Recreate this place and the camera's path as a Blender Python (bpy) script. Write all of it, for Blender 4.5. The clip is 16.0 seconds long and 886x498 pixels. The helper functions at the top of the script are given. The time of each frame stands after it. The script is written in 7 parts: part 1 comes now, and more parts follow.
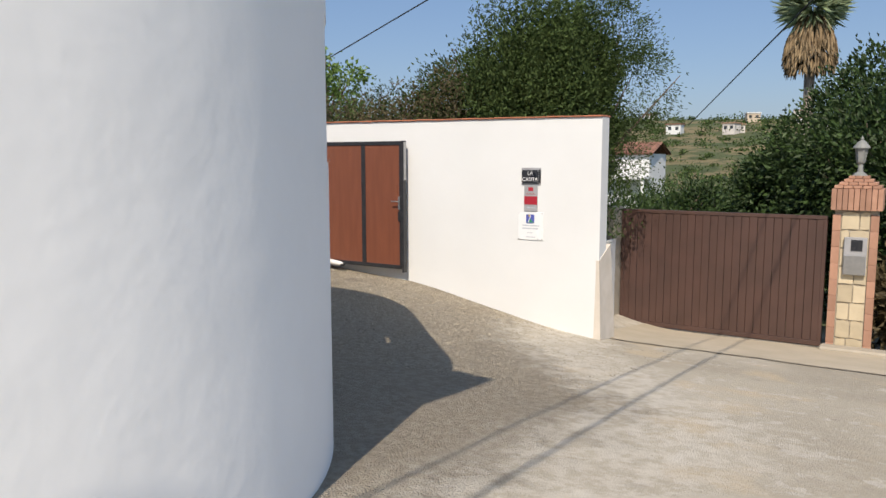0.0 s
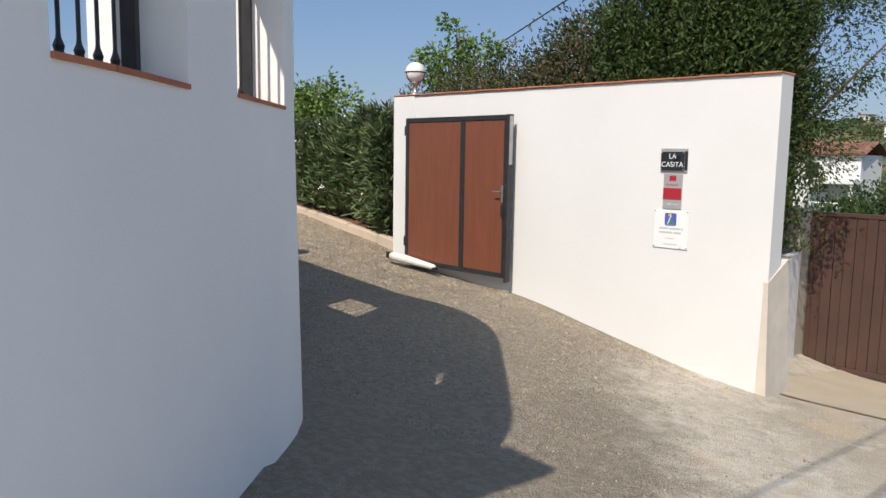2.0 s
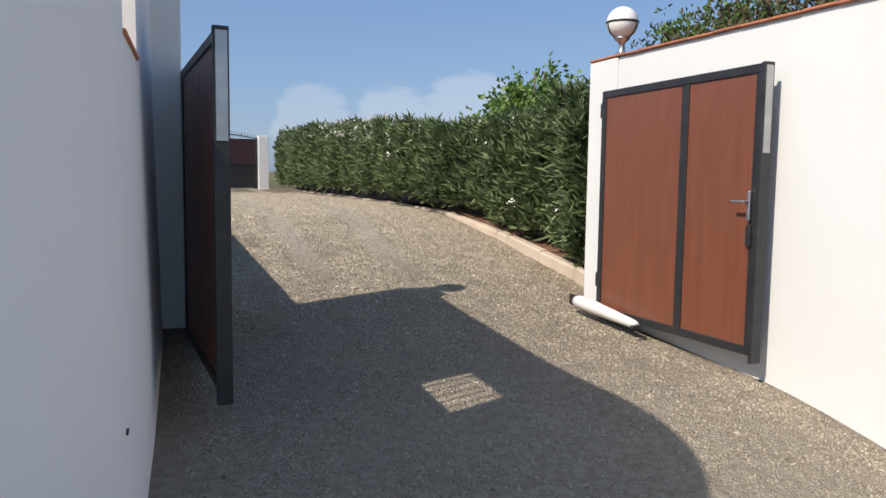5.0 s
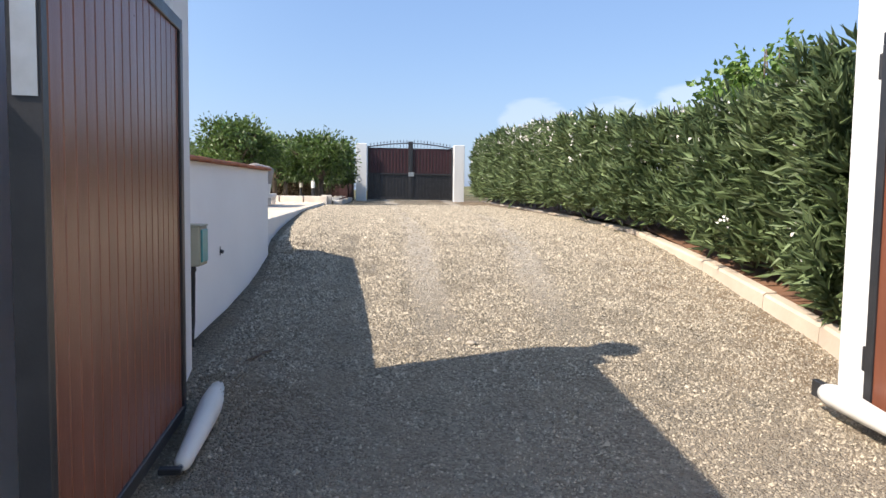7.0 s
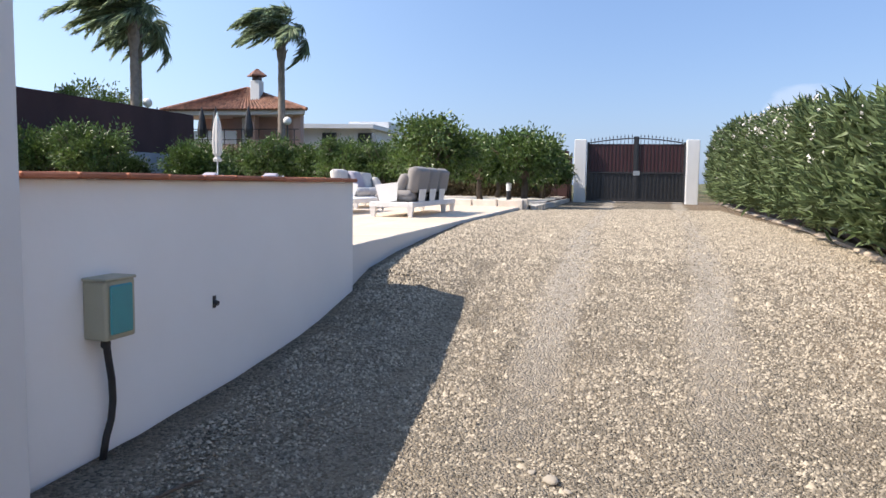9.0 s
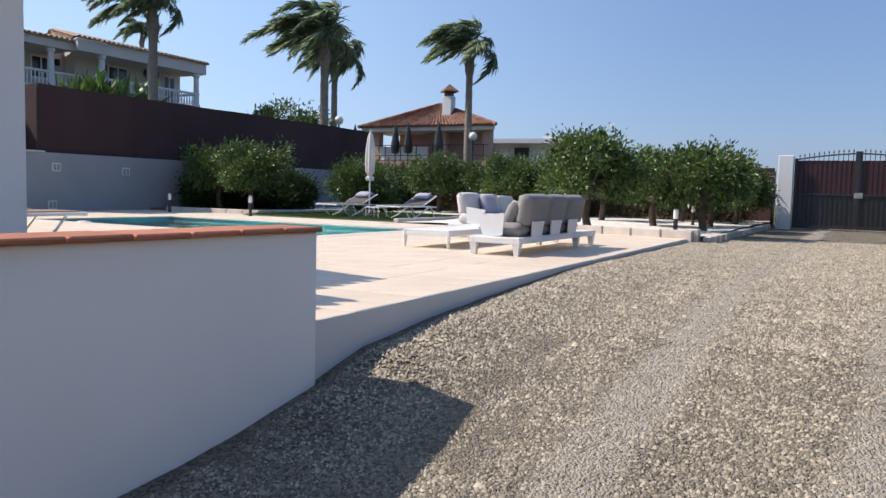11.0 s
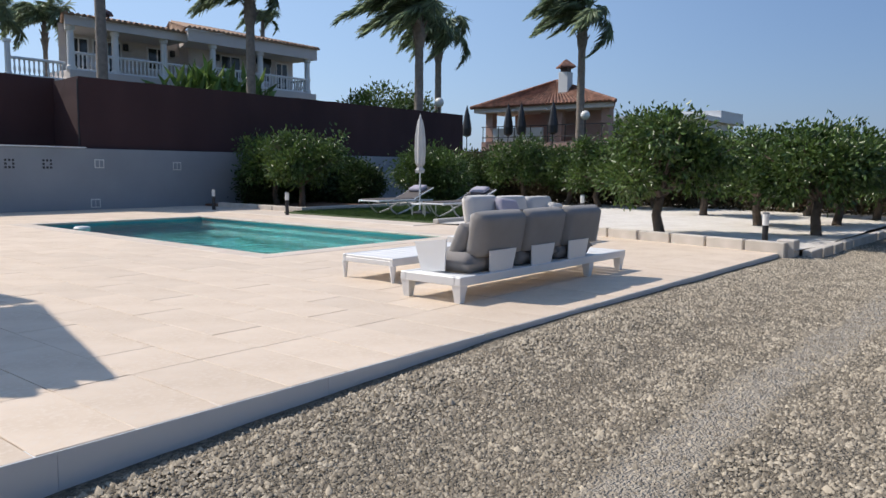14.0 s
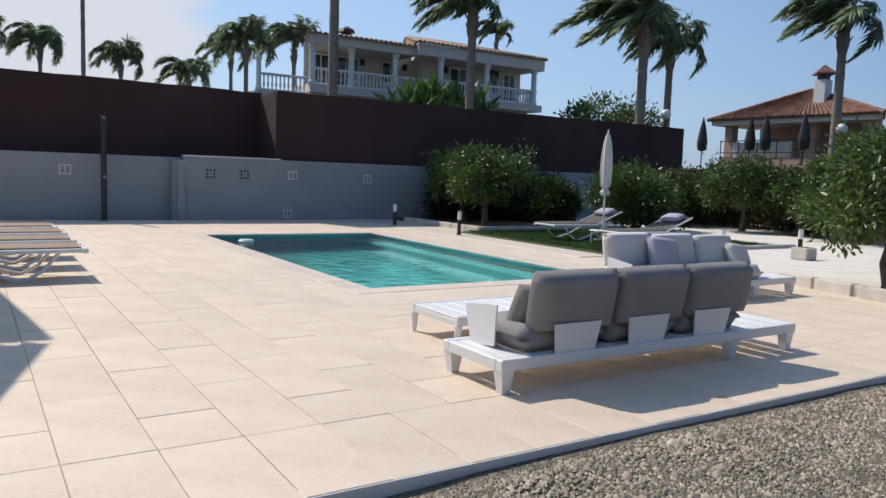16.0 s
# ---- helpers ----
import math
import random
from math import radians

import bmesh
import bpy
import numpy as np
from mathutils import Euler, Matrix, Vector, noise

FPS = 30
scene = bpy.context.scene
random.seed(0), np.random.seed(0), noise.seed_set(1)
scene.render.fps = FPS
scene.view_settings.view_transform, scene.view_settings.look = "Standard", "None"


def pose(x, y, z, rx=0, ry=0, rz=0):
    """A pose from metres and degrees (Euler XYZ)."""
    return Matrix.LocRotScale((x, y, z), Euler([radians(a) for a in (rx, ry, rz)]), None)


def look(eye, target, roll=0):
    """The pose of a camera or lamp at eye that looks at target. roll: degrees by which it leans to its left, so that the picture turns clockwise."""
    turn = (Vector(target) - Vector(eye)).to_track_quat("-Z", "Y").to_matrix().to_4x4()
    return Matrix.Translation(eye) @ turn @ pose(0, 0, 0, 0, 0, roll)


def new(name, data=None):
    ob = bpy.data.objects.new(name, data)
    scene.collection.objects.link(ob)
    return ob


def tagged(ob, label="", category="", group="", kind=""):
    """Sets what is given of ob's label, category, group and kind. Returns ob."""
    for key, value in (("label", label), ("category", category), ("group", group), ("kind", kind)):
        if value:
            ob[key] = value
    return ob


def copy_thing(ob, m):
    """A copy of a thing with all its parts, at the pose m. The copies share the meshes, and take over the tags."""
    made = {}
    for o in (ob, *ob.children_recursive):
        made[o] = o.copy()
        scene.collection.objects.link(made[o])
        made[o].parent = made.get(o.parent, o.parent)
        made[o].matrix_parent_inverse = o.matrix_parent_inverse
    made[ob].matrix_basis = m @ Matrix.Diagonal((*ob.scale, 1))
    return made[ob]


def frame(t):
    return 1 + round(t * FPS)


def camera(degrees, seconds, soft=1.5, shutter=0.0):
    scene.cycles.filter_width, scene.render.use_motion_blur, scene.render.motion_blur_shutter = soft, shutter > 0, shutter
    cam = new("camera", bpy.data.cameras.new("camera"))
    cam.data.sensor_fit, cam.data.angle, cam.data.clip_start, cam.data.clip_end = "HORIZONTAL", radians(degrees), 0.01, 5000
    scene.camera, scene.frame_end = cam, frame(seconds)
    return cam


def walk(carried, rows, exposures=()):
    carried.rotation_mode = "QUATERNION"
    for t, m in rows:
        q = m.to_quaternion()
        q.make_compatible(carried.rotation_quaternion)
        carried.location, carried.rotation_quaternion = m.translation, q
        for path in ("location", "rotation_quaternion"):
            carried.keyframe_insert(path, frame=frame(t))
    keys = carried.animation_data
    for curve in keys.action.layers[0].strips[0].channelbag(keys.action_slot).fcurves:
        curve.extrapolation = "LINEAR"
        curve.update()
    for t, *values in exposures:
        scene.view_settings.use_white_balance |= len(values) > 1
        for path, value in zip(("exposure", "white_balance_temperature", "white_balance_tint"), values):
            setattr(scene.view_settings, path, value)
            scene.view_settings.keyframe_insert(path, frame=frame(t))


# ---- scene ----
cam = camera(61.1, 16.0)
METRES, EYE, TILT, LEAN, TURN = 20.0, 1.6, 0.0, 0.0, 32.3
ROWS = [
    (0.0, 0.0, 0.0, 0.0, -0.0, -6.88, 0.02),
    (0.5, 0.0146, 0.0317, -0.0018, 5.08, -7.33, -0.13),
    (1.0, 0.0262, 0.066, -0.0053, 9.07, -7.21, -0.41),
    (1.5, 0.0355, 0.1007, -0.0086, 11.39, -6.91, -0.79),
    (2.0, 0.0423, 0.1389, -0.0137, 13.78, -6.97, -0.91),
    (2.5, 0.0486, 0.1774, -0.0181, 14.45, -6.78, -1.33),
    (3.0, 0.0536, 0.2119, -0.0202, 15.03, -5.88, -1.16),
    (3.5, 0.0562, 0.2443, -0.0221, 20.56, -5.47, -0.95),
    (4.0, 0.0511, 0.2749, -0.0249, 26.88, -5.45, -0.95),
    (6.5, -0.0121, 0.424, -0.0314, 46.64, -4.52, -0.65),
    (7.0, -0.0279, 0.4532, -0.0307, 51.83, -4.43, -0.84),
    (7.5, -0.0435, 0.4801, -0.0288, 56.12, -4.82, -0.89),
    (8.0, -0.059, 0.5068, -0.0263, 63.29, -4.86, -0.72),
    (8.5, -0.0774, 0.5306, -0.0237, 65.85, -5.01, -0.81),
    (9.0, -0.0938, 0.5551, -0.0215, 70.51, -5.03, -0.82),
    (11.5, -0.2025, 0.662, -0.0078, 87.81, -4.22, -1.23),
    (12.0, -0.2276, 0.6818, -0.0052, 89.91, -3.99, -0.67),
    (12.5, -0.2459, 0.6985, 0.0001, 96.29, -3.46, -0.37),
    (13.0, -0.2691, 0.7129, 0.0012, 98.3, -3.85, -1.03),
    (13.5, -0.29, 0.7297, 0.0044, 96.57, -5.04, -0.36),
    (14.0, -0.3132, 0.7463, 0.008, 97.1, -6.05, -0.55),
    (14.5, -0.3382, 0.7585, 0.0118, 98.77, -6.51, -0.85),
    (15.0, -0.3613, 0.7719, 0.0147, 103.88, -6.46, -0.26),
    (15.5, -0.3847, 0.7819, 0.0168, 109.72, -6.45, -1.0),
    (16.0, -0.4049, 0.7935, 0.0196, 115.34, -5.69, -2.06),
]
walk(cam, [(t, pose(0, 0, EYE, TILT, LEAN, TURN) @ pose(METRES * x, METRES * y, METRES * z, 90 + pitch, roll, yaw)) for t, x, y, z, yaw, pitch, roll in ROWS],
     exposures=[(0.0, 0.16, 7150, 12), (2.0, 0.13, 7050, 12), (4.0, 0.10, 6900, 12), (6.5, 0.80, 7050, 13), (8.0, 0.92, 6950, 14), (9.0, 0.76, 6850, 15), (11.5, 0.24, 6650, 14), (13.5, 0.06, 6550, 13), (16.0, -0.06, 6600, 12)])

# ---- sky, sun ----
SUN = Vector((0.333 * math.cos(radians(47)), -0.943 * math.cos(radians(47)), math.sin(radians(47))))
world = bpy.data.worlds.new("sky")
scene.world = world
world.use_nodes = True
wn, wl = world.node_tree.nodes, world.node_tree.links
wn.clear()
w_out, w_bg, w_sky = wn.new("ShaderNodeOutputWorld"), wn.new("ShaderNodeBackground"), wn.new("ShaderNodeTexSky")
w_sky.sky_type, w_sky.sun_disc = "NISHITA", False
w_sky.sun_elevation, w_sky.sun_rotation = radians(47), math.atan2(0.333, -0.943)
w_sky.altitude, w_sky.air_density, w_sky.dust_density, w_sky.ozone_density = 50, 1.0, 1.2, 3.0
w_bg.inputs["Strength"].default_value = 0.145
w_co = wn.new("ShaderNodeTexCoord")


def w_math(op, a, b=None, clamp=False):
    n = wn.new("ShaderNodeMath")
    n.operation, n.use_clamp = op, clamp
    for k, v in enumerate((a, b)):
        if v is None:
            continue
        if isinstance(v, (int, float)):
            n.inputs[k].default_value = v
        else:
            wl.new(v, n.inputs[k])
    return n.outputs[0]


def cloud(way, reach, amount, scale):
    """A bank of cloud round one direction of the sky."""
    dot = wn.new("ShaderNodeVectorMath")
    dot.operation = "DOT_PRODUCT"
    wl.new(w_co.outputs["Generated"], dot.inputs[0])
    dot.inputs[1].default_value = Vector(way).normalized()
    near = wn.new("ShaderNodeMapRange")
    near.interpolation_type = "SMOOTHSTEP"
    near.inputs["From Min"].default_value, near.inputs["From Max"].default_value = math.cos(radians(reach)), math.cos(radians(reach * 0.45))
    wl.new(dot.outputs["Value"], near.inputs["Value"])
    mp = wn.new("ShaderNodeMapping")
    mp.inputs["Scale"].default_value = (1, 1, 3.5)
    wl.new(w_co.outputs["Generated"], mp.inputs["Vector"])
    ns = wn.new("ShaderNodeTexNoise")
    ns.inputs["Scale"].default_value, ns.inputs["Detail"].default_value = scale, 7
    wl.new(mp.outputs["Vector"], ns.inputs["Vector"])
    lump = w_math("ADD", near.outputs[0], w_math("MULTIPLY", w_math("SUBTRACT", ns.outputs["Fac"], 0.5), 1.3))
    edge = wn.new("ShaderNodeMapRange")
    edge.interpolation_type = "SMOOTHSTEP"
    edge.inputs["From Min"].default_value, edge.inputs["From Max"].default_value = 0.42, 0.8
    edge.inputs["To Max"].default_value = amount
    wl.new(lump, edge.inputs["Value"])
    return edge.outputs[0]


clouds = None
for c in (((0.02, -0.98, 0.20), 23, 0.85, 3.5), ((-0.985, 0.22, 0.07), 4, 0.18, 16.0), ((-0.96, 0.33, 0.055), 5, 0.22, 16.0), ((-0.91, 0.42, 0.065), 6, 0.22, 14.0)):
    m = cloud(*c)
    clouds = m if clouds is None else w_math("MAXIMUM", clouds, m)
w_mix = wn.new("ShaderNodeMix")
w_mix.data_type = "RGBA"
wl.new(clouds, w_mix.inputs["Factor"])
# summer haze over the whole sky, paler on the sun's side
w_side = wn.new("ShaderNodeVectorMath")
w_side.operation = "DOT_PRODUCT"
wl.new(w_co.outputs["Generated"], w_side.inputs[0])
w_side.inputs[1].default_value = (0.333, -0.943, 0.0)
w_turn = wn.new("ShaderNodeMapRange")
w_turn.interpolation_type = "SMOOTHSTEP"
w_turn.inputs["From Min"].default_value, w_turn.inputs["From Max"].default_value = -0.35, 0.65
wl.new(w_side.outputs["Value"], w_turn.inputs["Value"])
w_tint = wn.new("ShaderNodeMix")
w_tint.data_type = "RGBA"
w_tint.inputs["A"].default_value, w_tint.inputs["B"].default_value = (0.68, 1.42, 3.05, 1), (2.5, 3.95, 6.1, 1)
wl.new(w_turn.outputs[0], w_tint.inputs["Factor"])
w_haze = wn.new("ShaderNodeMix")
w_haze.data_type = "RGBA"
w_haze.inputs["Factor"].default_value = 0.6
wl.new(w_tint.outputs["Result"], w_haze.inputs["B"])
wl.new(w_sky.outputs["Color"], w_haze.inputs["A"])
wl.new(w_haze.outputs["Result"], w_mix.inputs["A"])
w_mix.inputs["B"].default_value = (5.0, 5.2, 5.6, 1)
wl.new(w_mix.outputs["Result"], w_bg.inputs["Color"])
wl.new(w_bg.outputs["Background"], w_out.inputs["Surface"])

sun_data = bpy.data.lights.new("sun", "SUN")
sun_data.energy, sun_data.angle, sun_data.color = 4.15, radians(0.53), (1.0, 0.94, 0.85)
sun = new("sun", sun_data)
sun.matrix_world = look(SUN * 60, (0, 0, 0))


# ---- materials ----
def surface(name, c1, c2, scale=3.0, rough=0.8, bump=0.2, fine=60.0, metal=0.0, c3=None, depth=0.01, island=0.0, piece=0.0, stretch=(1, 1, 1), spec=0.5, thin=0.0, stain=0.35):
    """Paint, plaster, wood, leaf or stone: two scales of colour, a fine relief, and the piece's own tone."""
    m = bpy.data.materials.new(name)
    m.use_nodes = True
    n, l = m.node_tree.nodes, m.node_tree.links
    b = n["Principled BSDF"]
    b.inputs["Roughness"].default_value, b.inputs["Metallic"].default_value = rough, metal
    b.inputs["Specular IOR Level"].default_value = spec
    co = n.new("ShaderNodeTexCoord")
    mp = n.new("ShaderNodeMapping")
    mp.inputs["Scale"].default_value = stretch
    l.new(co.outputs["Object"], mp.inputs["Vector"])
    big, small = n.new("ShaderNodeTexNoise"), n.new("ShaderNodeTexNoise")
    for t, s, d in ((big, scale, 5), (small, fine, 3)):
        t.inputs["Scale"].default_value, t.inputs["Detail"].default_value = s, d
        l.new(mp.outputs["Vector"], t.inputs["Vector"])
    ramp = n.new("ShaderNodeMapRange")
    ramp.inputs["From Min"].default_value, ramp.inputs["From Max"].default_value = 0.5 - stain / 2, 0.5 + stain / 2
    l.new(big.outputs["Fac"], ramp.inputs["Value"])
    mix = n.new("ShaderNodeMix")
    mix.data_type = "RGBA"
    mix.inputs["A"].default_value, mix.inputs["B"].default_value = (*c1, 1), (*c2, 1)
    l.new(ramp.outputs[0], mix.inputs["Factor"])
    last = mix.outputs["Result"]
    if c3 is not None:
        r2 = n.new("ShaderNodeMapRange")
        r2.inputs["From Min"].default_value, r2.inputs["From Max"].default_value = 0.48, 0.66
        l.new(small.outputs["Fac"], r2.inputs["Value"])
        mx = n.new("ShaderNodeMix")
        mx.data_type = "RGBA"
        mx.inputs["B"].default_value = (*c3, 1)
        l.new(last, mx.inputs["A"])
        l.new(r2.outputs[0], mx.inputs["Factor"])
        last = mx.outputs["Result"]
    if island or piece:
        src = n.new("ShaderNodeNewGeometry").outputs["Random Per Island"] if island else n.new("ShaderNodeObjectInfo").outputs["Random"]
        k = island or piece
        r3 = n.new("ShaderNodeMapRange")
        r3.inputs["To Min"].default_value, r3.inputs["To Max"].default_value = 1 - k, 1 + k
        l.new(src, r3.inputs["Value"])
        hs = n.new("ShaderNodeHueSaturation")
        l.new(r3.outputs[0], hs.inputs["Value"])
        l.new(last, hs.inputs["Color"])
        last = hs.outputs["Color"]
    l.new(last, b.inputs["Base Color"])
    rr = n.new("ShaderNodeMapRange")
    rr.inputs["To Min"].default_value, rr.inputs["To Max"].default_value = max(0.02, rough - 0.1), min(1, rough + 0.1)
    l.new(big.outputs["Fac"], rr.inputs["Value"])
    l.new(rr.outputs[0], b.inputs["Roughness"])
    if bump:
        bp = n.new("ShaderNodeBump")
        bp.inputs["Strength"].default_value, bp.inputs["Distance"].default_value = bump, depth
        l.new(small.outputs["Fac"], bp.inputs["Height"])
        l.new(bp.outputs["Normal"], b.inputs["Normal"])
    if thin:
        b.inputs["Transmission Weight"].default_value = 0
        out = n["Material Output"]
        tr, ad = n.new("ShaderNodeBsdfTranslucent"), n.new("ShaderNodeMixShader")
        ad.inputs["Fac"].default_value = thin
        l.new(last, tr.inputs["Color"])
        l.new(b.outputs["BSDF"], ad.inputs[1])
        l.new(tr.outputs["BSDF"], ad.inputs[2])
        l.new(ad.outputs["Shader"], out.inputs["Surface"])
    return m


WHITE = surface("white_render", (0.71, 0.715, 0.71), (0.675, 0.68, 0.675), 0.9, 0.85, 0.22, 5.5, depth=0.012)
# trowelled; same white paint as above, made paler to lift walls in shade
SHADEDTROWELLED = surface("shade_lifted_trowelled_render", (0.89, 0.89, 0.88), (0.85, 0.85, 0.84), 1.3, 0.85, 0.35, 3.2, depth=0.025)
GREYWALL = surface("grey_wall_paint", (0.30, 0.32, 0.34), (0.26, 0.28, 0.30), 0.9, 0.85, 0.3, 30)
TERRACOTTA = surface("terracotta", (0.46, 0.17, 0.09), (0.36, 0.13, 0.07), 5, 0.8, 0.3, 40, piece=0.15)
ROOFTILE = surface("roof_tile", (0.30, 0.165, 0.105), (0.44, 0.31, 0.21), 1.6, 0.85, 0.3, 4.0, c3=(0.20, 0.125, 0.085), island=0.2)
ROOFRED = surface("red_roof_tile", (0.34, 0.17, 0.115), (0.20, 0.095, 0.066), 1.6, 0.85, 0.3, 4.0, c3=(0.14, 0.075, 0.055), island=0.3)
BLACKSTEEL = surface("black_painted_steel", (0.018, 0.019, 0.022), (0.03, 0.03, 0.033), 8, 0.42, 0.1, 60)
BROWNPANEL = surface("brown_wood_panel", (0.20, 0.070, 0.040), (0.16, 0.054, 0.031), 2.2, 0.32, 0.10, 30, stretch=(6, 6, 0.7), c3=(0.18, 0.06, 0.033), spec=0.6)
BROWNGATE = surface("brown_painted_sheet", (0.085, 0.045, 0.036), (0.065, 0.035, 0.028), 2.0, 0.5, 0.1, 50)
ZINC = surface("weathered_zinc", (0.24, 0.245, 0.235), (0.19, 0.195, 0.185), 9, 0.65, 0.2, 60)
STEEL = surface("brushed_steel", (0.5, 0.5, 0.5), (0.42, 0.42, 0.42), 12, 0.35, 0.05, 80, metal=0.9)
OFFWHITE = surface("white_plastic", (0.72, 0.71, 0.68), (0.66, 0.65, 0.61), 4, 0.5, 0.05, 60)
BEIGEBOX = surface("beige_plastic", (0.40, 0.39, 0.29), (0.35, 0.34, 0.25), 4, 0.5, 0.05, 60)
TEAL = surface("teal_plastic", (0.02, 0.30, 0.33), (0.02, 0.25, 0.28), 4, 0.35, 0.03, 60)
GLOBE = surface("frosted_glass", (0.82, 0.81, 0.77), (0.76, 0.75, 0.71), 5, 0.3, 0.0, 50)
TILE = surface("stone_tile", (0.72, 0.59, 0.455), (0.61, 0.485, 0.36), 2.4, 0.6, 0.1, 40, piece=0.045, c3=(0.69, 0.575, 0.455), stain=0.28)
COPING = surface("pool_coping_stone", (0.66, 0.56, 0.46), (0.60, 0.51, 0.42), 2, 0.6, 0.1, 40, piece=0.05)
GROUT = surface("grout", (0.64, 0.525, 0.405), (0.57, 0.465, 0.355), 6, 0.9, 0.2, 60)
EDGE = surface("concrete_edge", (0.52, 0.49, 0.45), (0.44, 0.41, 0.37), 2.2, 0.9, 0.4, 40)
KERB = surface("rendered_kerb", (0.56, 0.46, 0.36), (0.47, 0.385, 0.30), 2.5, 0.9, 0.4, 30)
CURBSTONE = surface("concrete_block", (0.64, 0.58, 0.51), (0.55, 0.50, 0.43), 4, 0.9, 0.4, 40, piece=0.1)
WHITEGRAVEL = surface("white_gravel", (0.76, 0.70, 0.61), (0.64, 0.58, 0.49), 2.5, 0.95, 0.6, 45, c3=(0.78, 0.75, 0.70), depth=0.03)
LAWN = surface("lawn_soil", (0.06, 0.09, 0.025), (0.05, 0.075, 0.02), 3, 0.95, 0.6, 60)
SOIL = surface("red_soil", (0.20, 0.10, 0.055), (0.15, 0.075, 0.042), 3, 0.95, 0.6, 30)
PEBBLE = surface("grey_pebble", (0.38, 0.328, 0.248), (0.28, 0.239, 0.178), 6, 0.85, 0.2, 80, island=0.58)
FENCE = surface("brown_screen_cloth", (0.060, 0.026, 0.026), (0.045, 0.020, 0.021), 0.8, 0.85, 0.4, 120, stretch=(1, 1, 0.4))
CUSHION = surface("grey_fabric", (0.29, 0.275, 0.26), (0.25, 0.235, 0.225), 3, 0.95, 0.5, 160, depth=0.003)
CUSHLIGHT = surface("pale_fabric", (0.60, 0.58, 0.55), (0.54, 0.52, 0.50), 3, 0.95, 0.5, 160, depth=0.003)
CUSHLILAC = surface("lilac_fabric", (0.40, 0.38, 0.44), (0.35, 0.33, 0.39), 3, 0.95, 0.5, 160, depth=0.003)
WHITEALU = surface("white_lacquered_aluminium", (0.78, 0.78, 0.77), (0.73, 0.73, 0.72), 3, 0.4, 0.03, 60)
TAUPE = surface("taupe_mesh", (0.10, 0.085, 0.08), (0.08, 0.07, 0.065), 4, 0.8, 0.4, 200, depth=0.003)
# brown mesh with sunlight put into the colour, for the terrace loungers
SUNLITTAN = surface("sunlit_tan_mesh", (0.30, 0.20, 0.135), (0.25, 0.165, 0.11), 4, 0.8, 0.4, 200, depth=0.003)
BARK = surface("bark", (0.155, 0.115, 0.085), (0.10, 0.075, 0.056), 7, 0.95, 0.9, 26, depth=0.03)
PALMBARK = surface("palm_trunk", (0.30, 0.25, 0.21), (0.21, 0.175, 0.148), 5, 0.95, 0.7, 20, depth=0.03)
ORANGELEAF = surface("citrus_leaf", (0.105, 0.165, 0.040), (0.068, 0.118, 0.029), 1.5, 0.36, 0, island=0.5, thin=0.26, spec=0.5)
HEDGELEAF = surface("oleander_leaf", (0.168, 0.222, 0.100), (0.122, 0.172, 0.076), 0.8, 0.5, 0, island=0.5, thin=0.28, spec=0.35)
OLIVELEAF = surface("grey_green_leaf", (0.078, 0.120, 0.036), (0.056, 0.088, 0.029), 0.7, 0.65, 0, island=0.45, thin=0.3, spec=0.2)
# green darkened for bushes in the screen's shade; dark garden trees share it
DARKSHADELEAF = surface("dark_and_shaded_leaf", (0.050, 0.086, 0.026), (0.034, 0.062, 0.020), 1.2, 0.5, 0, island=0.5, thin=0.25, spec=0.3)
APRON = surface("ochre_concrete", (0.49, 0.415, 0.31), (0.40, 0.34, 0.25), 1.6, 0.9, 0.3, 35, c3=(0.45, 0.385, 0.295))
WIRESHADE = surface("wire_shadow_colour", (0.25, 0.215, 0.17), (0.32, 0.275, 0.215), 4, 0.95, 0.3, 40)
DRYLEAF = surface("dry_brown_leaf", (0.115, 0.085, 0.042), (0.085, 0.075, 0.036), 0.8, 0.7, 0, island=0.45, thin=0.2)
GATESHEET = surface("maroon_sheet", (0.062, 0.018, 0.022), (0.048, 0.014, 0.017), 1.2, 0.6, 0.1, 60)
BRIGHTLEAF = surface("fig_leaf", (0.16, 0.26, 0.06), (0.12, 0.20, 0.048), 0.8, 0.5, 0, island=0.4, thin=0.3)
PALMLEAF = surface("palm_leaf", (0.36, 0.44, 0.28), (0.27, 0.34, 0.21), 0.6, 0.4, 0, island=0.4, thin=0.6, spec=0.5)
DEADPALM = surface("dead_palm_leaf", (0.26, 0.19, 0.11), (0.20, 0.14, 0.08), 1, 0.9, 0, island=0.3)
FLOWER = surface("white_petal", (0.75, 0.73, 0.68), (0.7, 0.66, 0.62), 5, 0.7, 0, island=0.1)
GRASS = surface("grass_blade", (0.075, 0.135, 0.028), (0.060, 0.110, 0.022), 1, 0.6, 0, island=0.35, thin=0.2)
BRICK = surface("red_brick", (0.42, 0.235, 0.165), (0.34, 0.185, 0.125), 6, 0.9, 0.4, 50, piece=0.18)
YSTONE = surface("yellow_stone", (0.55, 0.46, 0.32), (0.46, 0.385, 0.27), 4, 0.85, 0.5, 30, piece=0.16)
MORTAR = surface("mortar", (0.40, 0.35, 0.28), (0.34, 0.30, 0.24), 6, 0.95, 0.4, 50)
VILLAWALL = surface("pale_villa_wall", (0.66, 0.61, 0.58), (0.60, 0.56, 0.53), 0.6, 0.9, 0.2, 10)
PINKWALL = surface("pink_house_wall", (0.46, 0.31, 0.26), (0.42, 0.28, 0.24), 0.6, 0.9, 0.2, 10)
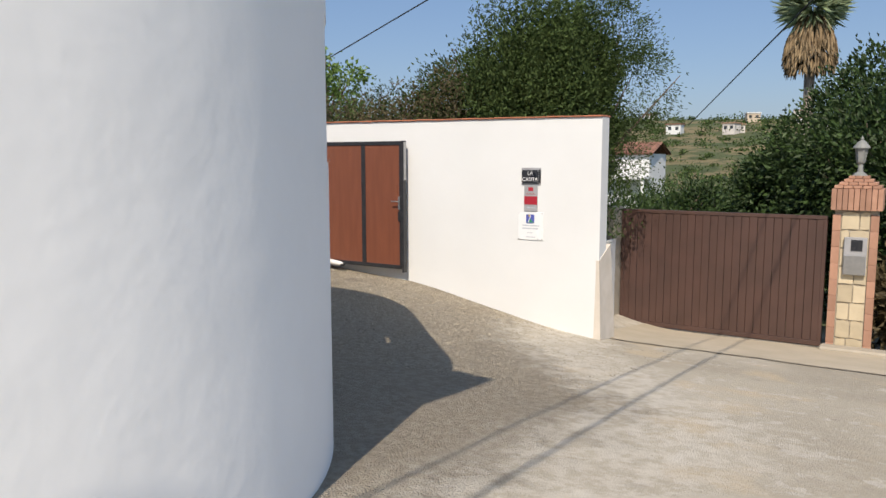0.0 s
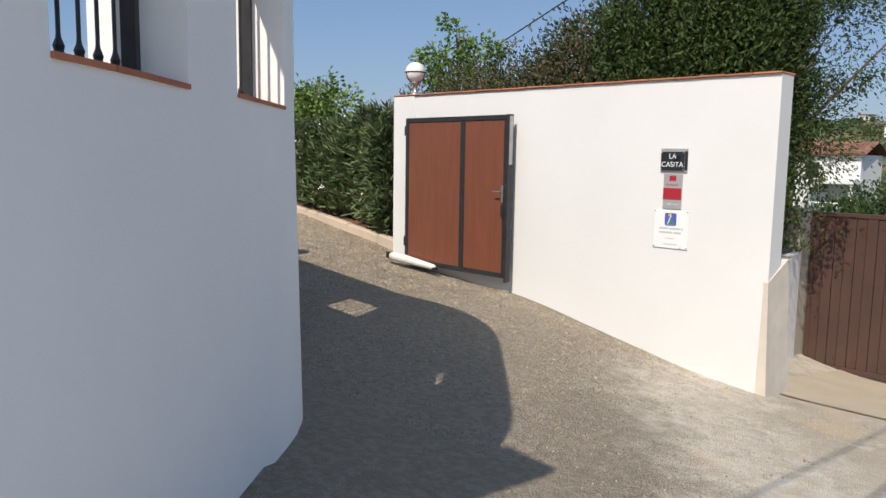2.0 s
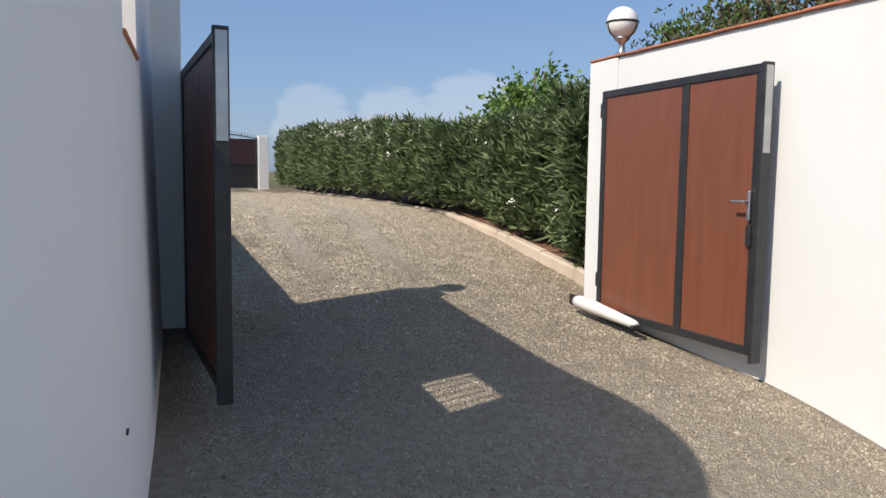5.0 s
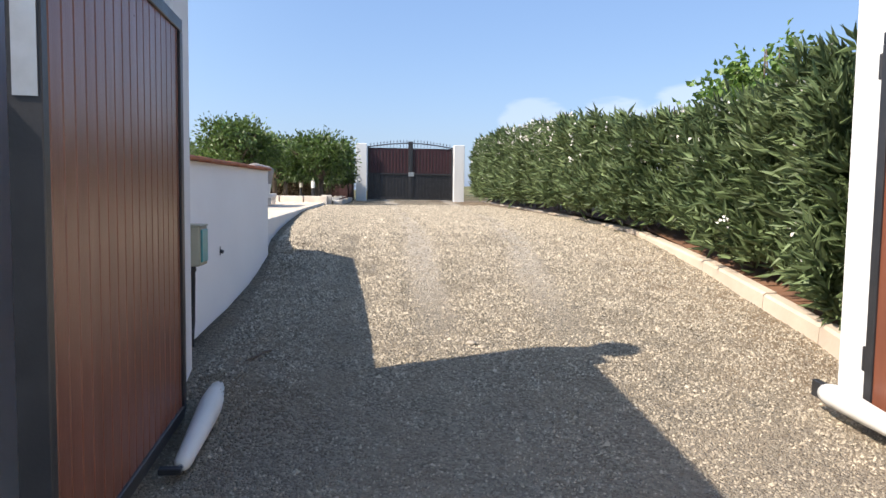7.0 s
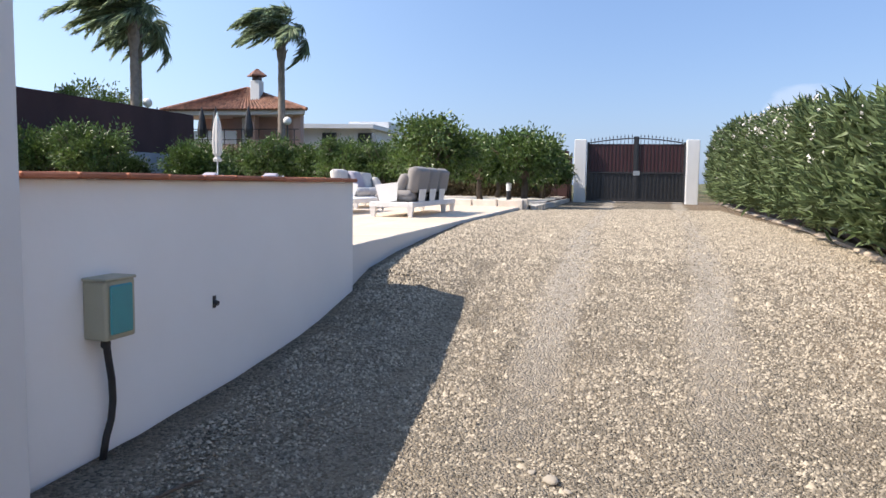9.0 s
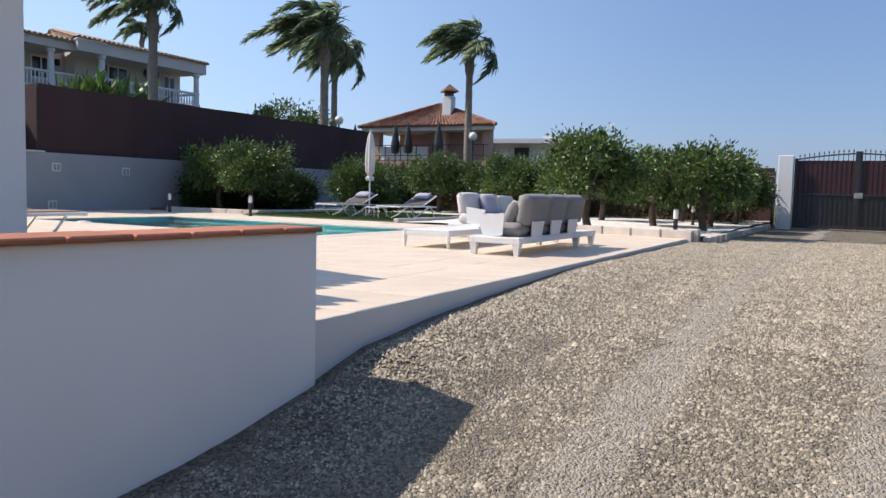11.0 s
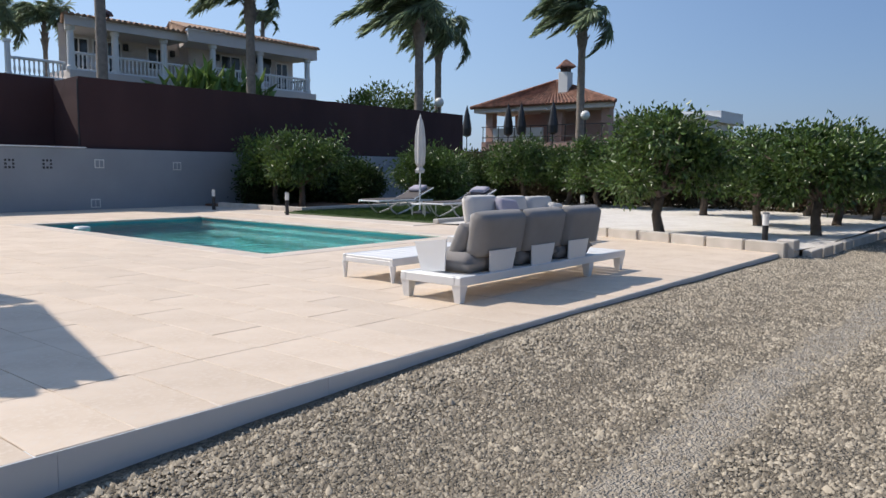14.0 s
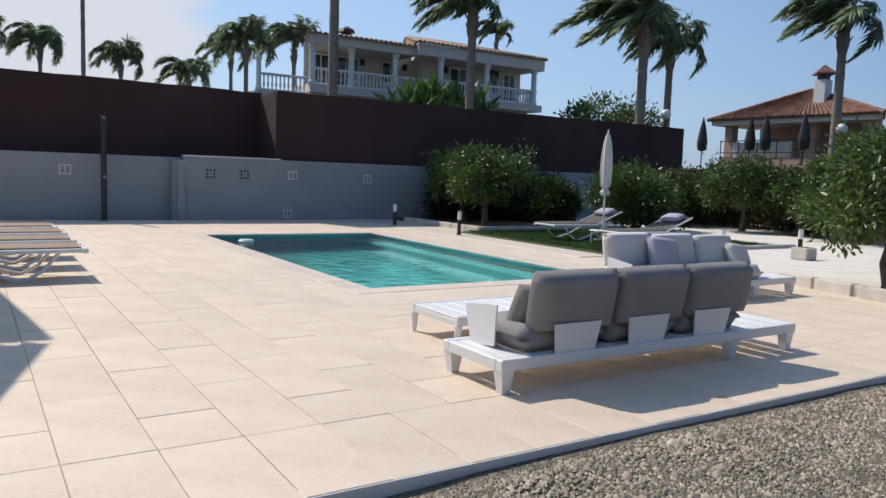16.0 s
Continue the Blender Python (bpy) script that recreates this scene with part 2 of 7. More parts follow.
DARKGLASS = surface("dark_window_glass", (0.03, 0.035, 0.04), (0.04, 0.045, 0.05), 2, 0.08, 0, 10)
BLACKPLATE = surface("black_plate", (0.02, 0.022, 0.028), (0.025, 0.027, 0.032), 5, 0.3, 0.03, 60)
SILVERPLATE = surface("silver_plate", (0.36, 0.36, 0.37), (0.30, 0.30, 0.31), 5, 0.35, 0.03, 60)
REDPLATE = surface("red_print", (0.40, 0.025, 0.04), (0.36, 0.022, 0.036), 5, 0.4, 0.03, 60)
WHITEPLATE = surface("white_plate", (0.80, 0.81, 0.81), (0.77, 0.78, 0.78), 5, 0.25, 0.02, 60)
INK = surface("grey_print", (0.48, 0.50, 0.54), (0.45, 0.47, 0.51), 5, 0.5, 0, 60)
BLUEPRINT = surface("blue_print", (0.10, 0.12, 0.42), (0.09, 0.11, 0.38), 5, 0.4, 0, 60)
GREENPRINT = surface("green_print", (0.04, 0.26, 0.12), (0.04, 0.24, 0.11), 5, 0.4, 0, 60)
YELLOWPRINT = surface("yellow_print", (0.60, 0.42, 0.05), (0.56, 0.40, 0.05), 5, 0.4, 0, 60)
WHITEPRINT = surface("white_print", (0.80, 0.80, 0.80), (0.76, 0.76, 0.76), 5, 0.4, 0, 60)
CABLE = surface("black_rubber", (0.02, 0.02, 0.02), (0.03, 0.03, 0.03), 9, 0.6, 0.05, 60)
POOLWALL = surface("pool_plaster", (0.13, 0.53, 0.55), (0.11, 0.47, 0.50), 2, 0.7, 0.2, 30)


def ground_material():
    """Concrete on the street, gravel on the drive with two wheel tracks, dry field and scrub further off."""
    m = bpy.data.materials.new("ground_cover")
    m.use_nodes = True
    n, l = m.node_tree.nodes, m.node_tree.links
    b = n["Principled BSDF"]
    b.inputs["Roughness"].default_value = 0.95
    b.inputs["Specular IOR Level"].default_value = 0.25
    geo = n.new("ShaderNodeNewGeometry")
    sep = n.new("ShaderNodeSeparateXYZ")
    l.new(geo.outputs["Position"], sep.inputs[0])

    def tex(scale, detail=5, rough=0.55):
        t = n.new("ShaderNodeTexNoise")
        t.inputs["Scale"].default_value, t.inputs["Detail"].default_value, t.inputs["Roughness"].default_value = scale, detail, rough
        l.new(geo.outputs["Position"], t.inputs["Vector"])
        return t.outputs["Fac"]

    def stones(scale):
        t = n.new("ShaderNodeTexVoronoi")
        t.inputs["Scale"].default_value = scale
        l.new(geo.outputs["Position"], t.inputs["Vector"])
        return t

    def ma(op, a, c=None, clamp=False):
        t = n.new("ShaderNodeMath")
        t.operation, t.use_clamp = op, clamp
        for k, v in enumerate((a, c)):
            if v is None:
                continue
            if isinstance(v, (int, float)):
                t.inputs[k].default_value = v
            else:
                l.new(v, t.inputs[k])
        return t.outputs[0]

    def span(v, lo, hi, a=0.0, c=1.0):
        t = n.new("ShaderNodeMapRange")
        t.interpolation_type = "SMOOTHSTEP"
        for k, x in zip(("From Min", "From Max", "To Min", "To Max"), (lo, hi, a, c)):
            t.inputs[k].default_value = x
        l.new(v, t.inputs["Value"])
        return t.outputs[0]

    def blend(f, a, c):
        t = n.new("ShaderNodeMix")
        t.data_type = "RGBA"
        for key, v in (("A", a), ("B", c)):
            if isinstance(v, tuple):
                t.inputs[key].default_value = (*v, 1)
            else:
                l.new(v, t.inputs[key])
        if isinstance(f, (int, float)):
            t.inputs["Factor"].default_value = f
        else:
            l.new(f, t.inputs["Factor"])
        return t.outputs["Result"]

    broad, mid, fine, grit = tex(0.5), tex(2.5), tex(14), tex(90, 3)
    v1, v2 = stones(62), stones(120)
    # gravel: stones of many tones on fawn dust
    tone = n.new("ShaderNodeSeparateColor")
    l.new(v1.outputs["Color"], tone.inputs[0])
    gravel = blend(tone.outputs[0], (0.115, 0.099, 0.074), (0.38, 0.33, 0.252))
    gravel = blend(span(mid, 0.35, 0.65, 0.0, 0.45), gravel, (0.31, 0.252, 0.178))
    edge_soil = ma("MULTIPLY", span(ma("ADD", sep.outputs["Y"], ma("MULTIPLY", mid, 0.8)), 9.9, 11.0), 0.6)
    gravel = blend(edge_soil, gravel, (0.27, 0.19, 0.12))
    # wheel tracks worn into fine dust, bending towards the far gate
    track = None
    for y0, slant in ((7.97, 0.012), (9.05, 0.065)):
        line = ma("ADD", sep.outputs["Y"], ma("MULTIPLY", ma("ADD", sep.outputs["X"], 12.0), slant))
        d = ma("ABSOLUTE", ma("SUBTRACT", ma("ADD", line, ma("MULTIPLY", broad, 0.4)), y0 + 0.2))
        f = span(d, 0.10, 0.25, 1.0, 0.0)
        track = f if track is None else ma("MAXIMUM", track, f)
    track = ma("MULTIPLY", track, ma("MULTIPLY", span(sep.outputs["X"], -10.0, -14.0), 0.85))
    gravel = blend(track, gravel, blend(span(fine, 0.4, 0.65), (0.55, 0.485, 0.395), (0.42, 0.365, 0.29)))
    # concrete street: pale, patched, dusty
    concrete = blend(span(broad, 0.35, 0.65), (0.36, 0.315, 0.245), (0.44, 0.39, 0.31))
    concrete = blend(span(fine, 0.45, 0.75, 0.0, 0.5), concrete, (0.48, 0.43, 0.36))
    concrete = blend(span(mid, 0.6, 0.75, 0.0, 0.6), concrete, (0.28, 0.245, 0.20))
    concrete = blend(span(tex(1.1), 0.52, 0.68, 0.0, 0.65), concrete, (0.50, 0.40, 0.27))
    concrete = blend(span(tex(3.4, 6, 0.7), 0.56, 0.64, 0.0, 0.55), concrete, (0.56, 0.52, 0.46))
    concrete = blend(span(tex(7.0, 6, 0.75), 0.60, 0.68, 0.0, 0.6), concrete, (0.25, 0.215, 0.17))
    # the concrete ends on a slant: further out beside the tall wall
    reach = ma("ADD", sep.outputs["X"], ma("MULTIPLY", ma("SUBTRACT", ma("MINIMUM", ma("MAXIMUM", sep.outputs["Y"], 6.3), 9.4), 7.6), 0.9))
    dusty = span(ma("ADD", reach, ma("MULTIPLY", ma("SUBTRACT", mid, 0.5), 1.8)), -3.9, -2.7)
    worn = blend(span(fine, 0.4, 0.62), (0.325, 0.278, 0.22), (0.42, 0.368, 0.292))
    near = blend(dusty, blend(span(sep.outputs["X"], -10.5, -6.5, 0.0, 0.75), gravel, worn), concrete)
    ragged = ma("ADD", reach, ma("MULTIPLY", ma("SUBTRACT", tex(1.8, 6, 0.65), 0.5), 2.4))
    rim = ma("MULTIPLY", ma("MULTIPLY", span(ragged, -3.9, -3.2), span(ragged, -1.3, -2.5)), span(tex(6.0, 6, 0.7), 0.40, 0.60, 0.1, 0.65))
    near = blend(rim, near, (0.60, 0.555, 0.48))
    # beyond the street gate: olive scrub and ochre earth
    field = blend(span(tex(0.035), 0.42, 0.58), (0.075, 0.095, 0.040), (0.19, 0.155, 0.085))
    field = blend(span(tex(0.25), 0.5, 0.62), field, (0.055, 0.070, 0.03))
    far = ma("MAXIMUM", span(sep.outputs["Y"], 14.5, 17.0), ma("MAXIMUM", span(sep.outputs["X"], -36.0, -40.0), span(sep.outputs["X"], 6.0, 9.0)))
    far = ma("MAXIMUM", far, span(sep.outputs["Y"], -11.0, -14.0))
    l.new(blend(far, near, field), b.inputs["Base Color"])
    rub = ma("SUBTRACT", 1.0, ma("MULTIPLY", dusty, 0.8))
    hgt = ma("ADD", ma("MULTIPLY", ma("ADD", v1.outputs["Distance"], ma("MULTIPLY", v2.outputs["Distance"], 0.5)), ma("MULTIPLY", rub, -1.0)), ma("ADD", ma("MULTIPLY", grit, 0.25), ma("MULTIPLY", tex(9, 7, 0.7), ma("MULTIPLY", rub, 0.8))))
    bp = n.new("ShaderNodeBump")
    bp.inputs["Strength"].default_value, bp.inputs["Distance"].default_value = 1.0, 0.026
    l.new(hgt, bp.inputs["Height"])
    l.new(bp.outputs["Normal"], b.inputs["Normal"])
    return m


def water_material():
    m = bpy.data.materials.new("pool_water")
    m.use_nodes = True
    n, l = m.node_tree.nodes, m.node_tree.links
    b = n["Principled BSDF"]
    b.inputs["Base Color"].default_value = (0.62, 0.93, 0.93, 1)
    b.inputs["Roughness"].default_value, b.inputs["IOR"].default_value, b.inputs["Transmission Weight"].default_value = 0.02, 1.33, 1.0
    co, ns, bp = n.new("ShaderNodeTexCoord"), n.new("ShaderNodeTexNoise"), n.new("ShaderNodeBump")
    ns.inputs["Scale"].default_value, ns.inputs["Detail"].default_value = 4.5, 3
    l.new(co.outputs["Object"], ns.inputs["Vector"])
    l.new(ns.outputs["Fac"], bp.inputs["Height"])
    bp.inputs["Strength"].default_value, bp.inputs["Distance"].default_value = 0.35, 0.05
    l.new(bp.outputs["Normal"], b.inputs["Normal"])
    return m


GROUND, WATER = ground_material(), water_material()


# ---- makers ----
def mesh_of(bm, name):
    me = bpy.data.meshes.new(name)
    bm.normal_update()
    bm.to_mesh(me)
    bm.free()
    return me


def part(name, bm, material, parent=None, label="", smooth=False, at=None):
    """Links a bmesh (or a mesh) as one object under a thing or a part."""
    me = bm if isinstance(bm, bpy.types.Mesh) else mesh_of(bm, name)
    if not me.materials:
        me.materials.append(material)
    if smooth:
        me.polygons.foreach_set("use_smooth", [True] * len(me.polygons))
    ob = new(name, me)
    if parent is not None:
        ob.parent = parent
    if at is not None:
        ob.matrix_basis = at
    if label:
        tagged(ob, label)
    return ob


def thing(name, label, category, group="", kind="", at=None):
    ob = new(name)
    ob.empty_display_size = 0.1
    if at is not None:
        ob.matrix_basis = at
    return tagged(ob, label, category, group, kind)


def box(x0, x1, y0, y1, z0, z1, bevel=0.0, seg=1, bm=None):
    b = bmesh.new() if bm is None else bm
    r = bmesh.ops.create_cube(b, size=1.0, matrix=Matrix.Translation(((x0 + x1) / 2, (y0 + y1) / 2, (z0 + z1) / 2)) @ Matrix.Diagonal((x1 - x0, y1 - y0, z1 - z0, 1)))
    if bevel:
        es = list({e for v in r["verts"] for e in v.link_edges})
        bmesh.ops.bevel(b, geom=es, offset=bevel, segments=seg, affect="EDGES", profile=0.5)
    return b


def tube(points, radii, n=8, bm=None, cap=True):
    """A round bar along points; radii one number or one a point."""
    b = bmesh.new() if bm is None else bm
    pts = [Vector(p) for p in points]
    rr = [radii] * len(pts) if isinstance(radii, (int, float)) else list(radii)
    rings, up = [], None
    for i, p in enumerate(pts):
        d = (pts[min(i + 1, len(pts) - 1)] - pts[max(i - 1, 0)]).normalized()
        if up is None:
            up = d.orthogonal().normalized()
        up = (up - d * up.dot(d)).normalized()
        side = d.cross(up)
        rings.append([b.verts.new(p + (up * math.cos(a) + side * math.sin(a)) * rr[i]) for a in [2 * math.pi * k / n for k in range(n)]])
    for a, c in zip(rings, rings[1:]):
        for k in range(n):
            b.faces.new((a[k], a[(k + 1) % n], c[(k + 1) % n], c[k]))
    if cap:
        b.faces.new(rings[0][::-1])
        b.faces.new(rings[-1])
    return b


def lathe(profile, n=20, at=(0, 0, 0), bm=None):
    """A turned body about z from (radius, height) pairs."""
    b = bmesh.new() if bm is None else bm
    rings = [[b.verts.new((at[0] + max(r, 1e-4) * math.cos(2 * math.pi * k / n), at[1] + max(r, 1e-4) * math.sin(2 * math.pi * k / n), at[2] + z)) for k in range(n)] for r, z in profile]
    for a, c in zip(rings, rings[1:]):
        for k in range(n):
            b.faces.new((a[k], a[(k + 1) % n], c[(k + 1) % n], c[k]))
    b.faces.new(rings[0][::-1])
    b.faces.new(rings[-1])
    return b


def prism(outline, z0, z1, bm=None, bevel=0.0):
    """An upright block over a plan outline (counter-clockwise)."""
    b = bmesh.new() if bm is None else bm
    lo = [b.verts.new((x, y, z0)) for x, y in outline]
    hi = [b.verts.new((x, y, z1)) for x, y in outline]
    k = len(lo)
    for i in range(k):
        b.faces.new((lo[i], lo[(i + 1) % k], hi[(i + 1) % k], hi[i]))
    b.faces.new(lo[::-1])
    top = b.faces.new(hi)
    if bevel:
        bmesh.ops.bevel(b, geom=list(top.edges), offset=bevel, segments=2, affect="EDGES", profile=0.5)
    return b


def pillow(w, d, h, puff=0.35, n=10, bm=None):
    """A stuffed cushion, w by d by h about the origin, fullest in the middle."""
    b = bmesh.new() if bm is None else bm
    grids = []
    for s in (1, -1):
        g = []
        for i in range(n + 1):
            row = []
            for j in range(n + 1):
                u, v = 2 * i / n - 1, 2 * j / n - 1
                e = (1 - abs(u) ** 6) * (1 - abs(v) ** 6)
                z = s * h / 2 * ((1 - puff) * min(1, e * 3.0) + puff * e)
                k = 1 - 0.035 * (abs(u * v)) ** 2
                row.append(b.verts.new((u * w / 2 * k, v * d / 2 * k, z)))
            g.append(row)
        grids.append(g)
    for s, g in enumerate(grids):
        for i in range(n):
            for j in range(n):
                q = (g[i][j], g[i + 1][j], g[i + 1][j + 1], g[i][j + 1])
                b.faces.new(q if s == 0 else q[::-1])
    bmesh.ops.remove_doubles(b, verts=b.verts[:], dist=1e-5)
    return b


def raw_mesh(name, verts, faces, size):
    """A mesh straight from arrays; every face has size corners."""
    me = bpy.data.meshes.new(name)
    me.vertices.add(len(verts))
    me.vertices.foreach_set("co", np.asarray(verts, dtype=np.float32).ravel())
    f = np.asarray(faces, dtype=np.int32)
    me.loops.add(f.size)
    me.loops.foreach_set("vertex_index", f.ravel())
    me.polygons.add(len(f))
    me.polygons.foreach_set("loop_start", np.arange(0, f.size, size, dtype=np.int32))
    me.update(calc_edges=True)
    me.validate()
    return me


def unit(a):
    return a / np.maximum(np.linalg.norm(a, axis=1, keepdims=True), 1e-6)


def leaves(name, P, D, L, W, rng, fold=0.25):
    """Folded pointed leaves: P roots, D directions, L lengths, W widths."""
    k = len(P)
    D = unit(D)
    S = unit(np.cross(D, unit(rng.normal(size=(k, 3)))))
    N = np.cross(S, D)
    L, W = np.broadcast_to(L, k)[:, None], np.broadcast_to(W, k)[:, None]
    mid = P + D * L * 0.45 + N * L * 0.06
    tip = P + D * L - N * L * 0.05
    V = np.stack([P, mid + S * W / 2 + N * W * fold, tip, mid - S * W / 2 + N * W * fold], axis=1).reshape(-1, 3)
    i = np.arange(k)[:, None] * 4
    F = np.concatenate([i + np.array([[0, 1, 2]]), i + np.array([[0, 2, 3]])], axis=0)
    return raw_mesh(name, V, F, 3)


def crown_points(blobs, clumps, per, spread, rng, low=-1.0, inner=0.72):
    """Leaf roots in clumps that sit round the skin of several ellipsoids; also the outward way."""
    P, O = [], []
    vol = np.array([r[0] * r[1] + r[1] * r[2] + r[0] * r[2] for c, r in blobs])
    pick = rng.choice(len(blobs), clumps, p=vol / vol.sum())
    for b in pick:
        c, r = np.array(blobs[b][0]), np.array(blobs[b][1])
        u = rng.normal(size=3)
        u /= np.linalg.norm(u)
        if u[2] < low:
            u[2] = -u[2]
        q = c + u * r * (inner + (1.06 - inner) * rng.random() ** 0.6)
        s = spread * (0.55 + 0.8 * rng.random())
        pts = q + np.clip(rng.normal(size=(per, 3)), -2.1, 2.1) * s
        P.append(pts)
        O.append(np.repeat((u / r)[None], per, 0) * r.min() + rng.normal(size=(per, 3)) * 0.55 + unit(pts - q) * 0.7)
    return np.concatenate(P), np.concatenate(O)


def fbm(x, y, s, seed=0.0):
    return noise.fractal(Vector((x * s, y * s, seed)), 1.0, 2.0, 4)


# ---- ground ----
DRIVE = ((-60, 0.60), (-35, 0.57), (-18, 0.53), (-16.5, 0.50), (-15, 0.43), (-13.4, 0.22), (-12, 0.0), (-10, -0.24), (-8, -0.42), (-6, -0.52))
BANK = ((-24.5, -21.0, -18.5, -17.5, -16.6, -15.9, -15.3, -14.8, -14.3, -13.6, -13.2, -12.4, -11.5, -10.6, -9.9), (0.60, 0.61, 0.62, 0.61, 0.585, 0.56, 0.54, 0.51, 0.48, 0.42, 0.31, 0.13, 0.02, -0.05, -0.06))
TERRACE = 0.66


def smooth01(t):
    t = min(1.0, max(0.0, t))
    return t * t * (3 - 2 * t)


def lie(x, y):
    """Height of the ground: the street falls to the north, the drive climbs to the west, a valley and a hill lie beyond."""
    yc = min(max(y, -8), 15)
    street = 0.05 - 0.085 * yc - 0.0022 * yc * abs(yc)
    drive = float(np.interp(x, [a for a, _ in DRIVE], [b for _, b in DRIVE]))
    z = drive + (street - drive) * smooth01((x + 7.5) / 4.0)
    # gravel banked up against the low wall and the terrace edge
    if -24.5 < x < -9.2 and y < 7.6:
        z += max(0.0, float(np.interp(x, BANK[0], BANK[1])) - drive) * smooth01((7.4 - y) / 0.9) * smooth01((-9.2 - x) / 0.5)
    if y > 15:
        t = y - 15
        base = z
        z = base - 9.0 * smooth01(t / 70) + 34.0 * smooth01((t - 110) / 380) + 2.5 * fbm(x, y, 0.012) * smooth01(t / 40)
        z += 5.0 * smooth01((t - 500) / 1500)
    return z


def under_terrace(x, y):
    return -24.0 < x < -9.9 and -9.4 < y < 5.95


def steps(a, b, s):
    return list(np.arange(a, b, s))


gx = [-3000, -2000, -1300, -850, -560, -380, -260, -180, -130, -95, -75, -60, -50, -44] + steps(-40, 6.01, 0.28) + [8, 11, 15, 20, 28, 40, 56, 80, 110, 150, 210, 300, 420, 600, 850, 1300, 2000, 3000]
gy = [-3000, -1800, -1000, -600, -350, -200, -120, -80, -55, -40, -30, -22, -17, -14] + steps(-12, 15.5, 0.28) + [17, 20, 24, 29, 35, 42, 50, 60, 72, 86, 102, 120, 140, 165, 195, 230, 270, 315, 370, 430, 500, 600, 800, 1200, 2000, 3000]
gv = np.array([(x, y, -2.2 if under_terrace(x, y) else lie(x, y) + 0.012 * fbm(x, y, 1.3)) for x in gx for y in gy])
nyg = len(gy)
gi = np.array([(i * nyg + j, (i + 1) * nyg + j, (i + 1) * nyg + j + 1, i * nyg + j + 1) for i in range(len(gx) - 1) for j in range(nyg - 1)])
ground = part("ground", raw_mesh("ground", gv, gi, 4), GROUND, smooth=True)
tagged(ground, "pale concrete street and grey gravel drive, dry hills beyond", "ground", kind="structure")

# ---- white wall beside the street gate, with its splayed end ----
AX0, AX1, AY, ATOP = -9.66, -3.86, 10.35, 2.19


def north_wall():
    b = prism([(AX0, AY), (AX1, AY), (AX1, AY + 0.28), (AX0, AY + 0.28)], -1.6, ATOP)
    for v in b.verts:
        if v.co.z > 0 and v.co.x < -9:
            v.co.z += 0.035
    w = part("wall_north", b, WHITE)
    tagged(w, "bright white rendered garden wall along the drive", "wall", kind="structure")
    # gate post, a little proud
    part("gate_post", box(-9.69, -9.22, AY - 0.022, AY + 0.30, -1.2, ATOP + 0.031, 0.01), WHITE, w)
    # splayed foot at the street end; its grey stands in for shade on the face
    b = bmesh.new()
    q = [(AX1 + 0.004, AY - 0.004, 0.12), (AX1 + 0.02, AY + 0.42, 0.33), (AX1 + 0.07, AY - 0.012, -1.5), (AX1 + 0.07, AY + 0.62, -1.5)]
    inn = [(AX1 - 0.3, AY + 0.02, 0.12), (AX1 - 0.3, AY + 0.42, 0.33), (AX1 - 0.3, AY + 0.02, -1.5), (AX1 - 0.3, AY + 0.62, -1.5)]
    v = [b.verts.new(p) for p in q + inn]
    for f in ((0, 2, 3, 1), (0, 1, 5, 4), (2, 6, 7, 3), (0, 4, 6, 2), (1, 3, 7, 5), (4, 5, 7, 6)):
        b.faces.new([v[k] for k in f])
    bmesh.ops.recalc_face_normals(b, faces=b.faces[:])
    part("splayed_foot", b, CURBSTONE, w, "splayed foot of the wall, coloured grey for its shaded face")
    x = AX0 - 0.03
    cap = mesh_of(box(0, 0.288, -0.03, 0.31, 0, 0.022, 0.006), "coping_tile")
    cap.materials.append(TERRACOTTA)
    k = 0
    while x < AX1 - 0.1:
        part("coping_tile", cap, TERRACOTTA, w, at=pose(x, AY, ATOP + 0.002 + 0.035 * (AX1 - x) / (AX1 - AX0) + 0.002 * math.sin(k * 2.3), 0, 0.35, 0))
        x += 0.292
        k += 1


north_wall()

# ---- tall white wall that turns from the street into the drive ----
WALLTOP = 3.0


def wall_line():
    """Plan of the outer face, from the street to the gate."""
    pts = [(-2.25, -9.0), (-2.25, 1.18)]
    c, r = (-6.05, 1.18), 3.8
    for k in range(1, 13):
        a = radians(k * 43.0 / 12)
        pts.append((c[0] + r * math.cos(a), c[1] + r * math.sin(a)))
    pts += [(-4.86, 5.40)]
    c, r = (-6.15, 4.13), 1.8
    for k in range(0, 9):
        a = radians(45 + k * 42.0 / 8)
        pts.append((c[0] + r * math.cos(a), c[1] + r * math.sin(a)))
    pts += [(-7.3, 6.02), (-9.62, 6.16)]
    return pts


def offset_line(line, d):
    out = []
    for i, p in enumerate(line):
        a, c = Vector(line[max(i - 1, 0)]), Vector(line[min(i + 1, len(line) - 1)])
        t = (c - a).normalized()
        out.append((p[0] - t.y * d, p[1] + t.x * d))
    return out


def along(line, s):
    """Point and tangent at length s of a plan line."""
    for a, c in zip(line, line[1:]):
        a, c = Vector(a), Vector(c)
        k = (c - a).length
        if s <= k:
            return a + (c - a) * (s / k), (c - a).normalized()
        s -= k
    return Vector(line[-1]), (Vector(line[-1]) - Vector(line[-2])).normalized()


OUT = wall_line()
LEN = sum((Vector(c) - Vector(a)).length for a, c in zip(OUT, OUT[1:]))


